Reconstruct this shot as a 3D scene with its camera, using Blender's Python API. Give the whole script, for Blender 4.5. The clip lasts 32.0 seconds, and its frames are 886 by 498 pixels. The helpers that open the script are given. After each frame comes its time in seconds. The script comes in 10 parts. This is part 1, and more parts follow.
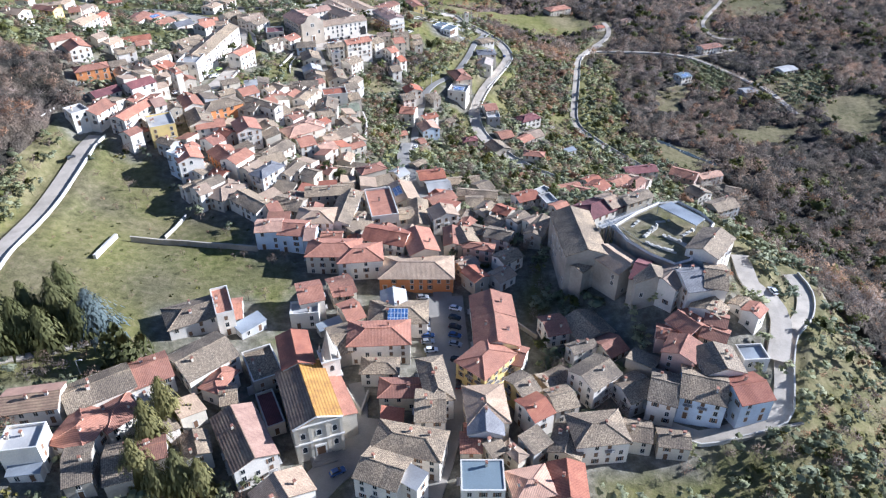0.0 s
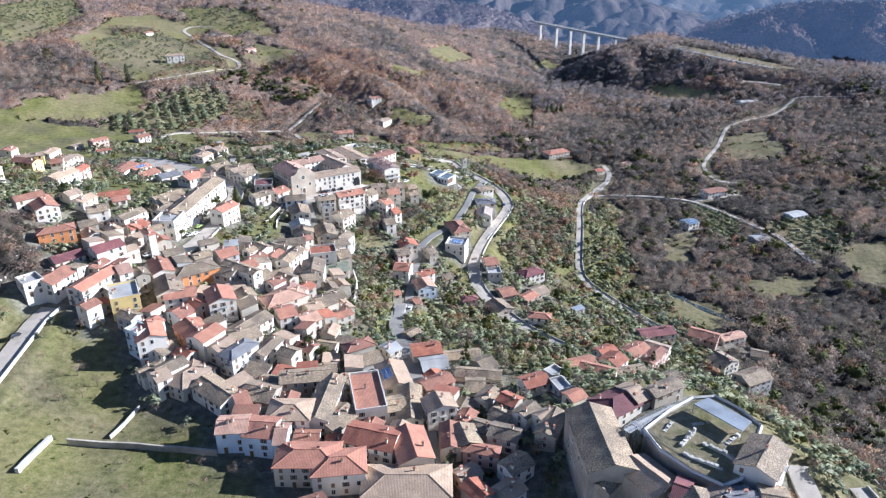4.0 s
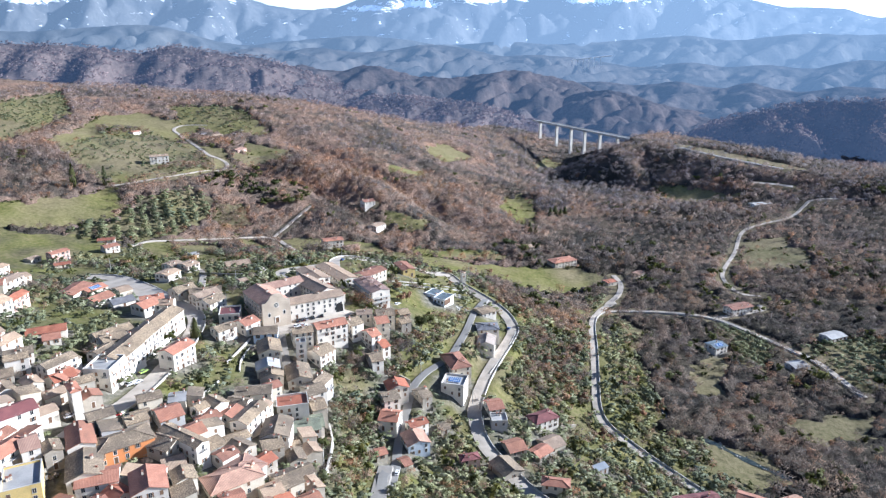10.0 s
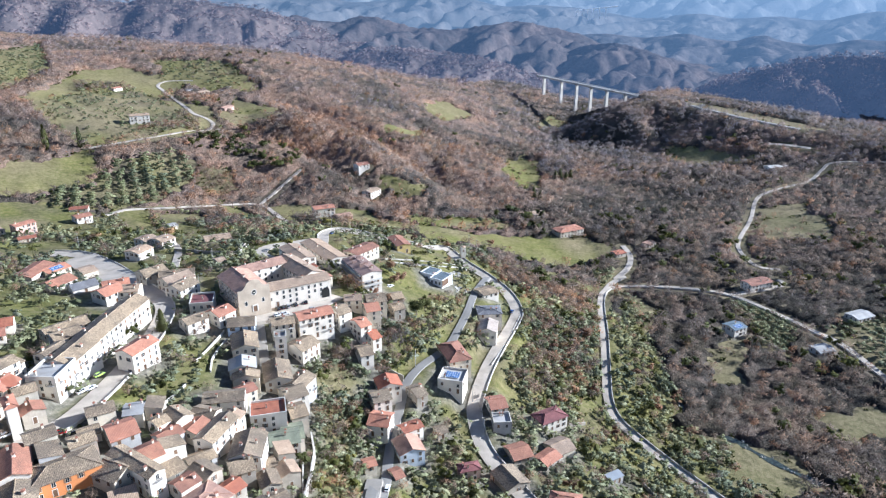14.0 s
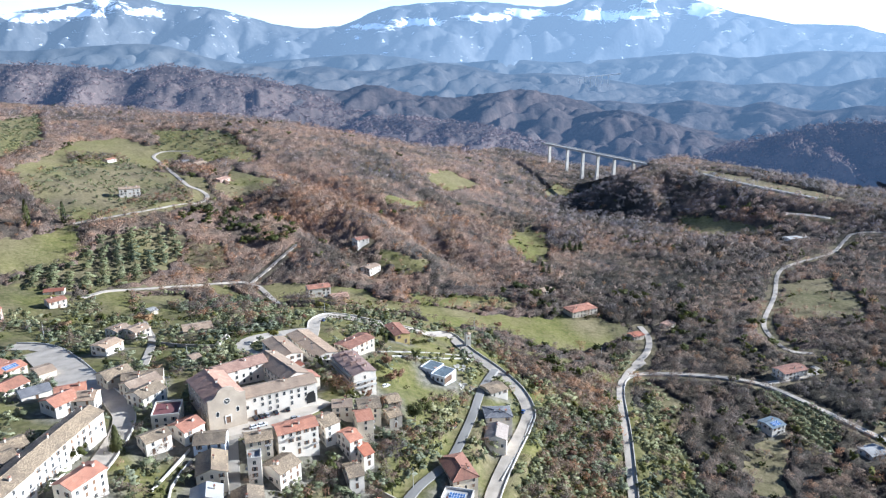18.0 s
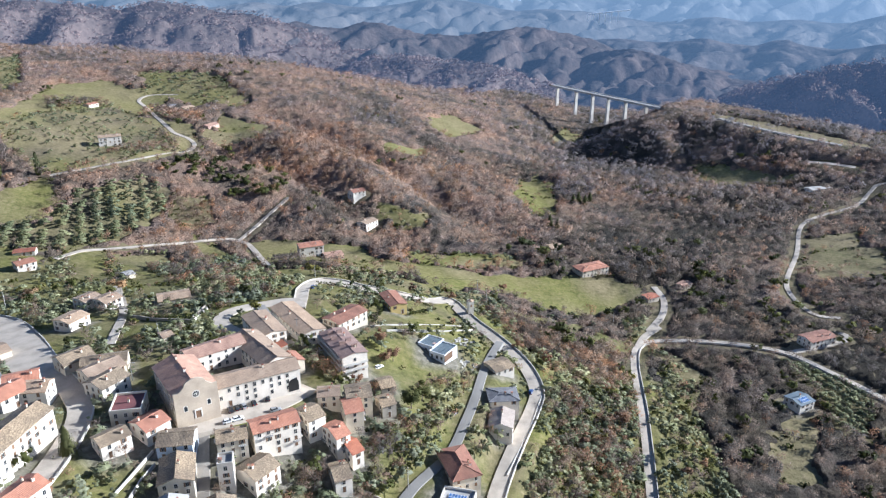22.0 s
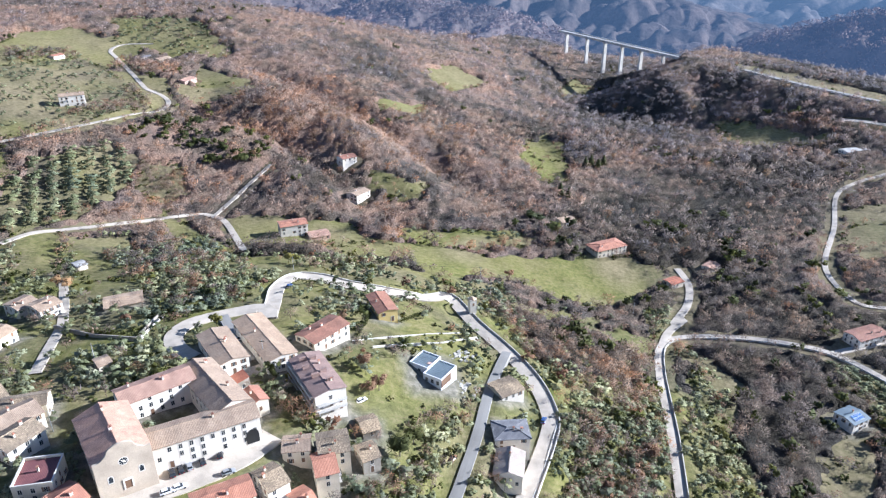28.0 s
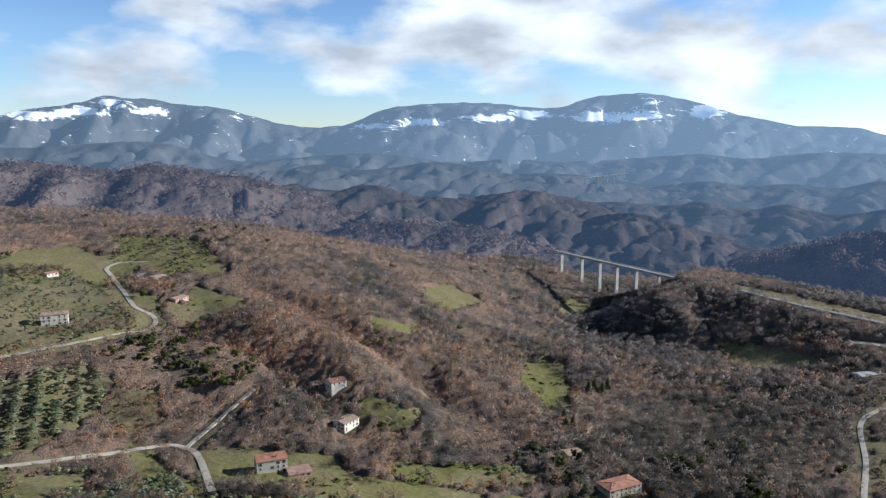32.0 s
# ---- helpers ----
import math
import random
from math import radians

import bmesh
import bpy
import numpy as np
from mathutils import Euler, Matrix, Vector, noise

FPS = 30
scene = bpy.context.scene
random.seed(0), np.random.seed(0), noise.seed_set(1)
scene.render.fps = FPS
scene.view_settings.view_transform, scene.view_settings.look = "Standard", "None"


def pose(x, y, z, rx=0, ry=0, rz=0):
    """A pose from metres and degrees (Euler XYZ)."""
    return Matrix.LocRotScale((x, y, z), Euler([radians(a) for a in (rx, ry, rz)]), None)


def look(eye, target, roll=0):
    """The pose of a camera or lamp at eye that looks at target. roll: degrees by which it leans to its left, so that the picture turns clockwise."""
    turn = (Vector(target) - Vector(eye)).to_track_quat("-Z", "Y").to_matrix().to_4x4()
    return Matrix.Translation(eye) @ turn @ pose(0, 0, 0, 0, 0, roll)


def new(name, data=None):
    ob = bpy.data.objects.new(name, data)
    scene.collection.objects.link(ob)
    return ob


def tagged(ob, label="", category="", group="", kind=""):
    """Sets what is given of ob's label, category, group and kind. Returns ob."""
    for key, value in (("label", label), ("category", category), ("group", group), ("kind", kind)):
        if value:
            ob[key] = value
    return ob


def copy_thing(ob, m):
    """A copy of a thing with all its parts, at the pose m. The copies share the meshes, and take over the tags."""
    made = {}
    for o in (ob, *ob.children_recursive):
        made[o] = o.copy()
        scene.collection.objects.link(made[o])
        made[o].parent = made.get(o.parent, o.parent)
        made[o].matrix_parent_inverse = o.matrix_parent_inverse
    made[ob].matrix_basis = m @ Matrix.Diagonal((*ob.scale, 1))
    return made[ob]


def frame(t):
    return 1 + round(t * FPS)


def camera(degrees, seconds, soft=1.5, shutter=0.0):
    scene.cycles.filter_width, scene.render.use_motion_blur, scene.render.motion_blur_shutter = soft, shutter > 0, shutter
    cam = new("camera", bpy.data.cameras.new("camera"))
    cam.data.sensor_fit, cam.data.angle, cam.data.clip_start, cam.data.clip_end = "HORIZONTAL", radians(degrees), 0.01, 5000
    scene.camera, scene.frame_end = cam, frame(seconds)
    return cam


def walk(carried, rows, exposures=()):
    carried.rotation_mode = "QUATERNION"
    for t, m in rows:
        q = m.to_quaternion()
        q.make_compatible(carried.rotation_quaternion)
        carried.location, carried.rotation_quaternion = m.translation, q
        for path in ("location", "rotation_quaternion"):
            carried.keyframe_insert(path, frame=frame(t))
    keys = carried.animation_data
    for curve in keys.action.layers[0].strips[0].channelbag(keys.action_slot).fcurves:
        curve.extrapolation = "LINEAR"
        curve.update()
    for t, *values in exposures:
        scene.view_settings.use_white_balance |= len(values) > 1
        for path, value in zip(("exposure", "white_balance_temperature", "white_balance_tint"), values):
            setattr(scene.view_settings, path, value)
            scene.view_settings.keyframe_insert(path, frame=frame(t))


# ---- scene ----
cam = camera(64.2, 32.0, soft=1.25)
METRES, EYE, TILT, LEAN, TURN = 310.0, 150.0, -34.8, 0.0, 0.0
ROWS = [
    (0.0, 0.0, 0.0, 0.0, 0.0, 0.0, -0.0),
    (0.5, 0.0005, 0.0132, 0.009, -0.01, 0.0, -0.01),
    (1.0, 0.0009, 0.0266, 0.0188, -0.03, 0.06, -0.02),
    (1.5, 0.0013, 0.0397, 0.0279, -0.02, 0.25, 0.02),
    (2.0, 0.0014, 0.0532, 0.0395, -0.03, 2.6, 0.07),
    (2.5, 0.0017, 0.0667, 0.0479, -0.03, 6.52, 0.13),
    (3.0, 0.002, 0.08, 0.0568, -0.05, 8.3, 0.13),
    (3.5, 0.0026, 0.0934, 0.0658, -0.06, 9.37, 0.12),
    (4.0, 0.0031, 0.1068, 0.075, -0.08, 10.06, 0.09),
    (4.5, 0.0037, 0.12, 0.0842, -0.1, 10.39, 0.06),
    (6.5, 0.0052, 0.1732, 0.1225, -0.17, 9.84, -0.01),
    (7.0, 0.0055, 0.1869, 0.1318, -0.17, 11.58, 0.04),
    (7.5, 0.0059, 0.2004, 0.1409, -0.18, 13.25, 0.06),
    (8.0, 0.0067, 0.2138, 0.1496, -0.19, 14.33, 0.03),
    (8.5, 0.0073, 0.227, 0.1589, -0.2, 14.93, 0.01),
    (9.0, 0.0075, 0.2406, 0.168, -0.19, 15.88, 0.02),
    (9.5, 0.0079, 0.2541, 0.1768, -0.2, 16.58, 0.01),
    (10.0, 0.0084, 0.2674, 0.1862, -0.21, 17.21, -0.03),
    (10.5, 0.0092, 0.2807, 0.1952, -0.21, 18.06, -0.04),
    (11.0, 0.0098, 0.2941, 0.2032, -0.22, 18.25, -0.06),
    (11.5, 0.0104, 0.3074, 0.212, -0.25, 16.14, -0.11),
    (12.0, 0.0108, 0.3206, 0.2217, -0.27, 14.81, -0.15),
    (12.5, 0.0112, 0.334, 0.2312, -0.28, 14.0, -0.16),
    (13.0, 0.0116, 0.3473, 0.2407, -0.28, 13.6, -0.17),
    (13.5, 0.012, 0.3607, 0.2501, -0.27, 13.49, -0.17),
    (14.0, 0.0125, 0.3739, 0.2593, -0.26, 13.49, -0.16),
    (14.5, 0.0129, 0.3872, 0.2686, -0.23, 13.5, -0.14),
    (16.5, 0.015, 0.4408, 0.3067, -0.12, 14.45, -0.03),
    (17.0, 0.0157, 0.4544, 0.3163, -0.04, 15.83, -0.03),
    (17.5, 0.0165, 0.4682, 0.3253, 0.08, 17.4, -0.07),
    (18.0, 0.017, 0.4817, 0.3342, 0.17, 18.55, -0.1),
    (18.5, 0.0178, 0.4952, 0.3431, 0.26, 19.17, -0.07),
    (19.0, 0.0186, 0.5082, 0.3518, 0.31, 19.29, -0.07),
    (19.5, 0.0191, 0.5216, 0.361, 0.34, 19.36, -0.1),
    (20.0, 0.0196, 0.5347, 0.3703, 0.36, 19.63, -0.14),
    (20.5, 0.0201, 0.5478, 0.3795, 0.38, 19.81, -0.17),
    (21.0, 0.0205, 0.5609, 0.3879, 0.39, 19.85, -0.19),
    (21.5, 0.0211, 0.574, 0.3953, 0.41, 17.68, -0.19),
    (22.0, 0.0216, 0.5867, 0.4041, 0.42, 13.78, -0.23),
    (22.5, 0.0221, 0.5995, 0.4138, 0.4, 10.99, -0.31),
    (23.0, 0.0223, 0.6121, 0.4239, 0.4, 9.58, -0.36),
    (23.5, 0.0228, 0.6253, 0.4336, 0.42, 9.39, -0.38),
    (24.0, 0.0233, 0.6384, 0.4429, 0.43, 9.35, -0.4),
    (24.5, 0.0237, 0.6516, 0.4521, 0.43, 9.34, -0.41),
    (25.0, 0.0241, 0.6648, 0.4613, 0.44, 9.3, -0.43),
    (25.5, 0.0245, 0.678, 0.4706, 0.45, 9.24, -0.43),
    (27.5, 0.0263, 0.7314, 0.5074, 0.55, 9.16, -0.34),
    (28.0, 0.0267, 0.7449, 0.5169, 0.58, 9.2, -0.3),
    (28.5, 0.027, 0.7582, 0.5267, 0.6, 10.48, -0.26),
    (29.0, 0.0274, 0.7715, 0.5369, 0.61, 12.04, -0.26),
    (29.5, 0.0278, 0.7848, 0.5479, 0.63, 16.64, -0.25),
    (30.0, 0.0283, 0.7972, 0.5558, 0.52, 20.63, -0.4),
    (30.5, 0.0286, 0.8076, 0.5604, 0.51, 22.77, -0.59),
    (31.0, 0.0286, 0.8138, 0.5648, 0.5, 23.58, -0.63),
    (31.5, 0.029, 0.8179, 0.5672, 0.42, 24.7, -0.6),
    (32.0, 0.029, 0.8202, 0.5698, 0.24, 26.24, -0.54),
]
walk(cam, [(t, pose(0, 0, EYE, TILT, LEAN, TURN) @ pose(METRES * x, METRES * y, METRES * z, 90 + pitch, roll, yaw)) for t, x, y, z, yaw, pitch, roll in ROWS], [(0, 1.26, 5250, 12), (10, 1.2, 5350, 10), (17, 1.28, 5300, 8), (20, 1.07, 5550, 7), (23, 1.24, 5400, 10), (27, 1.44, 5300, 11), (29, 1.42, 5350, 10), (30, 1.29, 5400, 7), (31, 0.79, 5500, 6), (32, 0.42, 5700, 6)])

# ---- light ----
SUN_AZ, SUN_EL = 14.0, 22.0   # degrees from +x towards +y, and above the horizon
world = bpy.data.worlds.new("sky")
scene.world = world
world.use_nodes = True
wn, wl = world.node_tree.nodes, world.node_tree.links
wn.clear()
w_out, w_bg = wn.new("ShaderNodeOutputWorld"), wn.new("ShaderNodeBackground")
w_sky = wn.new("ShaderNodeTexSky")
w_sky.sky_type, w_sky.sun_disc = "NISHITA", False
w_sky.sun_elevation, w_sky.sun_rotation = radians(SUN_EL), radians(90 - SUN_AZ)
w_sky.altitude, w_sky.dust_density, w_sky.ozone_density = 600, 0.2, 1.2
w_co, w_map = wn.new("ShaderNodeTexCoord"), wn.new("ShaderNodeMapping")
w_map.inputs["Scale"].default_value = (1.0, 1.0, 2.3)
w_no, w_ramp, w_mix = wn.new("ShaderNodeTexNoise"), wn.new("ShaderNodeValToRGB"), wn.new("ShaderNodeMixRGB")
w_no.inputs["Scale"].default_value, w_no.inputs["Detail"].default_value, w_no.inputs["Roughness"].default_value = 4.4, 7, 0.5
w_ramp.color_ramp.elements[0].position, w_ramp.color_ramp.elements[1].position = 0.755, 0.88
w_cc, w_no2 = wn.new("ShaderNodeValToRGB"), wn.new("ShaderNodeTexNoise")
w_no2.inputs["Scale"].default_value, w_no2.inputs["Detail"].default_value = 6.5, 5
w_cc.color_ramp.elements[0].position, w_cc.color_ramp.elements[1].position = 0.35, 0.62
w_cc.color_ramp.elements[0].color, w_cc.color_ramp.elements[1].color = (9.4, 9.7, 10.4, 1), (18.5, 18.5, 18.5, 1)
wl.new(w_co.outputs["Generated"], w_map.inputs["Vector"])
wl.new(w_map.outputs["Vector"], w_no.inputs["Vector"])
wl.new(w_map.outputs["Vector"], w_no2.inputs["Vector"])
wl.new(w_no2.outputs["Fac"], w_cc.inputs["Fac"])
w_sep, w_el, w_cov = wn.new("ShaderNodeSeparateXYZ"), wn.new("ShaderNodeValToRGB"), wn.new("ShaderNodeMath")
wl.new(w_co.outputs["Generated"], w_sep.inputs["Vector"])
wl.new(w_sep.outputs["Z"], w_el.inputs["Fac"])
# clear air over the mountains, a bank of clouds above it, open sky higher up
for at_z, cover_z in ((0.0, 0.25), (0.07, 0.26), (0.12, 0.385), (0.2, 0.35), (0.36, 0.0)):
    w_step = w_el.color_ramp.elements[0] if at_z == 0.0 else w_el.color_ramp.elements[-1] if at_z == 0.36 else w_el.color_ramp.elements.new(at_z)
    w_step.position, w_step.color = at_z, (cover_z, cover_z, cover_z, 1)
w_cov.operation = "ADD"
wl.new(w_no.outputs["Fac"], w_cov.inputs[0])
wl.new(w_el.outputs["Color"], w_cov.inputs[1])
wl.new(w_cov.outputs["Value"], w_ramp.inputs["Fac"])
wl.new(w_ramp.outputs["Color"], w_mix.inputs["Fac"])
w_tint = wn.new("ShaderNodeMixRGB")
w_tint.blend_type, w_tint.inputs["Fac"].default_value = "MULTIPLY", 1.0
w_haze = wn.new("ShaderNodeValToRGB")
w_haze.color_ramp.elements[0].position, w_haze.color_ramp.elements[1].position = 0.14, 0.5
w_haze.color_ramp.elements[0].color, w_haze.color_ramp.elements[1].color = (2.0, 2.15, 2.6, 1), (0.75, 0.85, 1.05, 1)
wl.new(w_sep.outputs["Z"], w_haze.inputs["Fac"])
wl.new(w_haze.outputs["Color"], w_tint.inputs["Color2"])
wl.new(w_sky.outputs["Color"], w_tint.inputs["Color1"])
wl.new(w_tint.outputs["Color"], w_mix.inputs["Color1"])
wl.new(w_cc.outputs["Color"], w_mix.inputs["Color2"])
wl.new(w_mix.outputs["Color"], w_bg.inputs["Color"])
w_bg.inputs["Strength"].default_value = 0.044
wl.new(w_bg.outputs["Background"], w_out.inputs["Surface"])
sun = new("sun", bpy.data.lights.new("sun", "SUN"))
sun.data.energy, sun.data.angle, sun.data.color = 5.0, radians(0.5), (1.0, 0.955, 0.90)
_a, _e = radians(SUN_AZ), radians(SUN_EL)
sun.matrix_world = look((math.cos(_a) * math.cos(_e) * 900, math.sin(_a) * math.cos(_e) * 900, math.sin(_e) * 900), (0, 0, 0))
tagged(sun, "low winter sun", "sun", kind="structure")

# ---- materials ----
MATS = {}


def nodes_of(name):
    m = bpy.data.materials.new(name)
    m.use_nodes = True
    MATS[name] = m
    return m, m.node_tree.nodes, m.node_tree.links, m.node_tree.nodes["Principled BSDF"]


def noise_node(n, l, vec, scale, detail=4.0, rough=0.55):
    t = n.new("ShaderNodeTexNoise")
    t.inputs["Scale"].default_value, t.inputs["Detail"].default_value, t.inputs["Roughness"].default_value = scale, detail, rough
    l.new(vec, t.inputs["Vector"])
    return t.outputs["Fac"]


def ramp_node(n, l, fac, stops):
    r = n.new("ShaderNodeValToRGB")
    e = r.color_ramp.elements
    while len(e) < len(stops):
        e.new(0.5)
    for k, (p, c) in zip(e, stops):
        k.position, k.color = p, (*c, 1)
    l.new(fac, r.inputs["Fac"])
    return r.outputs["Color"]


def mix_node(n, l, fac, a, b, mode="MIX"):
    m = n.new("ShaderNodeMixRGB")
    m.blend_type = mode
    for sock, v in ((m.inputs["Fac"], fac), (m.inputs["Color1"], a), (m.inputs["Color2"], b)):
        if isinstance(v, (int, float)):
            sock.default_value = v
        elif isinstance(v, tuple):
            sock.default_value = (*v, 1)
        else:
            l.new(v, sock)
    return m.outputs["Color"]


def bump_node(n, l, b, height, strength, dist):
    k = n.new("ShaderNodeBump")
    k.inputs["Strength"].default_value, k.inputs["Distance"].default_value = strength, dist
    l.new(height, k.inputs["Height"])
    l.new(k.outputs["Normal"], b.inputs["Normal"])


def tone(c, f):
    return tuple(min(1.0, v * f) for v in c)


def plain(name, c, rough=0.8, stain=0.25, big=0.12, fine=3.0, metal=0.0, bump=0.02, spread=0.10):
    """A weathered surface: broad stains, fine grain, and each object a little lighter or darker."""
    m, n, l, b = nodes_of(name)
    pos = n.new("ShaderNodeNewGeometry").outputs["Position"]
    f1, f2 = noise_node(n, l, pos, big, 5), noise_node(n, l, pos, fine, 3)
    col = ramp_node(n, l, f1, [(0.30, tone(c, 1 - stain)), (0.55, c), (0.75, tone(c, 1 + stain * 0.4))])
    g = ramp_node(n, l, f2, [(0.3, (0.82, 0.82, 0.82)), (0.7, (1.12, 1.12, 1.12))])
    col = mix_node(n, l, 0.6, col, g, "MULTIPLY")
    if spread:
        rnd = n.new("ShaderNodeObjectInfo").outputs["Random"]
        col = mix_node(n, l, 1.0, col, ramp_node(n, l, rnd, [(0.0, (1 - spread,) * 3), (1.0, (1 + spread, 1 + spread * 0.8, 1 + spread * 0.5))]), "MULTIPLY")
    l.new(col, b.inputs["Base Color"])
    b.inputs["Roughness"].default_value, b.inputs["Metallic"].default_value = rough, metal
    if bump:
        bump_node(n, l, b, f2, 0.5, bump)
    return m


def tiled(name, c, dark, light, patch=0.4, rib=0.42, rough=0.85, mottle=0.55, way="X"):
    """Pantile roofing: ribs down the slope, courses across it, patches of lichen and replaced tiles."""
    m, n, l, b = nodes_of(name)
    tc = n.new("ShaderNodeTexCoord").outputs["Object"]
    pos = n.new("ShaderNodeNewGeometry").outputs["Position"]
    wv = n.new("ShaderNodeTexWave")
    wv.wave_type, wv.bands_direction = "BANDS", way
    wv.inputs["Scale"].default_value, wv.inputs["Distortion"].default_value, wv.inputs["Detail"].default_value = 0.314 / rib, 0.35, 1.0
    l.new(tc, wv.inputs["Vector"])
    f1 = noise_node(n, l, pos, 0.35, 6, 0.6)
    f2 = noise_node(n, l, pos, 2.6, 4, 0.65)
    f3 = noise_node(n, l, pos, 0.11, 3)
    col = ramp_node(n, l, f1, [(0.30, dark), (0.50, c), (0.72, light)])
    speck = ramp_node(n, l, f2, [(0.33, tone(dark, 0.7)), (0.5, c), (0.68, tone(light, 1.15))])
    col = mix_node(n, l, mottle, col, speck)
    col = mix_node(n, l, ramp_node(n, l, f3, [(0.45, (0, 0, 0)), (0.6, (patch, patch, patch))]), col, dark)
    col = mix_node(n, l, 0.55, col, ramp_node(n, l, wv.outputs["Color"], [(0.1, (0.55, 0.53, 0.52)), (0.6, (1.15, 1.13, 1.1))]), "MULTIPLY")
    rnd = n.new("ShaderNodeObjectInfo").outputs["Random"]
    col = mix_node(n, l, 1.0, col, ramp_node(n, l, rnd, [(0.0, (0.8, 0.8, 0.82)), (1.0, (1.2, 1.15, 1.08))]), "MULTIPLY")
    l.new(col, b.inputs["Base Color"])
    b.inputs["Roughness"].default_value = rough
    bump_node(n, l, b, wv.outputs["Color"], 0.6, 0.035)
    return m


plain("tan", (0.47, 0.385, 0.29), stain=0.3)
plain("white", (0.75, 0.68, 0.58), stain=0.24)
plain("cream", (0.66, 0.58, 0.45), stain=0.28)
plain("yellow", (0.70, 0.52, 0.20), stain=0.22)
plain("orange", (0.62, 0.24, 0.08), stain=0.2)
plain("grey", (0.50, 0.48, 0.45), stain=0.3)
plain("stone", (0.40, 0.35, 0.28), stain=0.4, fine=1.6, bump=0.08)
plain("pink", (0.60, 0.40, 0.32), stain=0.3)
# white walls with the blue of open shade put into the base colour
plain("pale_blue", (0.64, 0.70, 0.76), stain=0.25)
plain("beige", (0.50, 0.45, 0.36), stain=0.3)
tiled("new_tile", (0.42, 0.19, 0.12), (0.26, 0.125, 0.09), (0.51, 0.27, 0.185), patch=0.3, mottle=0.4)
tiled("red_tile", (0.36, 0.13, 0.075), (0.22, 0.08, 0.055), (0.48, 0.21, 0.12), patch=0.3, mottle=0.4)
tiled("pink_tile", (0.46, 0.28, 0.20), (0.32, 0.19, 0.14), (0.60, 0.39, 0.28), patch=0.2, mottle=0.3)
tiled("tan_tile", (0.41, 0.295, 0.20), (0.26, 0.19, 0.135), (0.55, 0.43, 0.31), patch=0.3, mottle=0.5)
tiled("old_tile", (0.29, 0.22, 0.145), (0.095, 0.075, 0.058), (0.52, 0.42, 0.28), patch=0.5, mottle=0.85)
tiled("mauve_tile", (0.31, 0.21, 0.175), (0.23, 0.155, 0.13), (0.38, 0.27, 0.225), patch=0.2, mottle=0.25)
tiled("brown_tile", (0.33, 0.15, 0.10), (0.18, 0.10, 0.07), (0.44, 0.24, 0.15), patch=0.3, mottle=0.5)
tiled("maroon_tile", (0.20, 0.075, 0.075), (0.13, 0.055, 0.055), (0.27, 0.11, 0.10), patch=0.15, mottle=0.25)
tiled("ash_tile", (0.36, 0.31, 0.27), (0.27, 0.23, 0.20), (0.43, 0.37, 0.32), patch=0.2, mottle=0.3)
tiled("slate", (0.19, 0.19, 0.20), (0.12, 0.12, 0.13), (0.27, 0.27, 0.28), patch=0.2, mottle=0.3)
tiled("ribbed", (0.30, 0.20, 0.13), (0.16, 0.10, 0.07), (0.46, 0.34, 0.20), patch=0.1, rib=0.75, mottle=0.3, way="Y")
tiled("gold", (0.55, 0.29, 0.055), (0.30, 0.14, 0.05), (0.62, 0.38, 0.10), patch=0.25, rib=0.8, mottle=0.3, way="Y")
tiled("moss", (0.22, 0.24, 0.17), (0.14, 0.15, 0.11), (0.30, 0.32, 0.23), patch=0.3, mottle=0.4)
plain("sheet", (0.33, 0.35, 0.37), rough=0.55, stain=0.4, metal=0.2)
plain("concrete", (0.44, 0.42, 0.39), stain=0.35)
plain("blue_grey", (0.17, 0.21, 0.23), stain=0.2, rough=0.6)
plain("asphalt", (0.28, 0.26, 0.23), stain=0.25, big=0.06, spread=0)
plain("pale_road", (0.485, 0.415, 0.33), stain=0.3, big=0.15, spread=0)
plain("paving", (0.29, 0.26, 0.22), stain=0.25, big=0.15, spread=0)
plain("parapet", (0.64, 0.59, 0.51), stain=0.35, spread=0)
plain("timber", (0.16, 0.09, 0.05), stain=0.3)
plain("shutter", (0.20, 0.12, 0.07), stain=0.2, spread=0.3)
plain("iron", (0.06, 0.06, 0.06), rough=0.5, metal=0.7)
plain("steel", (0.55, 0.57, 0.58), rough=0.35, metal=0.8)
plain("bark", (0.15, 0.12, 0.09), stain=0.4, fine=6)
plain("rock", (0.46, 0.43, 0.37), stain=0.4, fine=1.5, bump=0.1)
plain("red_paint", (0.5, 0.03, 0.03), rough=0.25, stain=0.05, bump=0)
plain("white_paint", (0.8, 0.8, 0.8), rough=0.25, stain=0.05, bump=0)
plain("black_paint", (0.03, 0.03, 0.035), rough=0.25, stain=0.05, bump=0)
plain("blue_paint", (0.05, 0.1, 0.25), rough=0.25, stain=0.05, bump=0)
plain("silver_paint", (0.45, 0.46, 0.48), rough=0.3, stain=0.05, bump=0, metal=0.5)
plain("green_paint", (0.35, 0.5, 0.1), rough=0.3, stain=0.05, bump=0)
plain("rubber", (0.03, 0.03, 0.03), rough=0.9, stain=0.1, bump=0)


def glass_dark(name, c, rough):
    m, n, l, b = nodes_of(name)
    pos = n.new("ShaderNodeNewGeometry").outputs["Position"]
    l.new(ramp_node(n, l, noise_node(n, l, pos, 0.8, 2), [(0.35, tone(c, 0.6)), (0.65, tone(c, 1.5))]), b.inputs["Base Color"])
    b.inputs["Roughness"].default_value = rough
    return m


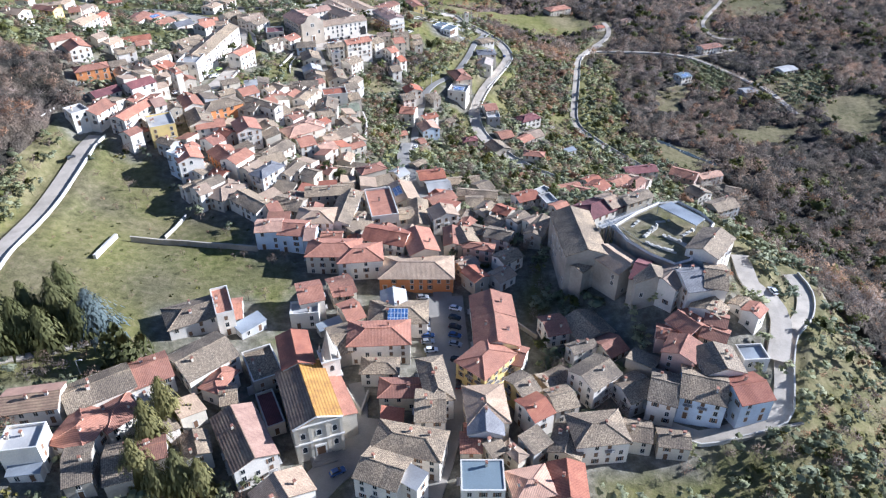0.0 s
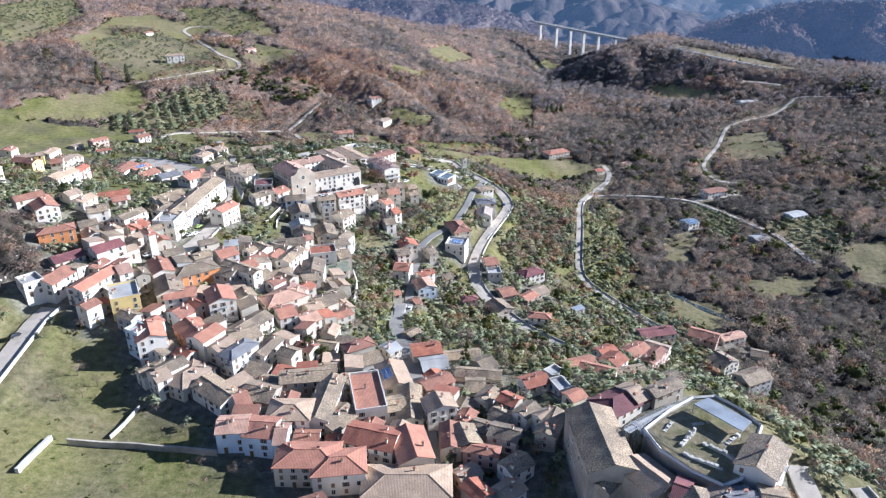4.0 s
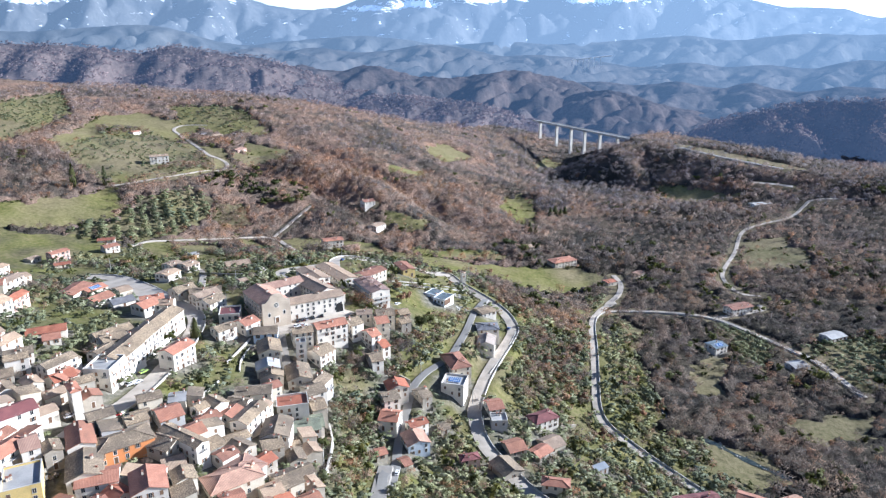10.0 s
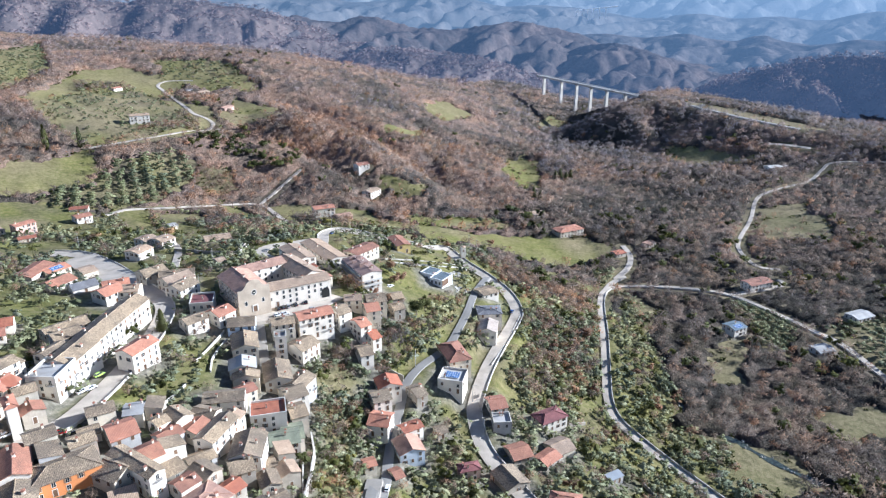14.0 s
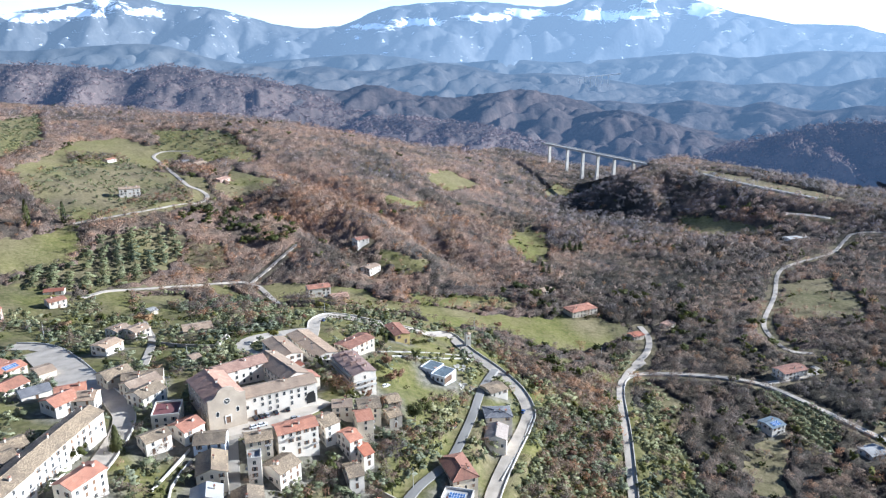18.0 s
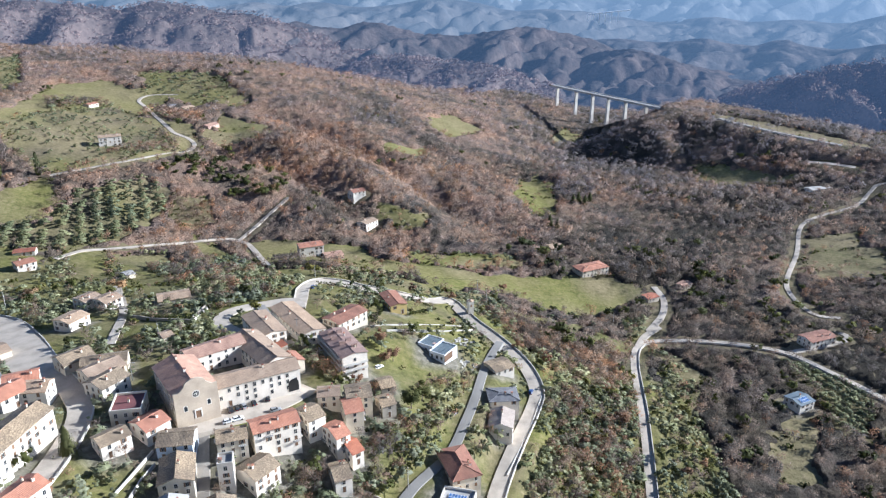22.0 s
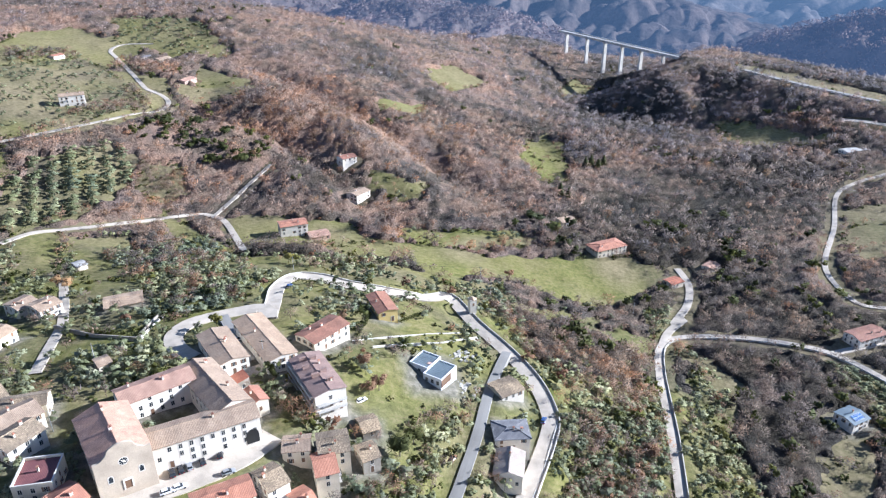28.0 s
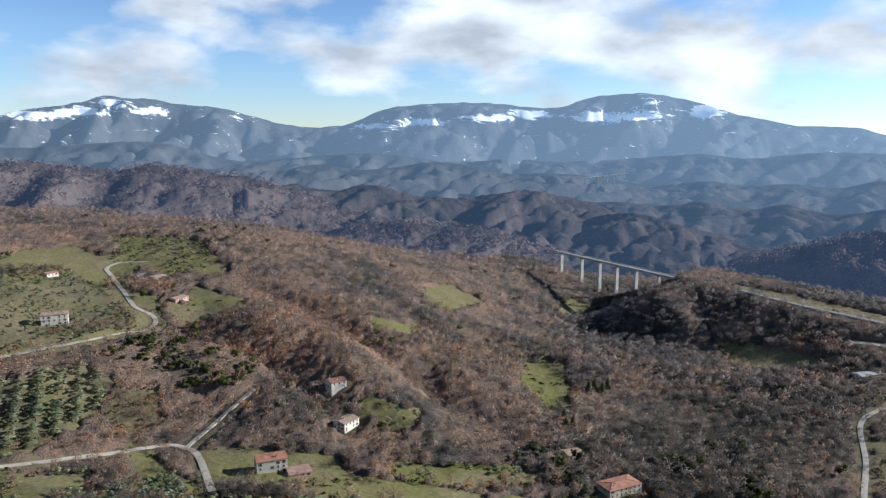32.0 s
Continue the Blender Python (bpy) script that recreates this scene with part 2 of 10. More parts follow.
glass_dark("glass", (0.03, 0.035, 0.04), 0.12)
glass_dark("water", (0.05, 0.06, 0.05), 0.08)
glass_dark("panel", (0.07, 0.15, 0.32), 0.22)


def leafy(name, a, b_, c, rough=0.7):
    """Foliage or twigs: tone by tree (its tint), by place, and by leaf."""
    m, n, l, b = nodes_of(name)
    at = n.new("ShaderNodeAttribute")
    at.attribute_name = "tint"
    geo = n.new("ShaderNodeNewGeometry")
    col = ramp_node(n, l, at.outputs["Fac"], [(0.0, a), (0.5, b_), (1.0, c)])
    rnd = ramp_node(n, l, geo.outputs["Random Per Island"], [(0.0, (0.84, 0.84, 0.84)), (1.0, (1.16, 1.15, 1.13))])
    col = mix_node(n, l, 1.0, col, rnd, "MULTIPLY")
    f = noise_node(n, l, geo.outputs["Position"], 0.02, 4)
    col = mix_node(n, l, 1.0, col, ramp_node(n, l, f, [(0.35, (0.75, 0.78, 0.85)), (0.65, (1.25, 1.15, 1.0))]), "MULTIPLY")
    l.new(col, b.inputs["Base Color"])
    b.inputs["Roughness"].default_value = rough
    b.inputs["Specular IOR Level"].default_value = 0.15
    thin, both = n.new("ShaderNodeBsdfTranslucent"), n.new("ShaderNodeMixShader")
    l.new(col, thin.inputs["Color"])
    both.inputs["Fac"].default_value = 0.35
    l.new(b.outputs["BSDF"], both.inputs[1])
    l.new(thin.outputs["BSDF"], both.inputs[2])
    l.new(both.outputs["Shader"], n["Material Output"].inputs["Surface"])
    return m


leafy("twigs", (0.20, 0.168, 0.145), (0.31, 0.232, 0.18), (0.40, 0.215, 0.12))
# farther twigs paler and bluer: haze of the air put into their colour
leafy("thin_haze_twigs", (0.25, 0.215, 0.195), (0.355, 0.268, 0.215), (0.44, 0.25, 0.15))
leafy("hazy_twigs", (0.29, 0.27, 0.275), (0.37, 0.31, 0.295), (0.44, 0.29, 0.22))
def canopy_mat():
    """A dense mass of bare twigs: tone by crown and, in place of haze, by distance; fine light and dark twigs, rough
    relief.
    """
    m, n, l, b = nodes_of("twig_mass")
    at = n.new("ShaderNodeAttribute")
    at.attribute_name = "tint"
    pos = n.new("ShaderNodeNewGeometry").outputs["Position"]
    col = ramp_node(n, l, at.outputs["Fac"], [(0.0, (0.05, 0.045, 0.036)), (0.35, (0.105, 0.088, 0.072)), (0.65, (0.19, 0.14, 0.11)), (1.0, (0.26, 0.175, 0.13))])
    st = n.new("ShaderNodeMapping")
    st.inputs["Scale"].default_value = (1.0, 1.0, 0.45)
    l.new(pos, st.inputs["Vector"])
    f1, f2 = noise_node(n, l, st.outputs["Vector"], 0.9, 6, 0.7), noise_node(n, l, pos, 0.03, 4)
    col = mix_node(n, l, 0.85, col, ramp_node(n, l, f1, [(0.33, (0.5, 0.49, 0.49)), (0.5, (0.95, 0.95, 0.95)), (0.66, (1.6, 1.56, 1.5))]), "MULTIPLY")
    col = mix_node(n, l, 1.0, col, ramp_node(n, l, f2, [(0.35, (0.8, 0.83, 0.88)), (0.65, (1.2, 1.12, 1.0))]), "MULTIPLY")
    l.new(col, b.inputs["Base Color"])
    b.inputs["Roughness"].default_value = 0.9
    b.inputs["Specular IOR Level"].default_value = 0.05
    bump_node(n, l, b, f1, 1.0, 1.6)


canopy_mat()
leafy("olive_leaf", (0.15, 0.17, 0.085), (0.25, 0.27, 0.16), (0.36, 0.37, 0.25))
leafy("shrub_leaf", (0.05, 0.058, 0.02), (0.115, 0.125, 0.036), (0.23, 0.205, 0.065))
leafy("needles", (0.08, 0.09, 0.038), (0.14, 0.145, 0.06), (0.22, 0.205, 0.09))
leafy("blue_needles", (0.12, 0.15, 0.15), (0.16, 0.20, 0.20), (0.21, 0.25, 0.25))
leafy("rust_leaf", (0.19, 0.11, 0.075), (0.26, 0.15, 0.09), (0.34, 0.23, 0.13))


def ground_mat():
    m, n, l, b = nodes_of("ground_cover")
    at = n.new("ShaderNodeAttribute")
    at.attribute_name = "cover"
    sep = n.new("ShaderNodeSeparateColor")
    l.new(at.outputs["Color"], sep.inputs["Color"])
    pos = n.new("ShaderNodeNewGeometry").outputs["Position"]
    f1, f2, f3 = noise_node(n, l, pos, 0.025, 6, 0.6), noise_node(n, l, pos, 0.35, 6, 0.65), noise_node(n, l, pos, 2.2, 3)
    grass = ramp_node(n, l, f1, [(0.30, (0.108, 0.122, 0.028)), (0.47, (0.168, 0.16, 0.048)), (0.62, (0.25, 0.20, 0.095))])
    grass = mix_node(n, l, 0.65, grass, ramp_node(n, l, f2, [(0.32, (0.068, 0.073, 0.022)), (0.5, (0.16, 0.157, 0.047)), (0.68, (0.26, 0.215, 0.10))]))
    litter = ramp_node(n, l, f2, [(0.3, (0.05, 0.042, 0.036)), (0.5, (0.085, 0.069, 0.059)), (0.7, (0.13, 0.105, 0.088))])
    earth = ramp_node(n, l, f2, [(0.3, (0.15, 0.125, 0.065)), (0.7, (0.30, 0.24, 0.14))])
    yard = ramp_node(n, l, f2, [(0.3, (0.10, 0.09, 0.07)), (0.5, (0.17, 0.155, 0.125)), (0.7, (0.30, 0.27, 0.22))])
    col = mix_node(n, l, sep.outputs["Red"], grass, litter)
    col = mix_node(n, l, sep.outputs["Green"], col, earth)
    col = mix_node(n, l, sep.outputs["Blue"], col, yard)
    col = mix_node(n, l, 0.5, col, ramp_node(n, l, f3, [(0.3, (0.7, 0.7, 0.7)), (0.7, (1.25, 1.25, 1.25))]), "MULTIPLY")
    l.new(col, b.inputs["Base Color"])
    b.inputs["Roughness"].default_value = 0.95
    b.inputs["Specular IOR Level"].default_value = 0.1
    bump_node(n, l, b, f2, 0.6, 0.8)


ground_mat()


def distance_mat(name, low, high, haze_glow, tree, patch, relief_m, snow=False):
    """Far wooded hills; the haze of the air before them is put in as a faint glow of the surface itself."""
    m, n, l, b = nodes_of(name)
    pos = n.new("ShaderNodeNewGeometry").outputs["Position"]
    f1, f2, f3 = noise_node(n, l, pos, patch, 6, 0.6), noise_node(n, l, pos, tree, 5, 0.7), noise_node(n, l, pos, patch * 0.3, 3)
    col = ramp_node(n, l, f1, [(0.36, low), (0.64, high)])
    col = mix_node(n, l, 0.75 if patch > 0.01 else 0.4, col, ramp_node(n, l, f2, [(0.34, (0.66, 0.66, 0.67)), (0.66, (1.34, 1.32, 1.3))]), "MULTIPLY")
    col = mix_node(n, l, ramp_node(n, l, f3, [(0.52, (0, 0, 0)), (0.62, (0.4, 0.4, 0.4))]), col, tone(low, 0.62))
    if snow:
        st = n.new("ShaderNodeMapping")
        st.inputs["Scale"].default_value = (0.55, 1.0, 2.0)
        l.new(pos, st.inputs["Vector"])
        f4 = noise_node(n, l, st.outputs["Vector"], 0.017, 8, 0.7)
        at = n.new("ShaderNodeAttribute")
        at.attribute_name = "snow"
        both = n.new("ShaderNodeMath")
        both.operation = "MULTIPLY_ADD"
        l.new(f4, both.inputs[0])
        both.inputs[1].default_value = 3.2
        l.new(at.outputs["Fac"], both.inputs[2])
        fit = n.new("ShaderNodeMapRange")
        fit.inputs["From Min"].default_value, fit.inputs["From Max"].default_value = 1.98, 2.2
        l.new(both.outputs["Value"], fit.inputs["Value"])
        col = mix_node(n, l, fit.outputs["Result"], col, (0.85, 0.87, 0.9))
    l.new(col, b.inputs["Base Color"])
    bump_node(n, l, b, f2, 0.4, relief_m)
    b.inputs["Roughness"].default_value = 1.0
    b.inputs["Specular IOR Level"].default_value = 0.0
    b.inputs["Emission Color"].default_value = (*haze_glow, 1)
    # the haze glow grows stronger to the east, towards the sun
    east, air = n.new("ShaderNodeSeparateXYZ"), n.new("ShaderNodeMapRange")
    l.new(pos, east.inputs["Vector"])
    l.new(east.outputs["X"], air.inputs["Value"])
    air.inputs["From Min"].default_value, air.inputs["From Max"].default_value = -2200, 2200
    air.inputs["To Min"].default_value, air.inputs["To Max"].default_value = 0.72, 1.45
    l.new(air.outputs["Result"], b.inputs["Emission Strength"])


# tree crowns on the nearer ranges carry the same haze glow
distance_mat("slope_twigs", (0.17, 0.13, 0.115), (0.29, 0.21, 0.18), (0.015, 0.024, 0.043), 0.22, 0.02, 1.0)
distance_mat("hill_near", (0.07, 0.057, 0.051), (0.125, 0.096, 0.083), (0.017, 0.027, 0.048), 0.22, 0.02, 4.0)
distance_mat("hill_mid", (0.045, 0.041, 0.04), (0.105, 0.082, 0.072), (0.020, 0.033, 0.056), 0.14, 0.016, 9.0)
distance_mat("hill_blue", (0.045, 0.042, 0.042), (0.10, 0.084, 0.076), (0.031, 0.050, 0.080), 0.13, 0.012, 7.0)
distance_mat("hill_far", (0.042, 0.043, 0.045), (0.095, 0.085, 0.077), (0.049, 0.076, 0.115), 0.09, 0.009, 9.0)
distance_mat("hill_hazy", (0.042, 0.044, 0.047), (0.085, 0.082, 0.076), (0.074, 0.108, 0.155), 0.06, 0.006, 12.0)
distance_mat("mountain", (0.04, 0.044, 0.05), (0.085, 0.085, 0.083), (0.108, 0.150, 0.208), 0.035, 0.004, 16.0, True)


# ---- mesh helpers ----
def mesh_of(name, verts, faces, mats, index=None):
    me = bpy.data.meshes.new(name)
    me.from_pydata(verts, [], faces)
    for k in mats if isinstance(mats, (list, tuple)) else [mats]:
        me.materials.append(MATS[k])
    if index:
        me.polygons.foreach_set("material_index", index)
    me.update()
    return me


def part(name, me, parent, label="", m=None):
    ob = new(name, me)
    ob.parent = parent
    if m is not None:
        ob.matrix_basis = m
    return tagged(ob, label) if label else ob


def thing(name, m, label, category, group="", kind="", me=None):
    ob = new(name, me)
    ob.matrix_basis = m
    return tagged(ob, label, category, group, kind)


BOX_F = [(0, 3, 2, 1), (4, 5, 6, 7), (0, 1, 5, 4), (1, 2, 6, 5), (2, 3, 7, 6), (3, 0, 4, 7)]


def box_v(x0, x1, y0, y1, z0, z1):
    return [(x0, y0, z0), (x1, y0, z0), (x1, y1, z0), (x0, y1, z0), (x0, y0, z1), (x1, y0, z1), (x1, y1, z1), (x0, y1, z1)]


def boxes(name, mats, *specs):
    """One mesh of several boxes; each spec is x0, x1, y0, y1, z0, z1 and the number of its material."""
    v, f, ix = [], [], []
    for s in specs:
        o = len(v)
        v += box_v(*s[:6])
        f += [tuple(o + i for i in q) for q in BOX_F]
        ix += [s[6] if len(s) > 6 else 0] * 6
    return mesh_of(name, v, f, mats, ix)


def rod(name, mat, p, q, r0, r1=None, sides=6):
    """A tapered bar from p to q."""
    p, q, r1 = Vector(p), Vector(q), r0 if r1 is None else r1
    t = (q - p).to_track_quat("Z", "Y").to_matrix()
    v = [tuple(c + t @ Vector((r * math.cos(2 * math.pi * i / sides), r * math.sin(2 * math.pi * i / sides), 0))) for c, r in ((p, r0), (q, r1)) for i in range(sides)]
    f = [(i, (i + 1) % sides, sides + (i + 1) % sides, sides + i) for i in range(sides)] + [tuple(range(sides))[::-1], tuple(range(sides, 2 * sides))]
    return mesh_of(name, v, f, mat)

# ---- the lie of the land ----
SPOTS = []


def spot(x, y, height):
    SPOTS.append((x, y, height))


# square, main street and church quarter
spot(-6, 186, 3), spot(0, 140, 3), spot(0, 90, 3), spot(-40, 120, 4), spot(-30, 160, 3), spot(0, 240, -1), spot(-45, 190, 4)
# castle hill and the quarter to its right
spot(74, 190, 17), spot(60, 230, 11), spot(98, 205, 14), spot(104, 176, 9), spot(112, 160, 7), spot(96, 126, 4), spot(66, 126, 1), spot(45, 110, 1), spot(40, 180, 1), spot(35, 210, 4), spot(62, 155, 6)
# left meadow, terrace road and wooded slope
spot(-80, 220, 7), spot(-115, 189, 14), spot(-90, 130, 10), spot(-148, 273, 19), spot(-180, 200, 26), spot(-260, 330, 62), spot(-220, 250, 42), spot(-75, 152, 10), spot(-110, 238, 5), spot(-97, 226, 4), spot(-83, 211, 4)
# upper town ridge and convent
spot(-125, 346, 16), spot(-112, 399, 12), spot(-81, 432, 8), spot(-50, 446, 4), spot(-13, 447, -8), spot(-130, 525, 1), spot(-90, 290, 12), spot(-60, 330, 2), spot(-200, 430, 14), spot(-160, 440, 12), spot(-50, 250, 3)
# gardens, lower road and ring road
spot(-15, 356, -28), spot(10, 300, -16), spot(20, 470, -21), spot(18, 560, -24), spot(55, 505, -29), spot(45, 400, -36), spot(82, 431, -50), spot(65, 330, -30), spot(75, 275, -14), spot(-30, 560, -8), spot(-85, 595, -12)
# valley floor and its sides
spot(122, 605, -63), spot(205, 594, -62), spot(255, 690, -64), spot(320, 828, -62), spot(166, 690, -64), spot(100, 735, -58), spot(150, 400, -58), spot(150, 250, -30), spot(230, 330, -60), spot(330, 450, -60), spot(160, 120, -22), spot(300, 200, -55), spot(450, 600, -56)
# slopes across the valley
spot(-57, 761, -38), spot(-72, 798, -23), spot(-160, 735, -34), spot(-209, 643, -20), spot(-300, 700, -6), spot(-270, 790, 6), spot(-250, 900, 4), spot(-340, 1020, 18), spot(60, 950, -46), spot(225, 1170, -66), spot(230, 1050, -62), spot(290, 1035, -62), spot(365, 1000, -60), spot(440, 950, -57), spot(170, 1080, -63), spot(285, 940, -61), spot(-110, 1000, -6), spot(-240, 1150, 34), spot(0, 1200, -12), spot(-450, 800, 35), spot(-350, 550, 5), spot(700, 900, -30), spot(30, 850, -46), spot(-120, 850, -12), spot(330, 1230, -62), spot(420, 1180, -58), spot(500, 1250, -55), spot(560, 700, -45)
# rim
spot(-600, 0, 90), spot(0, -300, 10), spot(500, 0, -50), spot(-650, 1370, 50), spot(-430, 1470, 20), spot(-200, 1540, -25), spot(700, 1500, -30), spot(100, 1600, -45)

_P = np.array(SPOTS, float)


def _kernel(d2):
    return d2 * np.log(d2 + 1e-6) * 0.5


def _solve():
    n = len(_P)
    xy = _P[:, :2] / 100.0
    d2 = ((xy[:, None] - xy[None]) ** 2).sum(-1)
    a = np.zeros((n + 3, n + 3))
    a[:n, :n] = _kernel(d2) + 0.02 * np.eye(n)
    a[:n, n], a[:n, n + 1:n + 3] = 1, xy
    a[n, :n], a[n + 1:n + 3, :n] = 1, xy.T
    return np.linalg.solve(a, np.concatenate([_P[:, 2], np.zeros(3)]))


_W = _solve()


HILLS = [
    [(150, 1095, -66), (172, 1112, -58), (193, 1112, -50), (221, 1114, -36), (255, 1120, -22), (300, 1150, -14), (344, 1116, -17), (381, 1064, -20), (415, 1027, -23), (445, 992, -26), (520, 960, -30), (640, 900, -36)],
]


def land(x, y):
    """Height of the ground; x and y may be arrays."""
    x, y = np.broadcast_arrays(np.asarray(x, float), np.asarray(y, float))
    q = np.stack([x.ravel(), y.ravel()], 1) / 100.0
    out = np.empty(len(q))
    for i in range(0, len(q), 20000):
        c = q[i:i + 20000]
        d2 = ((c[:, None] - (_P[:, :2] / 100.0)[None]) ** 2).sum(-1)
        out[i:i + 20000] = _kernel(d2) @ _W[:-3] + _W[-3] + c @ _W[-2:]
    X, Y = q[:, 0] * 100, q[:, 1] * 100
    # gullies and spurs that run down into the valley
    fold = np.abs(np.sin(Y / 46 + 0.012 * X + 0.9 * np.sin(X / 62 + 1)))
    fold = 15 * fold + 6 * np.abs(np.sin(X / 33 + 0.018 * Y + 0.8 * np.sin(Y / 40))) - 13
    fold = fold * np.clip((X + 320) / 120, 0.15, 1)
    out = out + fold * np.clip((Y - 690) / 160, 0, 1) * np.clip((120 - X) / 120, 0, 1) * np.clip((1120 - Y) / 220, 0.12, 1)
    r = np.hypot(q[:, 0], q[:, 1] - 2) * 100
    side = np.clip((X - 60) / 160, 0, 1)
    s = np.clip((r - 1300 + 180 * side) / (700 - 420 * side), 0, 1)
    s = s * s * (3 - 2 * s)
    roll = 5 * np.sin(q[:, 0] * 1.1 + 0.4 * q[:, 1]) * np.cos(q[:, 1] * 0.9 - 0.3 * q[:, 0]) * np.clip((r - 650) / 500, 0, 1)
    out = (out + roll) * (1 - s) + s * (-80 + roll)
    # wooded hills to the right of the viaduct: crests with even flanks
    for crest in HILLS:
        d, top, back = np.full(len(q), 1e9), np.zeros(len(q)), np.zeros(len(q))
        for (x0, y0, z0), (x1, y1, z1) in zip(crest, crest[1:]):
            t = np.clip(((X - x0) * (x1 - x0) + (Y - y0) * (y1 - y0)) / ((x1 - x0) ** 2 + (y1 - y0) ** 2), 0, 1)
            e = np.hypot(X - x0 - t * (x1 - x0), Y - y0 - t * (y1 - y0))
            back = np.where(e < d, Y - y0 - t * (y1 - y0), back)
            top, d = np.where(e < d, z0 + t * (z1 - z0), top), np.minimum(e, d)
        # a terrace behind the crest carries fields and the motorway
        d = np.where(back > 0, np.maximum(d - 85 * np.clip((X - 280) / 70, 0, 1), 0), d)
        bump = top - (np.sqrt(d * d + 150) - 12) * 0.38 + 1.5 * np.sin(X / 14 + 2 * np.sin(Y / 33)) * np.clip(d / 60, 0, 1)
        out = np.where(d < 300, 0.5 * (out + bump + np.sqrt((out - bump) ** 2 + 60)), out)
    return out.reshape(x.shape)


def ground(x, y):
    return float(land(x, y))


# ---- ground ----
HOUSES, ROADS, CLEARINGS, ORCHARDS, PAVED = [], [], [], [], []


def inside(px, py, poly):
    """Which of the points lie in the polygon."""
    hit = np.zeros(np.shape(px), bool)
    for (x0, y0), (x1, y1) in zip(poly, poly[1:] + poly[:1]):
        if y0 != y1:
            hit ^= ((y0 > py) != (y1 > py)) & (px < (x1 - x0) * (py - y0) / (y1 - y0) + x0)
    return hit


def near_line(px, py, pts):
    d = np.full(np.shape(px), 1e9)
    for (x0, y0), (x1, y1) in zip(pts, pts[1:]):
        dx, dy = x1 - x0, y1 - y0
        t = np.clip(((px - x0) * dx + (py - y0) * dy) / (dx * dx + dy * dy + 1e-9), 0, 1)
        d = np.minimum(d, np.hypot(px - x0 - t * dx, py - y0 - t * dy))
    return d


def soft_noise(x, y, s, seed=0.0):
    """Smooth irregular values between -1 and 1."""
    x, y = np.asarray(x, float) / s + seed * 7.3, np.asarray(y, float) / s - seed * 3.1
    return (np.sin(x * 1.7 + 1.3 * np.sin(y * 1.1 + seed)) + np.sin(y * 1.9 + 1.7 * np.sin(x * 0.8 - seed)) + 0.6 * np.sin(3.1 * x + 2.3 * y + 2 * np.sin(1.3 * y))) / 2.6


# ---- plan: footprints, roads and open land ----
HOUSES.append((-54.5, 464.5, -52, 8.5, 5.6))
HOUSES.append((-61.5, 473.5, -52, 5.0, 4.2))
HOUSES.append((-218.0, 363.9, -18, 12.6, 8.5))
HOUSES.append((-239.8, 434.0, -17, 15.9, 7.8))
HOUSES.append((-234.1, 455.3, 22, 6.6, 9.6))
HOUSES.append((-238.9, 483.2, 61, 7.6, 9.9))
HOUSES.append((-201.8, 397.8, 80, 17.1, 10.4))
HOUSES.append((-201.4, 416.2, 86, 13.3, 6.3))
HOUSES.append((-186.8, 341.6, 45, 12.1, 7.1))
HOUSES.append((-179.8, 339.4, -50, 19.5, 9.6))
HOUSES.append((-177.9, 361.0, 63, 7.1, 7.7))
HOUSES.append((-170.2, 357.2, 72, 9.3, 7.6))
HOUSES.append((-167.8, 382.0, 26, 15.4, 7.9))
HOUSES.append((-156.6, 341.7, 31, 8.0, 5.9))
HOUSES.append((-163.9, 318.1, 31, 14.4, 7.3))
HOUSES.append((-143.6, 345.1, 63, 12.8, 6.7))
HOUSES.append((-139.3, 339.1, 51, 8.2, 8.1))
HOUSES.append((-127.3, 324.6, -50, 7.7, 3.0))
HOUSES.append((-139.3, 309.2, 49, 12.0, 8.5))
HOUSES.append((-153.3, 303.1, 47, 11.8, 8.1))
HOUSES.append((-149.6, 285.1, 74, 12.6, 10.1))
HOUSES.append((-155.8, 279.8, 47, 7.3, 8.4))
HOUSES.append((-134.2, 285.7, 71, 21.0, 7.7))
HOUSES.append((-127.1, 294.8, 37, 5.2, 9.8))
HOUSES.append((-121.4, 280.4, 27, 10.4, 13.4))
HOUSES.append((-130.3, 270.3, 60, 6.3, 6.2))
HOUSES.append((-102.4, 286.6, 20, 12.0, 8.6))
HOUSES.append((-86.1, 284.4, -64, 12.4, 10.1))
HOUSES.append((-98.7, 275.4, 54, 6.9, 9.1))
HOUSES.append((-91.9, 266.9, -50, 11.7, 10.1))
HOUSES.append((-85.2, 261.5, 62, 11.0, 8.5))
HOUSES.append((-107.9, 258.2, 60, 5.9, 6.7))
HOUSES.append((-103.7, 257.6, -62, 11.5, 9.6))
HOUSES.append((-98.8, 255.4, 63, 7.2, 7.4))
HOUSES.append((-92.2, 243.5, 50, 10.3, 6.5))
HOUSES.append((-94.3, 239.0, 44, 5.2, 8.7))
HOUSES.append((-85.7, 241.8, 61, 14.4, 10.3))
HOUSES.append((-71.3, 253.4, 59, 12.7, 6.8))
HOUSES.append((-73.0, 265.8, 40, 10.5, 10.0))
HOUSES.append((-64.6, 296.4, 37, 17.1, 10.5))
HOUSES.append((-61.4, 285.4, 29, 7.1, 9.9))
HOUSES.append((-73.3, 232.9, -40, 16.6, 9.1))
HOUSES.append((-64.7, 229.0, 33, 4.5, 9.7))
HOUSES.append((-58.9, 233.2, -16, 11.1, 10.1))
HOUSES.append((-37.1, 229.0, 84, 23.6, 8.1))
HOUSES.append((-46.9, 221.4, 0, 13.5, 10.5))
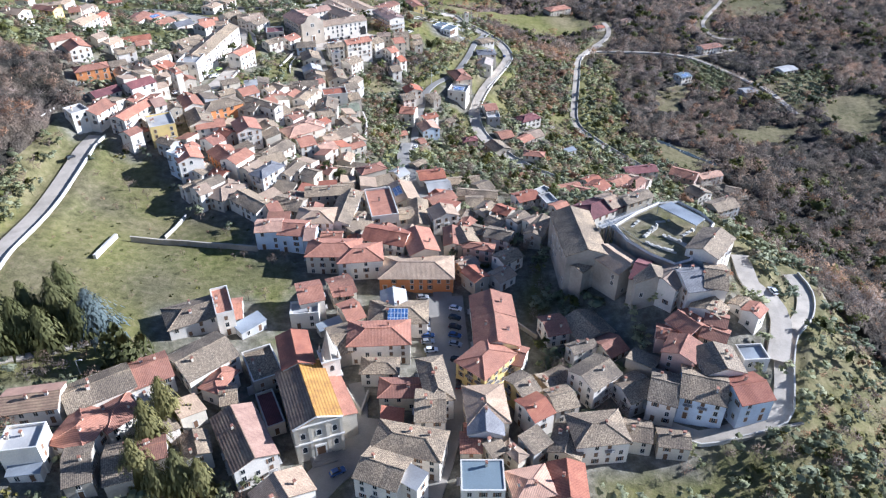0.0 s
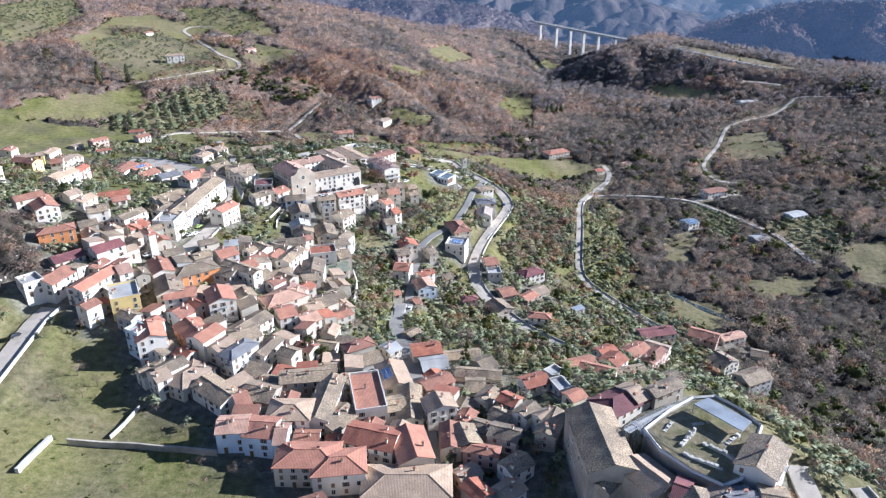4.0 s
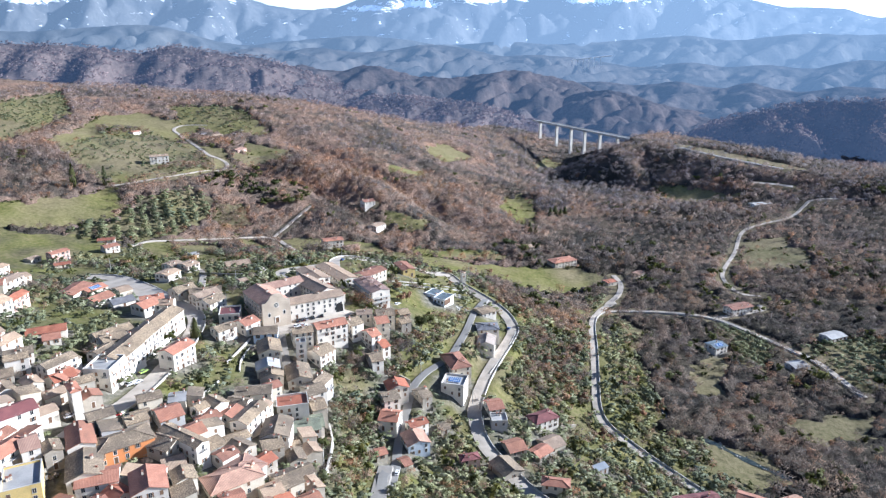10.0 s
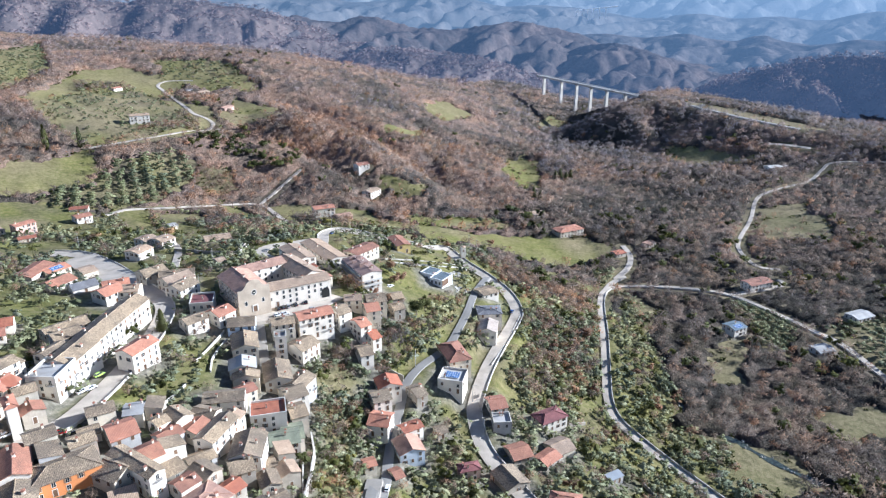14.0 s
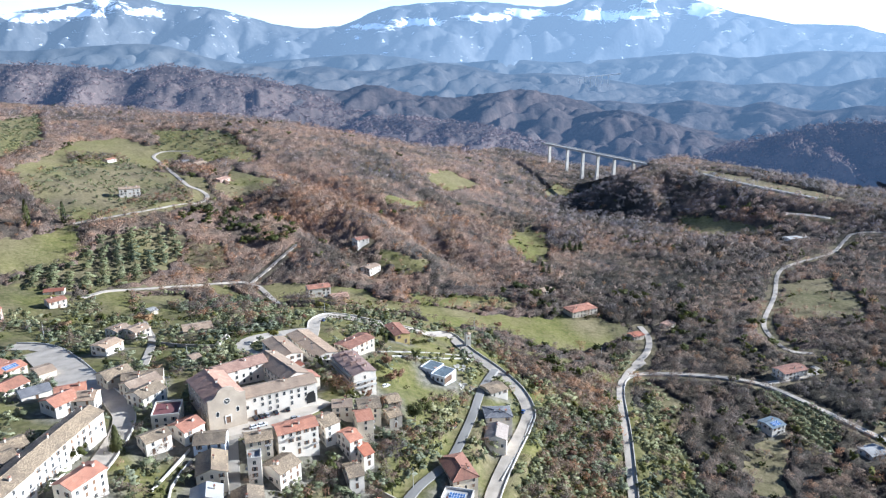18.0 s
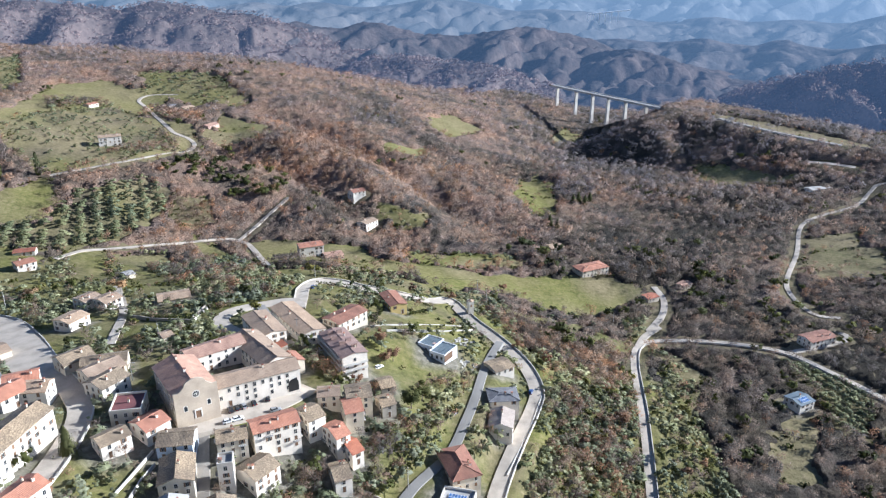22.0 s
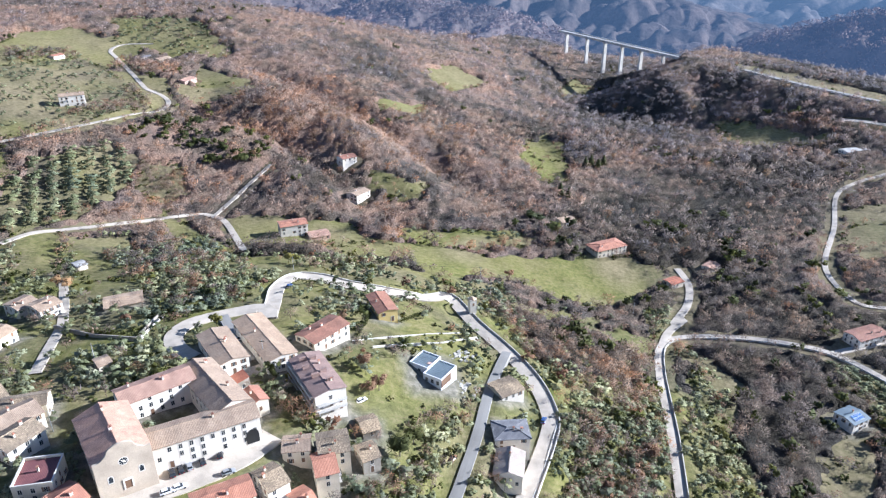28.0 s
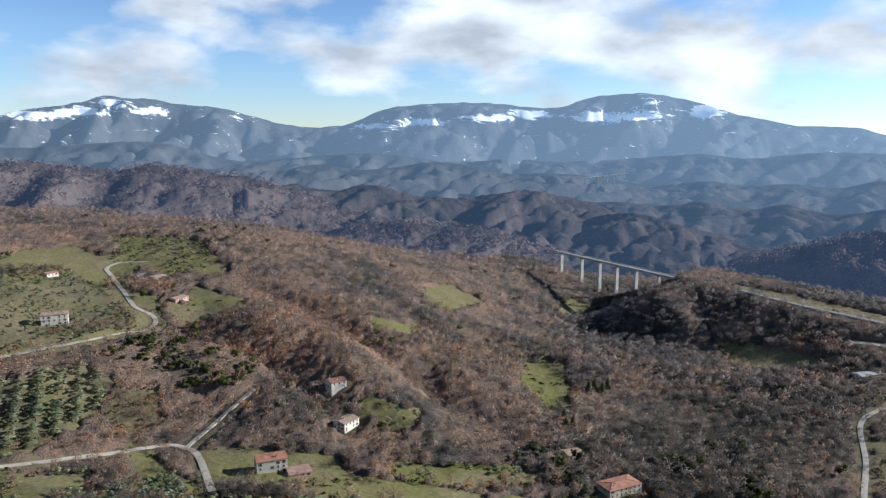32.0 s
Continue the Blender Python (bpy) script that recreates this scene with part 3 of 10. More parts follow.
HOUSES.append((-45.6, 241.1, 8, 16.7, 7.8))
HOUSES.append((-62.3, 212.8, 5, 9.2, 8.4))
HOUSES.append((-53.5, 212.2, -7, 8.9, 9.9))
HOUSES.append((-47.0, 209.5, 0, 3.6, 9.7))
HOUSES.append((-37.7, 200.7, 0, 18.0, 10.5))
HOUSES.append((-28.5, 198.1, 7, 15.0, 10.5))
HOUSES.append((-23.9, 234.4, 13, 10.2, 20.8))
HOUSES.append((-15.0, 231.8, 18, 6.8, 7.9))
HOUSES.append((-20.0, 210.4, -17, 15.9, 10.3))
HOUSES.append((-32.8, 222.1, 57, 11.7, 10.1))
HOUSES.append((-8.1, 206.7, -75, 14.8, 10.2))
HOUSES.append((-9.6, 232.6, -86, 18.7, 7.7))
HOUSES.append((-16.3, 250.7, -73, 15.4, 10.3))
HOUSES.append((-30.6, 266.7, 30, 11.1, 6.2))
HOUSES.append((-5.4, 277.2, 13, 11.5, 8.8))
HOUSES.append((-2.2, 268.1, 14, 10.1, 9.5))
HOUSES.append((-1.1, 247.9, 33, 11.5, 6.9))
HOUSES.append((-0.0, 229.1, -71, 7.8, 9.9))
HOUSES.append((3.5, 214.6, -89, 11.9, 6.3))
HOUSES.append((7.7, 214.3, -75, 9.6, 8.9))
HOUSES.append((14.6, 259.7, -8, 16.8, 6.4))
HOUSES.append((12.9, 249.1, 0, 6.9, 8.8))
HOUSES.append((33.0, 244.4, 23, 9.2, 7.2))
HOUSES.append((41.7, 241.7, 21, 5.1, 7.2))
HOUSES.append((12.8, 208.1, -14, 10.6, 4.2))
HOUSES.append((20.5, 215.4, -21, 9.3, 7.4))
HOUSES.append((22.6, 201.7, 37, 8.6, 6.7))
HOUSES.append((-8.9, 193.7, 0, 24.7, 12.6))
HOUSES.append((-15.7, 176.0, -83, 9.3, 7.7))
HOUSES.append((-13.9, 170.1, -0, 18.0, 10.5))
HOUSES.append((-18.9, 157.3, 3, 18.0, 10.4))
HOUSES.append((-2.3, 138.5, -78, 16.6, 7.0))
HOUSES.append((-10.3, 137.4, 0, 14.1, 6.9))
HOUSES.append((-17.9, 146.0, 0, 10.4, 6.0))
HOUSES.append((-3.3, 128.8, 0, 7.8, 11.0))
HOUSES.append((-8.3, 117.0, -13, 17.5, 9.2))
HOUSES.append((-14.3, 108.5, -21, 11.0, 9.5))
HOUSES.append((-6.8, 105.6, -32, 4.8, 4.7))
HOUSES.append((15.4, 172.2, -87, 10.7, 13.0))
HOUSES.append((15.8, 159.5, -89, 12.5, 13.1))
HOUSES.append((19.3, 153.1, -21, 10.0, 8.0))
HOUSES.append((12.2, 147.9, 48, 13.7, 10.5))
HOUSES.append((11.3, 129.7, -85, 13.1, 10.5))
HOUSES.append((10.9, 123.1, 89, 7.5, 8.7))
HOUSES.append((7.6, 123.0, 0, 4.1, 4.0))
HOUSES.append((7.1, 118.9, -0, 5.3, 6.3))
HOUSES.append((9.4, 106.9, 0, 10.3, 8.8))
HOUSES.append((17.8, 116.6, -49, 6.1, 3.0))
HOUSES.append((21.0, 107.1, 13, 9.7, 8.5))
HOUSES.append((11.9, 118.8, 36, 4.6, 7.9))
HOUSES.append((21.7, 137.5, 33, 5.9, 8.8))
HOUSES.append((24.3, 129.5, 31, 6.5, 8.5))
HOUSES.append((31.8, 132.8, 18, 6.6, 8.0))
HOUSES.append((34.3, 166.1, 15, 7.1, 9.0))
HOUSES.append((41.1, 155.6, 27, 8.2, 4.4))
HOUSES.append((42.4, 142.2, 37, 10.9, 9.8))
HOUSES.append((44.6, 165.9, -62, 11.8, 12.4))
HOUSES.append((49.7, 156.9, 33, 6.9, 8.7))
HOUSES.append((52.6, 138.5, 25, 8.6, 9.5))
HOUSES.append((39.7, 122.5, 7, 13.7, 10.5))
HOUSES.append((48.9, 124.5, -10, 10.8, 7.1))
HOUSES.append((31.9, 120.1, 71, 9.6, 7.9))
HOUSES.append((30.2, 108.0, 87, 10.7, 8.6))
HOUSES.append((60.1, 135.7, -20, 7.4, 12.2))
HOUSES.append((70.4, 135.7, -17, 11.6, 13.1))
HOUSES.append((81.2, 133.3, 13, 9.5, 10.0))
HOUSES.append((65.6, 155.9, -15, 5.9, 6.0))
HOUSES.append((67.7, 147.7, 59, 8.9, 9.3))
HOUSES.append((76.1, 142.6, -86, 10.5, 11.2))
HOUSES.append((78.6, 153.6, -31, 7.2, 6.7))
HOUSES.append((72.1, 158.4, -56, 8.3, 9.5))
HOUSES.append((80.3, 158.5, -24, 6.3, 6.1))
HOUSES.append((75.7, 171.9, 10, 7.9, 12.9))
HOUSES.append((83.0, 172.1, -15, 6.5, 12.8))
HOUSES.append((79.4, 163.0, 52, 6.7, 9.3))
HOUSES.append((91.0, 166.4, 40, 5.4, 6.3))
HOUSES.append((92.7, 162.2, 45, 5.6, 5.2))
HOUSES.append((85.3, 185.8, 52, 14.8, 10.2))
HOUSES.append((88.0, 148.1, 4, 7.5, 6.3))
HOUSES.append((45.4, 198.2, -86, 26.4, 13.5))
HOUSES.append((47.3, 188.6, 46, 13.8, 6.1))
HOUSES.append((55.8, 184.8, -57, 13.1, 10.5))
HOUSES.append((61.9, 177.5, -28, 4.0, 11.8))
HOUSES.append((64.6, 174.0, -86, 6.3, 12.0))
HOUSES.append((70.2, 173.6, 45, 10.2, 9.0))
HOUSES.append((55.8, 219.1, 34, 16.5, 10.5))
HOUSES.append((60.6, 221.9, 30, 4.8, 9.7))
HOUSES.append((60.9, 267.3, -23, 13.7, 6.0))
HOUSES.append((71.6, 285.2, 45, 8.2, 8.9))
HOUSES.append((110.2, 350.6, 12, 18.7, 8.5))
HOUSES.append((101.3, 321.0, -32, 11.4, 10.1))
HOUSES.append((139.0, 359.2, -31, 14.6, 10.2))
HOUSES.append((155.5, 363.0, 19, 14.5, 6.2))
HOUSES.append((132.4, 317.7, -59, 9.5, 10.0))
HOUSES.append((139.0, 301.6, 24, 13.6, 10.2))
HOUSES.append((165.0, 349.0, -23, 8.2, 7.5))
HOUSES.append((-103.7, 124.7, 11, 13.9, 8.8))
HOUSES.append((-90.0, 130.6, 35, 16.7, 10.4))
HOUSES.append((-79.0, 138.0, 31, 9.7, 10.7))
HOUSES.append((-67.0, 144.6, 44, 15.0, 13.3))
HOUSES.append((-73.8, 163.1, 28, 18.0, 10.5))
HOUSES.append((-66.6, 165.6, 23, 5.1, 13.1))
HOUSES.append((-63.9, 169.4, 13, 3.0, 10.0))
HOUSES.append((-60.6, 136.9, 69, 8.9, 5.7))
HOUSES.append((-49.3, 116.8, -59, 18.9, 10.7))
HOUSES.append((-56.9, 131.7, 16, 4.3, 6.5))
HOUSES.append((-98.6, 110.6, 9, 8.9, 7.7))
HOUSES.append((-97.6, 106.5, 9, 7.3, 4.2))
HOUSES.append((-88.9, 117.6, 78, 12.4, 10.0))
HOUSES.append((-82.4, 123.3, 49, 10.1, 8.9))
HOUSES.append((-85.5, 107.5, 19, 6.1, 12.8))
HOUSES.append((-76.8, 108.5, 18, 6.2, 12.1))
HOUSES.append((-76.9, 126.9, 38, 3.2, 7.5))
HOUSES.append((-42.1, 175.3, 18, 7.6, 10.4))
HOUSES.append((-42.9, 169.3, 7, 8.8, 6.1))
HOUSES.append((-33.4, 182.6, 23, 7.6, 9.9))
HOUSES.append((-28.8, 170.2, 29, 5.7, 9.8))
HOUSES.append((-31.4, 180.3, 14, 3.7, 5.9))
HOUSES.append((-35.0, 165.7, 32, 7.6, 3.0))
HOUSES.append((-29.8, 157.3, 25, 7.0, 12.8))
HOUSES.append((-58.5, 162.7, 47, 8.7, 4.2))
HOUSES.append((-46.0, 129.9, 26, 4.7, 13.0))
HOUSES.append((-50.5, 143.7, 27, 8.2, 12.9))
HOUSES.append((-37.5, 103.2, -55, 7.9, 12.9))
HOUSES.append((-34.8, 128.0, -68, 21.2, 12.2))
HOUSES.append((-40.5, 142.9, -72, 13.6, 8.3))
HOUSES.append((-27.8, 132.8, 114, 18.3, 4.0))
HOUSES.append((-162.0, 375.0, 31, 6.6, 7.0))
HOUSES.append((-138.4, 379.2, 49, 10.4, 8.9))
HOUSES.append((-136.1, 365.6, 70, 9.9, 7.7))
HOUSES.append((-144.3, 348.0, 86, 11.6, 9.9))
HOUSES.append((-139.3, 339.8, 78, 7.6, 8.7))
HOUSES.append((-125.5, 401.7, 82, 20.0, 10.5))
HOUSES.append((-126.7, 381.5, 84, 17.0, 10.3))
HOUSES.append((-127.4, 362.1, 83, 17.7, 10.4))
HOUSES.append((-128.1, 349.6, 87, 12.7, 10.4))
HOUSES.append((-108.8, 372.9, 68, 13.0, 8.1))
HOUSES.append((-200.8, 468.4, 86, 19.5, 10.5))
HOUSES.append((-192.9, 472.9, 60, 12.0, 10.1))
HOUSES.append((-177.2, 447.8, 65, 12.6, 9.7))
HOUSES.append((-161.9, 440.6, 43, 11.1, 8.3))
HOUSES.append((-174.6, 469.4, 49, 7.3, 9.9))
HOUSES.append((-143.2, 426.3, 61, 10.4, 10.0))
HOUSES.append((-135.6, 429.9, 9, 9.2, 8.5))
HOUSES.append((-171.6, 536.1, 62, 9.3, 10.0))
HOUSES.append((-160.5, 533.7, 59, 9.6, 10.0))
HOUSES.append((-161.7, 502.6, 68, 10.8, 10.0))
HOUSES.append((-130.7, 540.9, 25, 15.2, 10.3))
HOUSES.append((-135.3, 454.8, 51, 11.6, 10.1))
HOUSES.append((-120.1, 445.1, 53, 13.4, 10.2))
HOUSES.append((-114.5, 436.9, 63, 11.4, 9.7))
HOUSES.append((-116.0, 304.5, -61, 14.9, 8.3))
HOUSES.append((-108.3, 290.8, -64, 15.0, 10.3))
HOUSES.append((-102.8, 305.2, 37, 18.0, 10.5))
HOUSES.append((-89.1, 307.5, -23, 8.9, 9.9))
HOUSES.append((-83.9, 308.8, -33, 19.6, 5.2))
HOUSES.append((-95.3, 325.6, 38, 8.4, 9.9))
HOUSES.append((-96.3, 338.0, 14, 6.0, 7.1))
HOUSES.append((-87.0, 334.1, 53, 4.7, 5.7))
HOUSES.append((-73.7, 358.8, 10, 14.2, 7.8))
HOUSES.append((-68.7, 367.9, 40, 6.6, 6.1))
HOUSES.append((-68.7, 334.0, 73, 15.0, 7.1))
HOUSES.append((-57.8, 330.0, -86, 12.8, 10.1))
HOUSES.append((-57.9, 357.1, 15, 12.6, 9.6))
HOUSES.append((-58.2, 322.0, 27, 7.3, 8.5))
HOUSES.append((-52.4, 373.8, 34, 8.4, 9.9))
HOUSES.append((-49.3, 363.9, 27, 6.2, 9.5))
HOUSES.append((-49.0, 353.3, 17, 7.6, 9.9))
HOUSES.append((-52.2, 331.7, 29, 3.9, 5.0))
HOUSES.append((-63.3, 302.1, 56, 12.3, 10.5))
HOUSES.append((-49.0, 303.5, 38, 8.2, 9.9))
HOUSES.append((-86.8, 290.1, 5, 6.1, 7.2))
HOUSES.append((-21.3, 392.7, 25, 7.7, 9.5))
HOUSES.append((-19.9, 380.9, -11, 8.5, 9.9))
HOUSES.append((-8.4, 371.8, -69, 10.7, 10.0))
HOUSES.append((-8.0, 381.7, 31, 8.9, 5.8))
HOUSES.append((-6.1, 401.0, 33, 5.2, 9.8))
HOUSES.append((4.1, 386.0, 24, 4.2, 5.6))
HOUSES.append((-22.6, 358.9, 23, 4.6, 5.1))
HOUSES.append((-12.4, 358.1, 33, 3.8, 6.4))
HOUSES.append((15.2, 364.3, 15, 8.0, 4.7))
HOUSES.append((28.7, 406.7, 15, 7.6, 9.9))
HOUSES.append((30.3, 396.2, 4, 7.6, 7.4))
HOUSES.append((36.1, 380.3, 22, 8.6, 9.9))
HOUSES.append((31.1, 362.7, -61, 12.0, 10.1))
HOUSES.append((52.9, 407.8, 30, 13.5, 8.7))
HOUSES.append((54.5, 389.0, 31, 9.5, 10.0))
HOUSES.append((49.9, 347.3, -11, 10.9, 5.7))
HOUSES.append((74.3, 373.0, 29, 7.0, 3.3))
HOUSES.append((114.1, 715.7, 26, 24.0, 13.0))
HOUSES.append((233.9, 609.5, 22, 20.4, 10.5))
HOUSES.append((190.3, 539.0, 27, 10.7, 10.0))
HOUSES.append((-85.8, 434.6, -53, 23.4, 14.4))
HOUSES.append((-64.0, 444.7, 29, 30.6, 9.8))
HOUSES.append((-84.2, 460.9, 39, 22.5, 9.7))
HOUSES.append((-66.6, 462.6, -49, 28.8, 11.3))
HOUSES.append((-72.1, 489.8, -55, 23.3, 10.7))
HOUSES.append((-59.8, 499.0, -54, 33.0, 11.1))
HOUSES.append((-40.6, 510.9, 53, 18.3, 10.4))
HOUSES.append((-36.5, 476.3, -59, 24.0, 10.7))
HOUSES.append((-21.5, 546.1, -66, 17.0, 8.4))
HOUSES.append((0.8, 506.1, 13, 15.4, 21.3))
HOUSES.append((30.1, 507.6, 32, 10.4, 10.0))
HOUSES.append((30.0, 481.7, 5, 12.0, 10.1))
HOUSES.append((29.6, 466.9, -8, 5.6, 11.4))
HOUSES.append((10.4, 433.1, -70, 18.0, 10.5))
HOUSES.append((9.7, 415.9, -14, 11.4, 11.0))
HOUSES.append((-18.3, 401.1, -72, 8.8, 9.9))
HOUSES.append((-64.2, 413.9, 20, 9.6, 7.3))
HOUSES.append((-52.1, 421.3, 29, 15.6, 8.6))
HOUSES.append((-42.0, 431.4, 41, 6.6, 9.8))
HOUSES.append((-37.8, 446.7, 8, 8.1, 7.0))
HOUSES.append((-27.2, 448.2, 15, 9.3, 10.0))
HOUSES.append((-28.5, 440.1, 20, 6.5, 9.8))
HOUSES.append((-17.3, 450.8, 28, 5.7, 7.8))
HOUSES.append((-18.6, 464.9, 25, 5.9, 7.8))
HOUSES.append((-32.4, 427.1, 40, 5.5, 9.8))
HOUSES.append((-27.1, 424.9, 39, 4.5, 9.4))
HOUSES.append((-29.5, 414.0, 24, 5.7, 9.8))
HOUSES.append((-80.7, 410.5, 10, 11.0, 9.2))
HOUSES.append((-76.3, 397.4, -73, 13.3, 10.2))
HOUSES.append((-73.5, 382.5, -74, 8.4, 9.9))
HOUSES.append((-70.5, 376.0, -76, 5.2, 9.8))
HOUSES.append((-60.8, 385.0, -73, 15.0, 10.3))
HOUSES.append((-54.5, 406.4, 55, 10.0, 10.0))
HOUSES.append((-62.3, 400.9, 14, 4.7, 5.5))
HOUSES.append((-99.3, 405.9, 48, 9.5, 7.4))
HOUSES.append((-100.9, 423.2, 12, 10.0, 11.0))
HOUSES.append((-91.1, 415.6, 56, 8.9, 9.3))
HOUSES.append((-245.7, 607.9, 48, 10.6, 9.1))
HOUSES.append((-261.1, 634.9, 19, 12.4, 7.5))
HOUSES.append((-91.6, 688.9, 23, 16.1, 10.3))
HOUSES.append((-75.1, 685.5, 25, 12.7, 10.1))
HOUSES.append((-71.6, 798.4, 36, 12.1, 10.1))
HOUSES.append((-59.3, 763.2, 55, 14.2, 10.2))
HOUSES.append((-291.0, 831.8, 26, 18.2, 10.4))
HOUSES.append((-238.0, 938.7, 67, 16.3, 10.3))
HOUSES.append((92.9, 757.7, 22, 11.8, 9.5))
HOUSES.append((-303.6, 1013.3, 57, 10.1, 6.0))
HOUSES.append((-286.9, 1011.8, 66, 15.9, 9.9))
HOUSES.append((-374.3, 973.8, 68, 12.4, 8.4))
HOUSES.append((382.9, 919.4, 22, 24.6, 10.2))
HOUSES.append((149.2, 676.5, 28, 9.9, 7.8))
HOUSES.append((180.2, 698.8, 42, 10.0, 7.4))
HOUSES.append((-110.9, 481.3, 43, 4.5, 5.8))
HOUSES.append((-181.0, 600.2, 49, 5.1, 7.0))
HOUSES.append((280.7, 558.7, 23, 15.4, 10.3))
HOUSES.append((234.3, 515.2, 17, 11.5, 9.3))
HOUSES.append((-281.0, 484.6, -88, 9.0, 8.5))
HOUSES.append((-254.6, 462.7, 27, 15.4, 6.0))
HOUSES.append((-264.1, 501.3, 86, 13.2, 8.5))
HOUSES.append((-237.1, 469.4, 82, 14.4, 8.5))
HOUSES.append((-276.7, 560.2, 69, 8.1, 7.1))
HOUSES.append((-261.7, 565.7, 58, 12.9, 7.1))
HOUSES.append((-249.8, 547.7, 36, 9.8, 5.5))
HOUSES.append((-207.0, 424.3, 67, 11.0, 7.8))
HOUSES.append((-160.7, 349.9, 32, 9.7, 7.0))
HOUSES.append((-141.5, 385.2, 50, 16.0, 8.5))
HOUSES.append((-144.4, 436.4, 28, 11.2, 8.5))
HOUSES.append((-83.7, 317.4, 44, 6.0, 8.5))
HOUSES.append((-122.4, 452.6, 18, 16.0, 7.1))
HOUSES.append((-51.3, 381.7, 70, 10.3, 8.5))
HOUSES.append((-50.5, 347.4, 18, 10.2, 8.5))
HOUSES.append((-106.2, 265.2, 65, 6.8, 6.6))
HOUSES.append((-72.1, 273.5, 59, 16.0, 8.3))
HOUSES.append((-62.8, 260.3, 68, 12.4, 5.5))
HOUSES.append((-52.3, 284.9, 37, 7.5, 8.5))
HOUSES.append((-43.3, 270.7, -14, 8.1, 5.5))
HOUSES.append((-11.7, 301.4, 45, 6.6, 6.0))
HOUSES.append((-19.2, 273.4, 44, 6.0, 6.9))
HOUSES.append((9.0, 280.6, 8, 14.9, 6.6))
HOUSES.append((17.5, 271.5, 34, 6.9, 8.5))
HOUSES.append((42.2, 257.5, 38, 6.0, 5.5))
HOUSES.append((48.0, 379.1, 43, 9.4, 7.4))
HOUSES.append((57.0, 280.9, 20, 11.7, 6.0))
HOUSES.append((71.9, 299.7, 32, 8.3, 7.5))
HOUSES.append((74.8, 274.4, 16, 13.8, 5.5))
HOUSES.append((88.2, 310.8, 37, 11.7, 8.5))
HOUSES.append((92.2, 297.6, 49, 13.4, 5.7))
HOUSES.append((44.7, 231.7, 31, 6.0, 5.5))
HOUSES.append((70.6, 223.7, 29, 12.1, 5.6))
HOUSES.append((92.1, 276.3, 26, 8.8, 5.5))
HOUSES.append((28.2, 225.1, 48, 7.8, 5.5))
HOUSES.append((33.4, 220.6, 36, 6.0, 5.6))
HOUSES.append((34.7, 216.7, 67, 13.4, 6.5))
ROADS.append(([(61, 310), (51, 322), (40, 344), (30, 366), (22, 383), (19, 401), (20, 411), (26, 435), (35, 462), (44, 486), (47, 500), (43, 521), (33, 543), (21, 564), (8, 589), (-4, 583), (-22, 578), (-40, 577), (-54, 581), (-66, 579), (-70, 563), (-67, 542), (-65, 525)], 6.5, "pale_road", "road", 0.35, 0.6, -1))
ROADS.append(([(-13, 284), (-19, 312), (-20, 344), (-18, 329), (-16, 352), (-16, 366), (-15, 382), (-13, 395), (-11, 409), (-5, 422), (7, 441), (14, 464), (19, 484), (24, 508), (33, 541)], 4, "asphalt", "road", 0.35, 0, 0))
ROADS.append(([(120, 370), (108, 393), (98, 413), (90, 430), (89, 446), (93, 470), (100, 508), (111, 566), (123, 605), (140, 616), (166, 616), (192, 608), (212, 595), (229, 567), (243, 541), (252, 522), (257, 477)], 4.5, "pale_road", "road", 0.35, 0.7, -1))
ROADS.append(([(118, 592), (130, 619), (145, 636), (136, 629), (151, 652), (159, 676), (158, 698)], 4.5, "pale_road", "road", 0.35, 0, 0))
ROADS.append(([(211, 597), (242, 608), (258, 617), (256, 624)], 4, "pale_road", "road", 0.35, 0, 0))
ROADS.append(([(268, 646), (253, 653), (253, 686), (263, 714), (294, 766), (324, 825), (351, 850), (398, 874), (427, 903), (449, 918), (507, 912)], 3.5, "pale_road", "road", 0.35, 0, 0))
ROADS.append(([(-306, 753), (-279, 779), (-252, 811), (-241, 858), (-236, 882), (-245, 896), (-265, 909), (-298, 959), (-333, 1010), (-347, 1031), (-342, 1052), (-312, 1058)], 4, "pale_road", "road", 0.35, 0, 0))
ROADS.append(([(-242, 633), (-234, 652), (-217, 665), (-189, 693), (-166, 718), (-151, 717), (-138, 704), (-111, 647)], 4, "pale_road", "road", 0.35, 0, 0))
ROADS.append(([(-151, 719), (-143, 748), (-127, 785)], 3, "pale_road", "road", 0.35, 0, 0))
ROADS.append(([(-142, 174), (-144, 187), (-145, 214), (-147, 240), (-148, 264), (-147, 274)], 7.5, "pale_road", "road", 0.35, 0.9, -1))
ROADS.append(([(-3, 106), (1, 120), (3, 131), (4, 140)], 5, "paving", "street", 0.35, 0, 0))
ROADS.append(([(3, 139), (2, 151), (1, 167), (0, 185)], 13, "paving", "street", 0.35, 0, 0))
ROADS.append(([(-2, 203), (0, 185), (-3, 214), (-5, 232), (-9, 259), (-13, 284), (-20, 317), (-20, 353)], 6, "paving", "street", 0.35, 0, 0))
ROADS.append(([(59, 130), (68, 125), (78, 127), (90, 130), (94, 137), (98, 148), (104, 160), (113, 170), (119, 183), (119, 194)], 5, "pale_road", "street", 0.35, 0.8, -1))
ROADS.append(([(100, 194), (99, 180), (103, 174), (103, 164), (96, 148)], 6, "pale_road", "street", 0.35, 0, 0))
ROADS.append(([(-124, 309), (-121, 322), (-116, 331), (-114, 347), (-113, 369), (-113, 398), (-117, 421), (-127, 436), (-145, 455), (-176, 492), (-199, 513), (-219, 517)], 8, "pale_road", "street", 0.35, 0.6, -1))
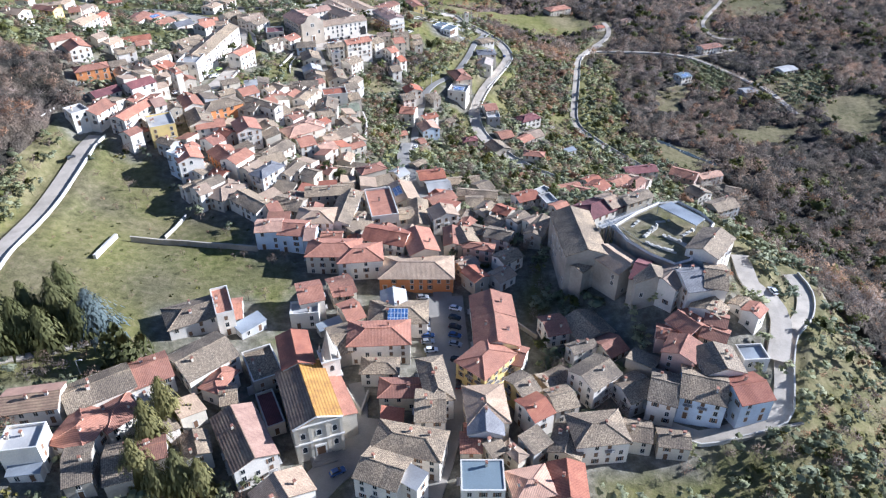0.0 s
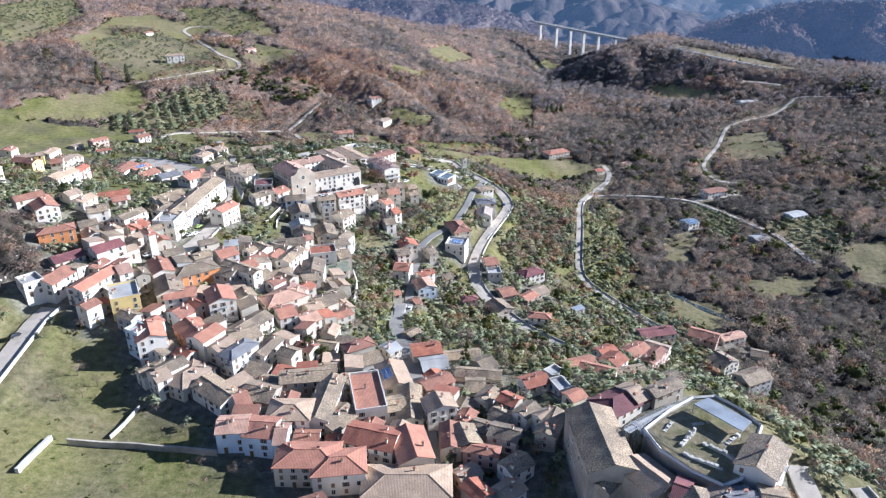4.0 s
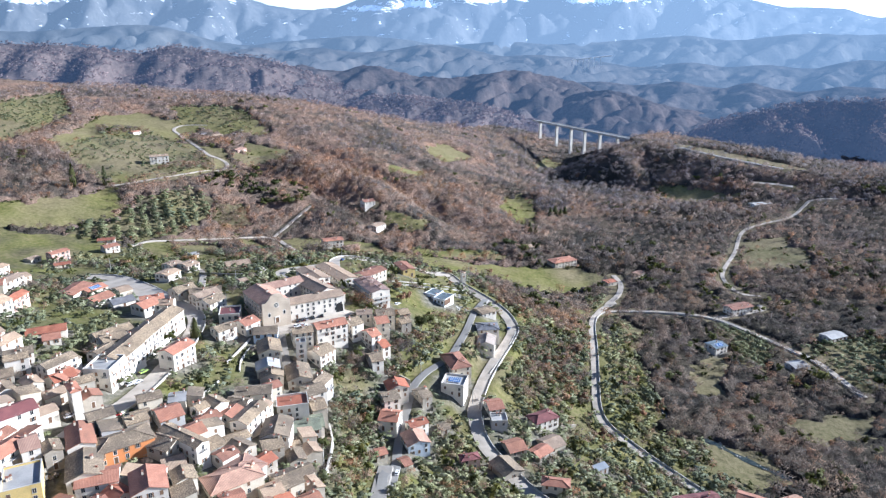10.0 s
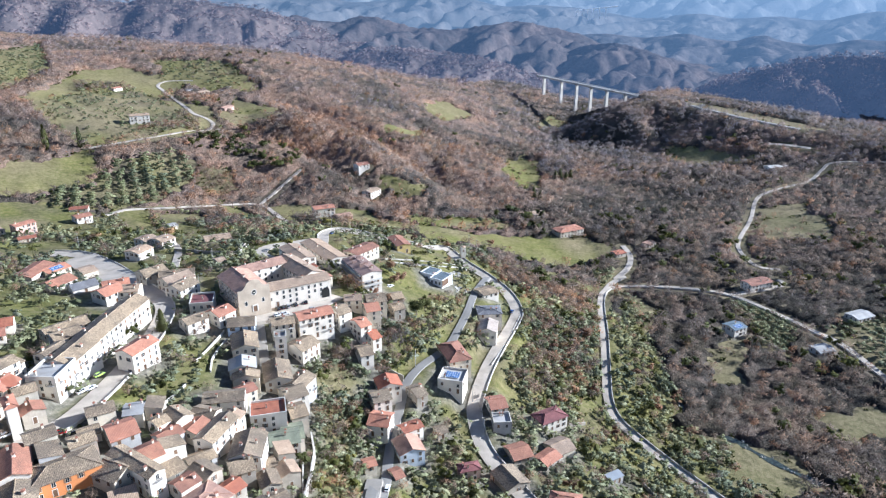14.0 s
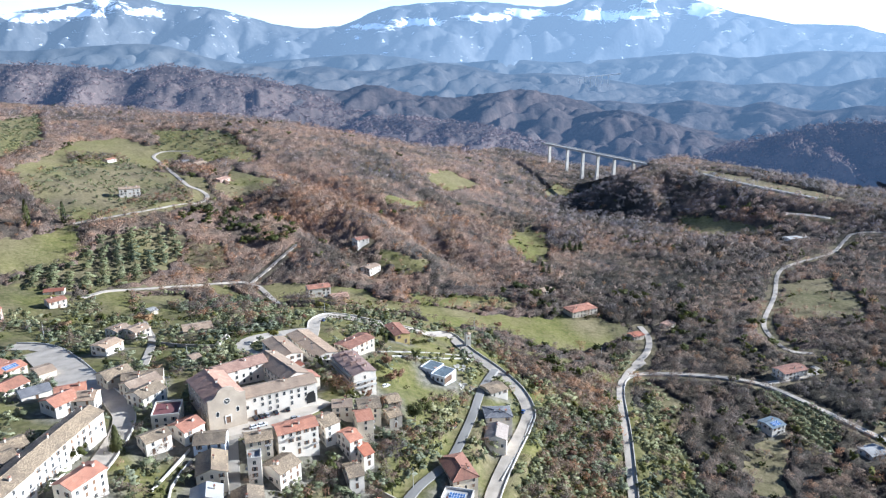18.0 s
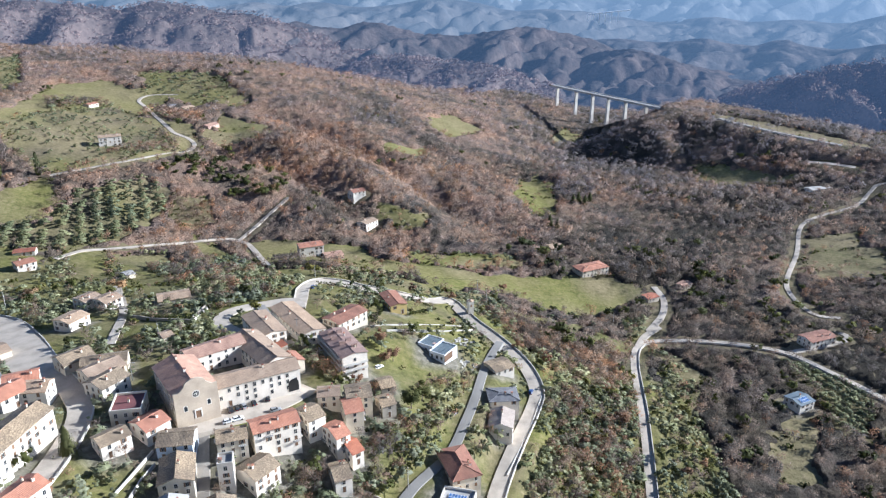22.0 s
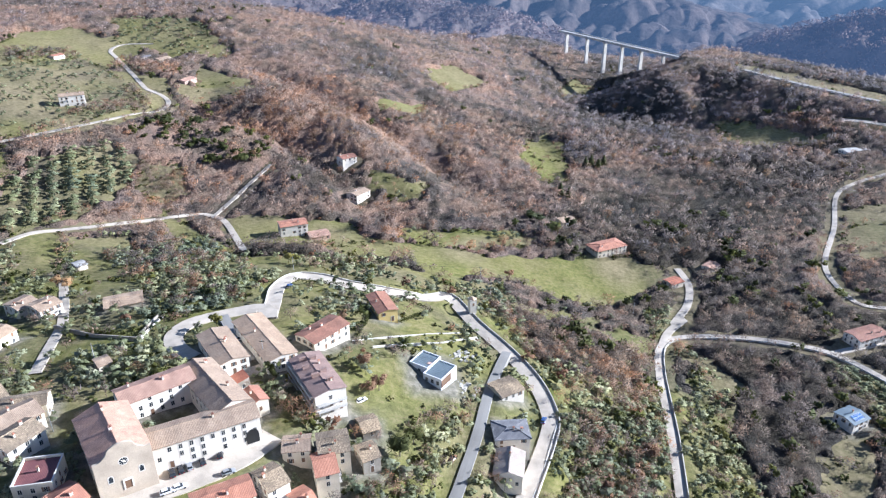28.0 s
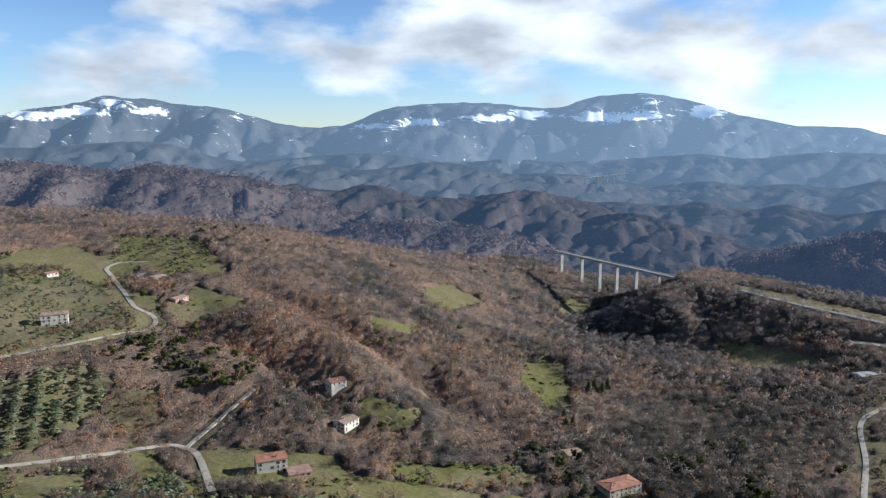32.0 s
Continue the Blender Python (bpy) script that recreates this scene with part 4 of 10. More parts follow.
ROADS.append(([(-136, 441), (-160, 466), (-182, 490), (-198, 508)], 17, "pale_road", "square", 0.35, 0, 0))
ROADS.append(([(-65, 525), (-69, 533), (-84, 526), (-94, 517), (-96, 506), (-91, 496), (-83, 489)], 7, "pale_road", "street", 0.35, 0, 0))
ROADS.append(([(-83, 524), (-76, 512), (-69, 500), (-62, 490)], 4, "asphalt", "street", 0.35, 0, 0))
ROADS.append(([(-47, 496), (-56, 488), (-64, 481)], 5, "pale_road", "street", 0.35, 0, 0))
ROADS.append(([(-82, 423), (-69, 431), (-56, 442), (-48, 453)], 13, "pale_road", "street", 0.35, 0, 0))
ROADS.append(([(-77, 423), (-72, 407), (-66, 387)], 4, "paving", "street", 0.35, 0, 0))
ROADS.append(([(-33, 106), (-29, 112), (-23, 120), (-21, 131)], 9, "paving", "street", 0.35, 0, 0))
ROADS.append(([(-22, 127), (-23, 136), (-25, 144)], 4, "paving", "street", 0.35, 0, 0))
ROADS.append(([(-123, 140), (-115, 143), (-107, 147), (-98, 152)], 2.5, "pale_road", "street", 0.35, 0, 0))
ROADS.append(([(396, 973), (416, 963), (436, 951)], 10, "pale_road", "street", 0.35, 0, 0))
ROADS.append(([(-134, 479), (-144, 512), (-152, 531), (-177, 577)], 4, "pale_road", "street", 0.35, 0, 0))
ROADS.append(([(347, 1115), (381, 1062), (412, 1028), (443, 997)], 10, "asphalt", "road", 0.35, 0.9, -1))
CLEARINGS.append([(-80, 666), (-24, 694), (30, 688), (80, 701), (131, 708), (148, 698), (140, 671), (101, 640), (70, 636), (53, 650), (28, 646), (-2, 630), (-21, 652), (-51, 646)])
CLEARINGS.append([(39, 617), (67, 622), (96, 624), (82, 610), (53, 602)])
CLEARINGS.append([(-145, 712), (-128, 721), (-63, 719), (-30, 682), (-78, 658), (-116, 660)])
CLEARINGS.append([(-30, 720), (32, 727), (70, 733), (63, 708), (27, 694), (-24, 694)])
CLEARINGS.append([(69, 883), (79, 936), (105, 971), (113, 884), (107, 844), (83, 837)])
CLEARINGS.append([(140, 1158), (171, 1237), (199, 1220), (183, 1176), (147, 1134)])
CLEARINGS.append([(-28, 535), (-7, 552), (14, 547), (-16, 516), (-30, 521)])
CLEARINGS.append([(-137, 509), (-103, 510), (-88, 486), (-100, 461), (-126, 466)])
CLEARINGS.append([(66, 613), (90, 612), (121, 618), (110, 582), (92, 596)])
ORCHARDS.append([(-278, 687), (-279, 739), (-258, 761), (-239, 776), (-220, 768), (-215, 736), (-224, 677), (-243, 650), (-270, 640), (-298, 645), (-294, 683)])
ORCHARDS.append([(-396, 853), (-394, 914), (-358, 991), (-318, 954), (-267, 898), (-245, 870), (-264, 802), (-312, 756), (-337, 770)])
CLEARINGS.append([(286, 1022), (374, 956), (378, 943), (338, 945), (283, 958)])
CLEARINGS.append([(144, 1194), (197, 1217), (145, 1126)])
CLEARINGS.append([(316, 799), (368, 807), (328, 736), (281, 721)])
CLEARINGS.append([(89, 897), (118, 892), (106, 845), (89, 851)])
CLEARINGS.append([(296, 764), (370, 776), (343, 710), (287, 713)])
ORCHARDS.append([(206, 591), (221, 573), (233, 546), (212, 508), (201, 521), (207, 552), (201, 580)])
CLEARINGS.append([(177, 526), (192, 527), (189, 508), (168, 504)])
CLEARINGS.append([(276, 514), (335, 505), (293, 422), (273, 449)])
ORCHARDS.append([(248, 544), (312, 566), (294, 497), (254, 479)])
ORCHARDS.append([(-28, 718), (32, 725), (68, 731), (61, 710), (27, 698), (-22, 697)])
CLEARINGS.append([(-55, 791), (-8, 782), (-15, 754), (-41, 765)])
ORCHARDS.append([(-38, 781), (-8, 782), (-15, 756), (-34, 764)])
CLEARINGS.append([(-185, 720), (-115, 649), (-113, 604), (-140, 606)])
CLEARINGS.append([(-420, 860), (-446, 1049), (-410, 1096), (-369, 1066), (-330, 1120), (-313, 1080), (-318, 960), (-255, 946), (-236, 883), (-243, 806), (-283, 772), (-318, 754), (-337, 770)])
CLEARINGS.append([(-379, 668), (-304, 749), (-282, 724), (-281, 694), (-303, 655), (-355, 626)])
CLEARINGS.append([(-293, 1082), (-226, 1065), (-228, 1029), (-268, 1030)])
CLEARINGS.append([(-248, 928), (-197, 947), (-189, 901), (-227, 897)])
CLEARINGS.append([(-141, 621), (-108, 634), (-88, 575), (-114, 573)])
CLEARINGS.append([(-214, 646), (-180, 662), (-140, 580), (-166, 578)])
CLEARINGS.append([(-246, 649), (-221, 657), (-186, 589), (-206, 588)])
CLEARINGS.append([(-28, 1076), (3, 1138), (53, 1113), (10, 1029)])
CLEARINGS.append([(80, 948), (119, 951), (107, 844), (83, 836)])
CLEARINGS.append([(202, 454), (249, 458), (238, 435), (198, 426)])
CLEARINGS.append([(143, 433), (164, 418), (179, 394), (159, 375), (133, 391)])
ORCHARDS.append([(265, 549), (320, 561), (279, 493), (252, 487)])
CLEARINGS.append([(164, 512), (188, 514), (172, 478), (155, 472)])
CLEARINGS.append([(72, 440), (84, 448), (79, 414), (65, 395)])
STUBBLE = [(338, 1122), (381, 1070), (430, 1018), (470, 985), (480, 1000), (445, 1045), (395, 1105), (352, 1145)]
CLEARINGS.append(STUBBLE)
TERRACES = [(-214, 768), (-190, 772), (-172, 745), (-185, 722), (-212, 735)]
CLEARINGS.append(TERRACES)
EVERGREENS = [(-238, 788), (-228, 818), (-197, 880), (-172, 835), (-128, 825), (-128, 778), (-165, 774), (-200, 788)]
CLEARINGS.append([(287, 1011), (333, 986), (384, 945), (356, 947), (307, 946), (293, 978)])
ORCHARDS.append([(-583, 1004), (-605, 1255), (-477, 1030), (-442, 870), (-449, 781)])
ORCHARDS.append([(-394, 1145), (-298, 1152), (-236, 1064), (-278, 1019), (-348, 1055)])
CLEARINGS.append([(-255, 1016), (-175, 945), (-177, 901), (-223, 918)])
CLEARINGS.append([(-66, 951), (-14, 994), (-23, 930), (-59, 927)])


# the close-built quarters of the town, where rows of small houses fill the gaps
QUARTERS = [
    [(-154, 284), (-124, 338), (-81, 347), (-43, 362), (-34, 268), (-46, 224), (-70, 224), (-100, 244), (-114, 268)],
    [(-70, 232), (-33, 260), (0, 271), (36, 218), (22, 194), (2, 187), (-23, 197), (-45, 196)],
    [(12, 146), (40, 146), (65, 150), (89, 134), (55, 119), (27, 116), (9, 116)],
    [(-79, 142), (-48, 148), (-23, 160), (-2, 160), (1, 115), (-70, 112)],
    [(-161, 338), (-124, 362), (-86, 316), (-58, 338), (-45, 296), (-125, 274)],
]
INFILL = []


# overgrown slopes and gardens
THICKETS = [
    [(-25, 462), (-12, 453), (0, 446), (-12, 416), (-23, 408), (-53, 396), (-55, 404), (-37, 419), (-27, 443)],
    [(-46, 380), (-24, 399), (-21, 363), (-24, 315), (-36, 292), (-43, 309)],
    [(-8, 345), (15, 357), (43, 317), (49, 301), (40, 296), (-2, 312)],
    [(44, 457), (70, 515), (107, 555), (86, 447), (57, 419), (36, 428)],
    [(-21, 430), (-5, 472), (20, 502), (9, 449), (-16, 412)],
    [(51, 501), (77, 516), (100, 530), (90, 477), (72, 442), (34, 426)],
    [(28, 602), (62, 601), (106, 589), (103, 531), (63, 528), (37, 551)],
    [(-184, 627), (-141, 672), (-94, 595), (-76, 526), (-95, 511), (-120, 546)],
    [(-275, 905), (-250, 880), (-243, 850), (-262, 815), (-285, 800), (-270, 860)],
    [(-420, 965), (-394, 930), (-358, 995), (-385, 1010)],
    [(-318, 960), (-300, 1000), (-270, 1010), (-262, 960)],
    TERRACES,
    [(-112, 497), (-99, 504), (-90, 492), (-86, 481), (-96, 472), (-104, 461), (-120, 470), (-124, 488)],
]


def house_gap(px, py):
    d = np.full(np.shape(px), 1e9)
    for hx, hy, rot, hl, hw in HOUSES:
        c, s = math.cos(radians(rot)), math.sin(radians(rot))
        u, v = (px - hx) * c + (py - hy) * s, -(px - hx) * s + (py - hy) * c
        d = np.minimum(d, np.hypot(np.maximum(abs(u) - hl / 2, 0), np.maximum(abs(v) - hw / 2, 0)))
    return d


def fill_quarters():
    """Small houses set between the others, each in line with its neighbour."""
    g = random.Random(12)
    for poly in QUARTERS:
        xs, ys = [p[0] for p in poly], [p[1] for p in poly]
        x, y = (v.ravel() for v in np.meshgrid(np.arange(min(xs), max(xs), 3.0), np.arange(min(ys), max(ys), 3.0)))
        x, y = x + soft_noise(x, y, 1.7, 3), y + soft_noise(x, y, 1.9, 5)
        ok = inside(x, y, poly)
        for a in ROADS:
            ok &= near_line(x, y, a[0]) - a[1] / 2 > 3.2
        x, y = x[ok], y[ok]
        gap = house_gap(x, y)
        for px, py, d in zip(x.tolist(), y.tolist(), gap.tolist()):
            if not 3.0 < d < 7.5 or any(math.hypot(q[0] - px, q[1] - py) < 7.2 for q in INFILL):
                continue
            rot = min(HOUSES, key=lambda h: (h[0] - px) ** 2 + (h[1] - py) ** 2)[2] + g.choice((0, 90)) + g.uniform(-4, 4)
            size = (px, py, rot, g.uniform(6.0, 8.5), g.uniform(5.2, 6.8))
            HOUSES.append(size)
            INFILL.append((*size, g.choice((2.9, 4.2, 5.3, 5.3, 6.4)), g.choice(("gable", "gable", "shed")), g.choice(("white", "cream", "grey", "stone", "beige", "stone")), g.choice(("old_tile", "old_tile", "tan_tile", "brown_tile", "red_tile", "tan_tile", "old_tile"))))


fill_quarters()


def wooded(px, py):
    """How much of the ground is under trees, 0 to 1."""
    w = np.zeros(np.shape(px))
    qx, qy = px + 15 * soft_noise(px, py, 26, 21), py + 13 * soft_noise(px, py, 22, 22)
    w = np.where(qy > 640, 0.92, w)
    w = np.where((qx > 95 + 0.12 * (qy - 200)) & (qy > 430), 0.85, w)
    w = np.where((qx > 135 + 0.05 * (qy - 200)) & (qy <= 430), 0.9, w)
    w = np.where((qx < -165 - 0.1 * (qy - 250)) & (qy < 330), 0.85, w)
    w = np.where((qx > 40) & (qx < 120) & (qy > 545) & (qy < 640), 0.6, w)
    w = w * (0.86 + 0.3 * soft_noise(px, py, 45, 1))
    w = np.where(np.hypot(px, py) > 1500, 1.0, w)
    ex, ey = px + 5 * soft_noise(px, py, 7, 31), py + 6 * soft_noise(px, py, 8, 32)
    for poly in CLEARINGS + ORCHARDS:
        w = np.where(inside(ex, ey, poly), 0.0, w)
    return np.clip(w, 0, 1)


def road_line(pts):
    """The road's centre every few metres, with its height: the land's, smoothed along the road."""
    p = [Vector((x, y, 0)) for x, y in pts]
    dense = []
    for k in range(len(p) - 1):
        p0, p1, p2, p3 = p[max(k - 1, 0)], p[k], p[k + 1], p[min(k + 2, len(p) - 1)]
        n = max(2, int((p2 - p1).length / 3.5))
        for i in range(n):
            t = i / n
            dense.append(0.5 * ((2 * p1) + (p2 - p0) * t + (2 * p0 - 5 * p1 + 4 * p2 - p3) * t * t + (3 * p1 - p0 - 3 * p2 + p3) * t ** 3))
    dense.append(p[-1])
    c = np.array([(q.x, q.y) for q in dense])
    z = land(c[:, 0], c[:, 1])
    z = np.convolve(np.pad(z, 4, mode="edge"), np.ones(9) / 9, "valid")
    return np.column_stack([c, z])


LINES = [road_line(a[0]) for a in ROADS]


def carve(x, y, z):
    """The ground cut or filled to meet the roads."""
    for line, args in zip(LINES, ROADS):
        half = args[1] / 2
        lo, hi = line[:, :2].min(0) - half - 9, line[:, :2].max(0) + half + 9
        k = np.where((x > lo[0]) & (x < hi[0]) & (y > lo[1]) & (y < hi[1]))[0]
        for i in range(0, len(k), 4000):
            kk = k[i:i + 4000]
            d2 = (x[kk][:, None] - line[:, 0]) ** 2 + (y[kk][:, None] - line[:, 1]) ** 2
            j = d2.argmin(1)
            d = np.sqrt(d2[np.arange(len(kk)), j])
            w = np.clip((half + 8 - d) / 5.0, 0, 1)
            w = w * w * (3 - 2 * w)
            z[kk] = z[kk] * (1 - w) + w * (line[j, 2] - 0.45)
    for line, args in zip(LINES, ROADS):
        half = args[1] / 2
        lo, hi = line[:, :2].min(0) - half - 9, line[:, :2].max(0) + half + 9
        k = np.where((x > lo[0]) & (x < hi[0]) & (y > lo[1]) & (y < hi[1]))[0]
        for i in range(0, len(k), 4000):
            kk = k[i:i + 4000]
            d2 = (x[kk][:, None] - line[:, 0]) ** 2 + (y[kk][:, None] - line[:, 1]) ** 2
            j = d2.argmin(1)
            ok = d2[np.arange(len(kk)), j] < (half + 3.0) ** 2
            z[kk[ok]] = np.minimum(z[kk[ok]], line[j[ok], 2] - 0.3)
    return z


def sheet_ground():
    r = np.concatenate([np.geomspace(70, 300, 56), np.linspace(304, 1200, 200), np.geomspace(1208, 4800, 44)])
    nr, na = len(r), 350
    a = np.radians(np.linspace(-52, 52, na))
    rr, aa = np.meshgrid(r, a, indexing="ij")
    x, y = rr * np.sin(aa), rr * np.cos(aa) - 60
    def relief_at(gx, gy):
        h = land(gx, gy)
        h = h + np.where(gy > 420, 0.8, 0.25) * soft_noise(gx, gy, 9, 3) * np.clip((np.hypot(gx, gy) - 60) / 400, 0.1, 1)
        return carve(gx.ravel(), gy.ravel(), h.ravel()).reshape(gx.shape)

    z = relief_at(x, y)
    v = np.stack([x, y, z], -1).reshape(-1, 3)
    i = np.arange(nr * na).reshape(nr, na)
    f = np.stack([i[:-1, :-1], i[:-1, 1:], i[1:, 1:], i[1:, :-1]], -1).reshape(-1, 4)
    # the rest of the land, out of sight of the path, so that the sheet closes around
    b = np.radians(np.linspace(52, 308, 40))
    rr2, bb = np.meshgrid(r, b, indexing="ij")
    x2, y2 = rr2 * np.sin(bb), rr2 * np.cos(bb) - 60
    v2 = np.stack([x2, y2, relief_at(x2, y2)], -1).reshape(-1, 3)
    j = np.arange(len(v2)).reshape(nr, 40) + len(v)
    f2 = np.stack([j[:-1, :-1], j[:-1, 1:], j[1:, 1:], j[1:, :-1]], -1).reshape(-1, 4)
    core = np.concatenate([i[0], j[0]])
    vc = np.array([[0, -60, ground(0, -60)]])
    n0 = len(v) + len(v2)
    fc = np.stack([core, np.roll(core, -1), np.full(len(core), n0)], 1)[:, ::-1]
    vv = np.concatenate([v, v2, vc])
    me = bpy.data.meshes.new("ground")
    me.from_pydata(vv.tolist(), [], f.tolist() + f2.tolist() + fc.tolist())
    cover = np.zeros((len(vv), 4))
    cover[:, 3] = 1
    ax, ay = vv[:, 0], vv[:, 1]
    wd = wooded(ax, ay)
    cover[:, 0] = np.clip(wd * 1.15, 0, 1)
    cover[:, 0] = np.where((ay < 250) & (ax > 85) & (ax < 150), 0.05 + 0.25 * soft_noise(ax, ay, 10, 2), cover[:, 0])
    cover[:, 0] = np.where((ay < 640) & (ax < 135), np.maximum(cover[:, 0], 0.25 + 0.3 * soft_noise(ax, ay, 14, 5)), cover[:, 0])
    cover[:, 1] = np.clip(0.9 * soft_noise(ax, ay, 30, 9) - 0.3, 0, 0.6)
    meadow = (ax < -40) & (ay < 300)
    cover[:, 1] = np.where(meadow, np.clip(0.02 + 0.4 * soft_noise(ax, ay, 18, 4) + 0.004 * (-ax - 100), 0, 0.7), cover[:, 1])
    cover[:, 1] = np.where((ay > 640) & (ax < 0), np.clip(0.3 + 0.3 * np.clip((ay - 720) / 60, 0, 1) + 0.5 * soft_noise(ax, ay, 35, 4), 0, 0.85), cover[:, 1])
    cover[:, 1] = np.where(ay > 930, np.clip(0.45 + 0.3 * soft_noise(ax, ay, 40, 2), 0.1, 0.8) * np.clip((1300 - ay) / 150, 0, 1), cover[:, 1])
    cover[:, 1] = np.where((ay < 250) & (ax > 85) & (ax < 190), np.clip(0.4 + 0.4 * soft_noise(ax, ay, 8, 6), 0.1, 0.9), cover[:, 1])
    cover[:, 1] = np.where((ay > 600) & (ay < 720) & (ax > -90), np.clip(0.18 + 0.75 * soft_noise(ax, ay, 24, 7), 0, 0.85), cover[:, 1])
    cover[:, 0] = np.where(meadow & (ax > -150), np.clip(0.3 + 0.35 * soft_noise(ax, ay, 15, 8), 0.05, 0.8), cover[:, 0])
    dry = (ax > 130) & (ay > 340) & (ay < 900)
    cover[:, 1] = np.where(dry, np.clip(0.5 + 0.4 * soft_noise(ax, ay, 22, 3), 0.15, 0.9), cover[:, 1])
    cover[:, 0] = np.where(dry, np.maximum(cover[:, 0], 0.4), cover[:, 0])
    for poly in ORCHARDS[:2]:
        cover[:, 0] = np.where(inside(ax, ay, poly), np.clip(0.5 + 0.4 * soft_noise(ax, ay, 20, 6), 0.1, 0.9), cover[:, 0])
    cover[:, :2] = np.where(inside(ax, ay, STUBBLE)[:, None], (0.0, 1.0), cover[:, :2])
    cover[:, :2] = np.where(inside(ax, ay, TERRACES)[:, None], (0.55, 0.6), cover[:, :2])
    near = (ay < 560) & (np.abs(ax) < 280)
    gap = np.full(len(vv), 99.0)
    gap[near] = house_gap(ax[near], ay[near])
    cover[:, 2] = np.clip(1.2 - gap / np.where(ay < 420, 6.5, 4.0), 0, 0.9)
    at = me.attributes.new("cover", "FLOAT_COLOR", "POINT")
    at.data.foreach_set("color", np.clip(cover, 0, 1).ravel())
    me.materials.append(MATS["ground_cover"])
    me.polygons.foreach_set("use_smooth", [True] * len(me.polygons))
    me.update()
    thing("ground", Matrix(), "grass, leaf litter and bare earth over hills and valley", "ground", kind="structure", me=me)


sheet_ground()


def road_sheet(line, pts, width, mat, name="road", lift=0.0, wall=0.0, side=0):
    """A road on its line, level across, with a low wall along one side if asked."""
    v, f, wv, wf = [], [], [], []
    half, n = width / 2, len(line)
    for i in range(n):
        c = Vector(line[i])
        d = Vector(line[min(i + 1, n - 1)]) - Vector(line[max(i - 1, 0)])
        d.z = 0
        d.normalize()
        nrm = Vector((-d.y, d.x, 0))
        a, b = c + nrm * half, c - nrm * half
        v += [tuple(a - Vector((0, 0, 1.6)) + nrm * 0.3), tuple(a), (c.x, c.y, c.z + 0.05), tuple(b), tuple(b - Vector((0, 0, 1.6)) - nrm * 0.3)]
        if wall:
            e, o = (a, nrm * 0.35) if side > 0 else (b, nrm * -0.35)
            wv += [(e.x, e.y, e.z - 1.5), (e.x + o.x, e.y + o.y, e.z - 2.5), (e.x + o.x, e.y + o.y, e.z + wall), (e.x, e.y, e.z + wall)]
    for i in range(n - 1):
        a, b = i * 5, i * 5 + 5
        f += [(a + k, a + k + 1, b + k + 1, b + k) for k in range(4)]
        if wall:
            a, b = i * 4, i * 4 + 4
            wf += [(a + k, a + (k + 1) % 4, b + (k + 1) % 4, b + k) for k in range(4)]
    words = {"asphalt": "grey asphalt road, patched and worn", "pale_road": "pale sunlit concrete road", "paving": "stone-paved town street"}
    ob = thing(name, Matrix(), words[mat], "road", kind="structure", me=mesh_of(name, v, f, mat))
    if wall:
        part("parapet", mesh_of("parapet", wv, wf, "parapet"), ob, "low pale concrete parapet wall")


for ln, args in zip(LINES, ROADS):
    road_sheet(ln, *args)

# ---- far hills ----
MID_X, MID_Y = 9.0, 300.0
SLOPES = []


def canopy(x, y, cell, seed):
    """Rounded tree crowns packed over the ground: height over it, 0 to 1."""
    gx, gy = np.floor(x / cell), np.floor(y / cell)
    best = np.zeros(x.shape)
    for i in (-1, 0, 1):
        for j in (-1, 0, 1):
            cx, cy = gx + i, gy + j
            h = np.sin(cx * 127.1 + cy * 311.7 + seed) * 43758.5453
            k = np.sin(cx * 269.5 + cy * 183.3 + seed) * 24634.6345
            a, b = h - np.floor(h), k - np.floor(k)
            d2 = (x / cell - cx - a) ** 2 + (y / cell - cy - b) ** 2
            best = np.maximum(best, (0.55 + 0.45 * np.sin(a * 37)) * np.clip(1 - d2 / 0.62, 0, 1) ** 0.7)
    return best


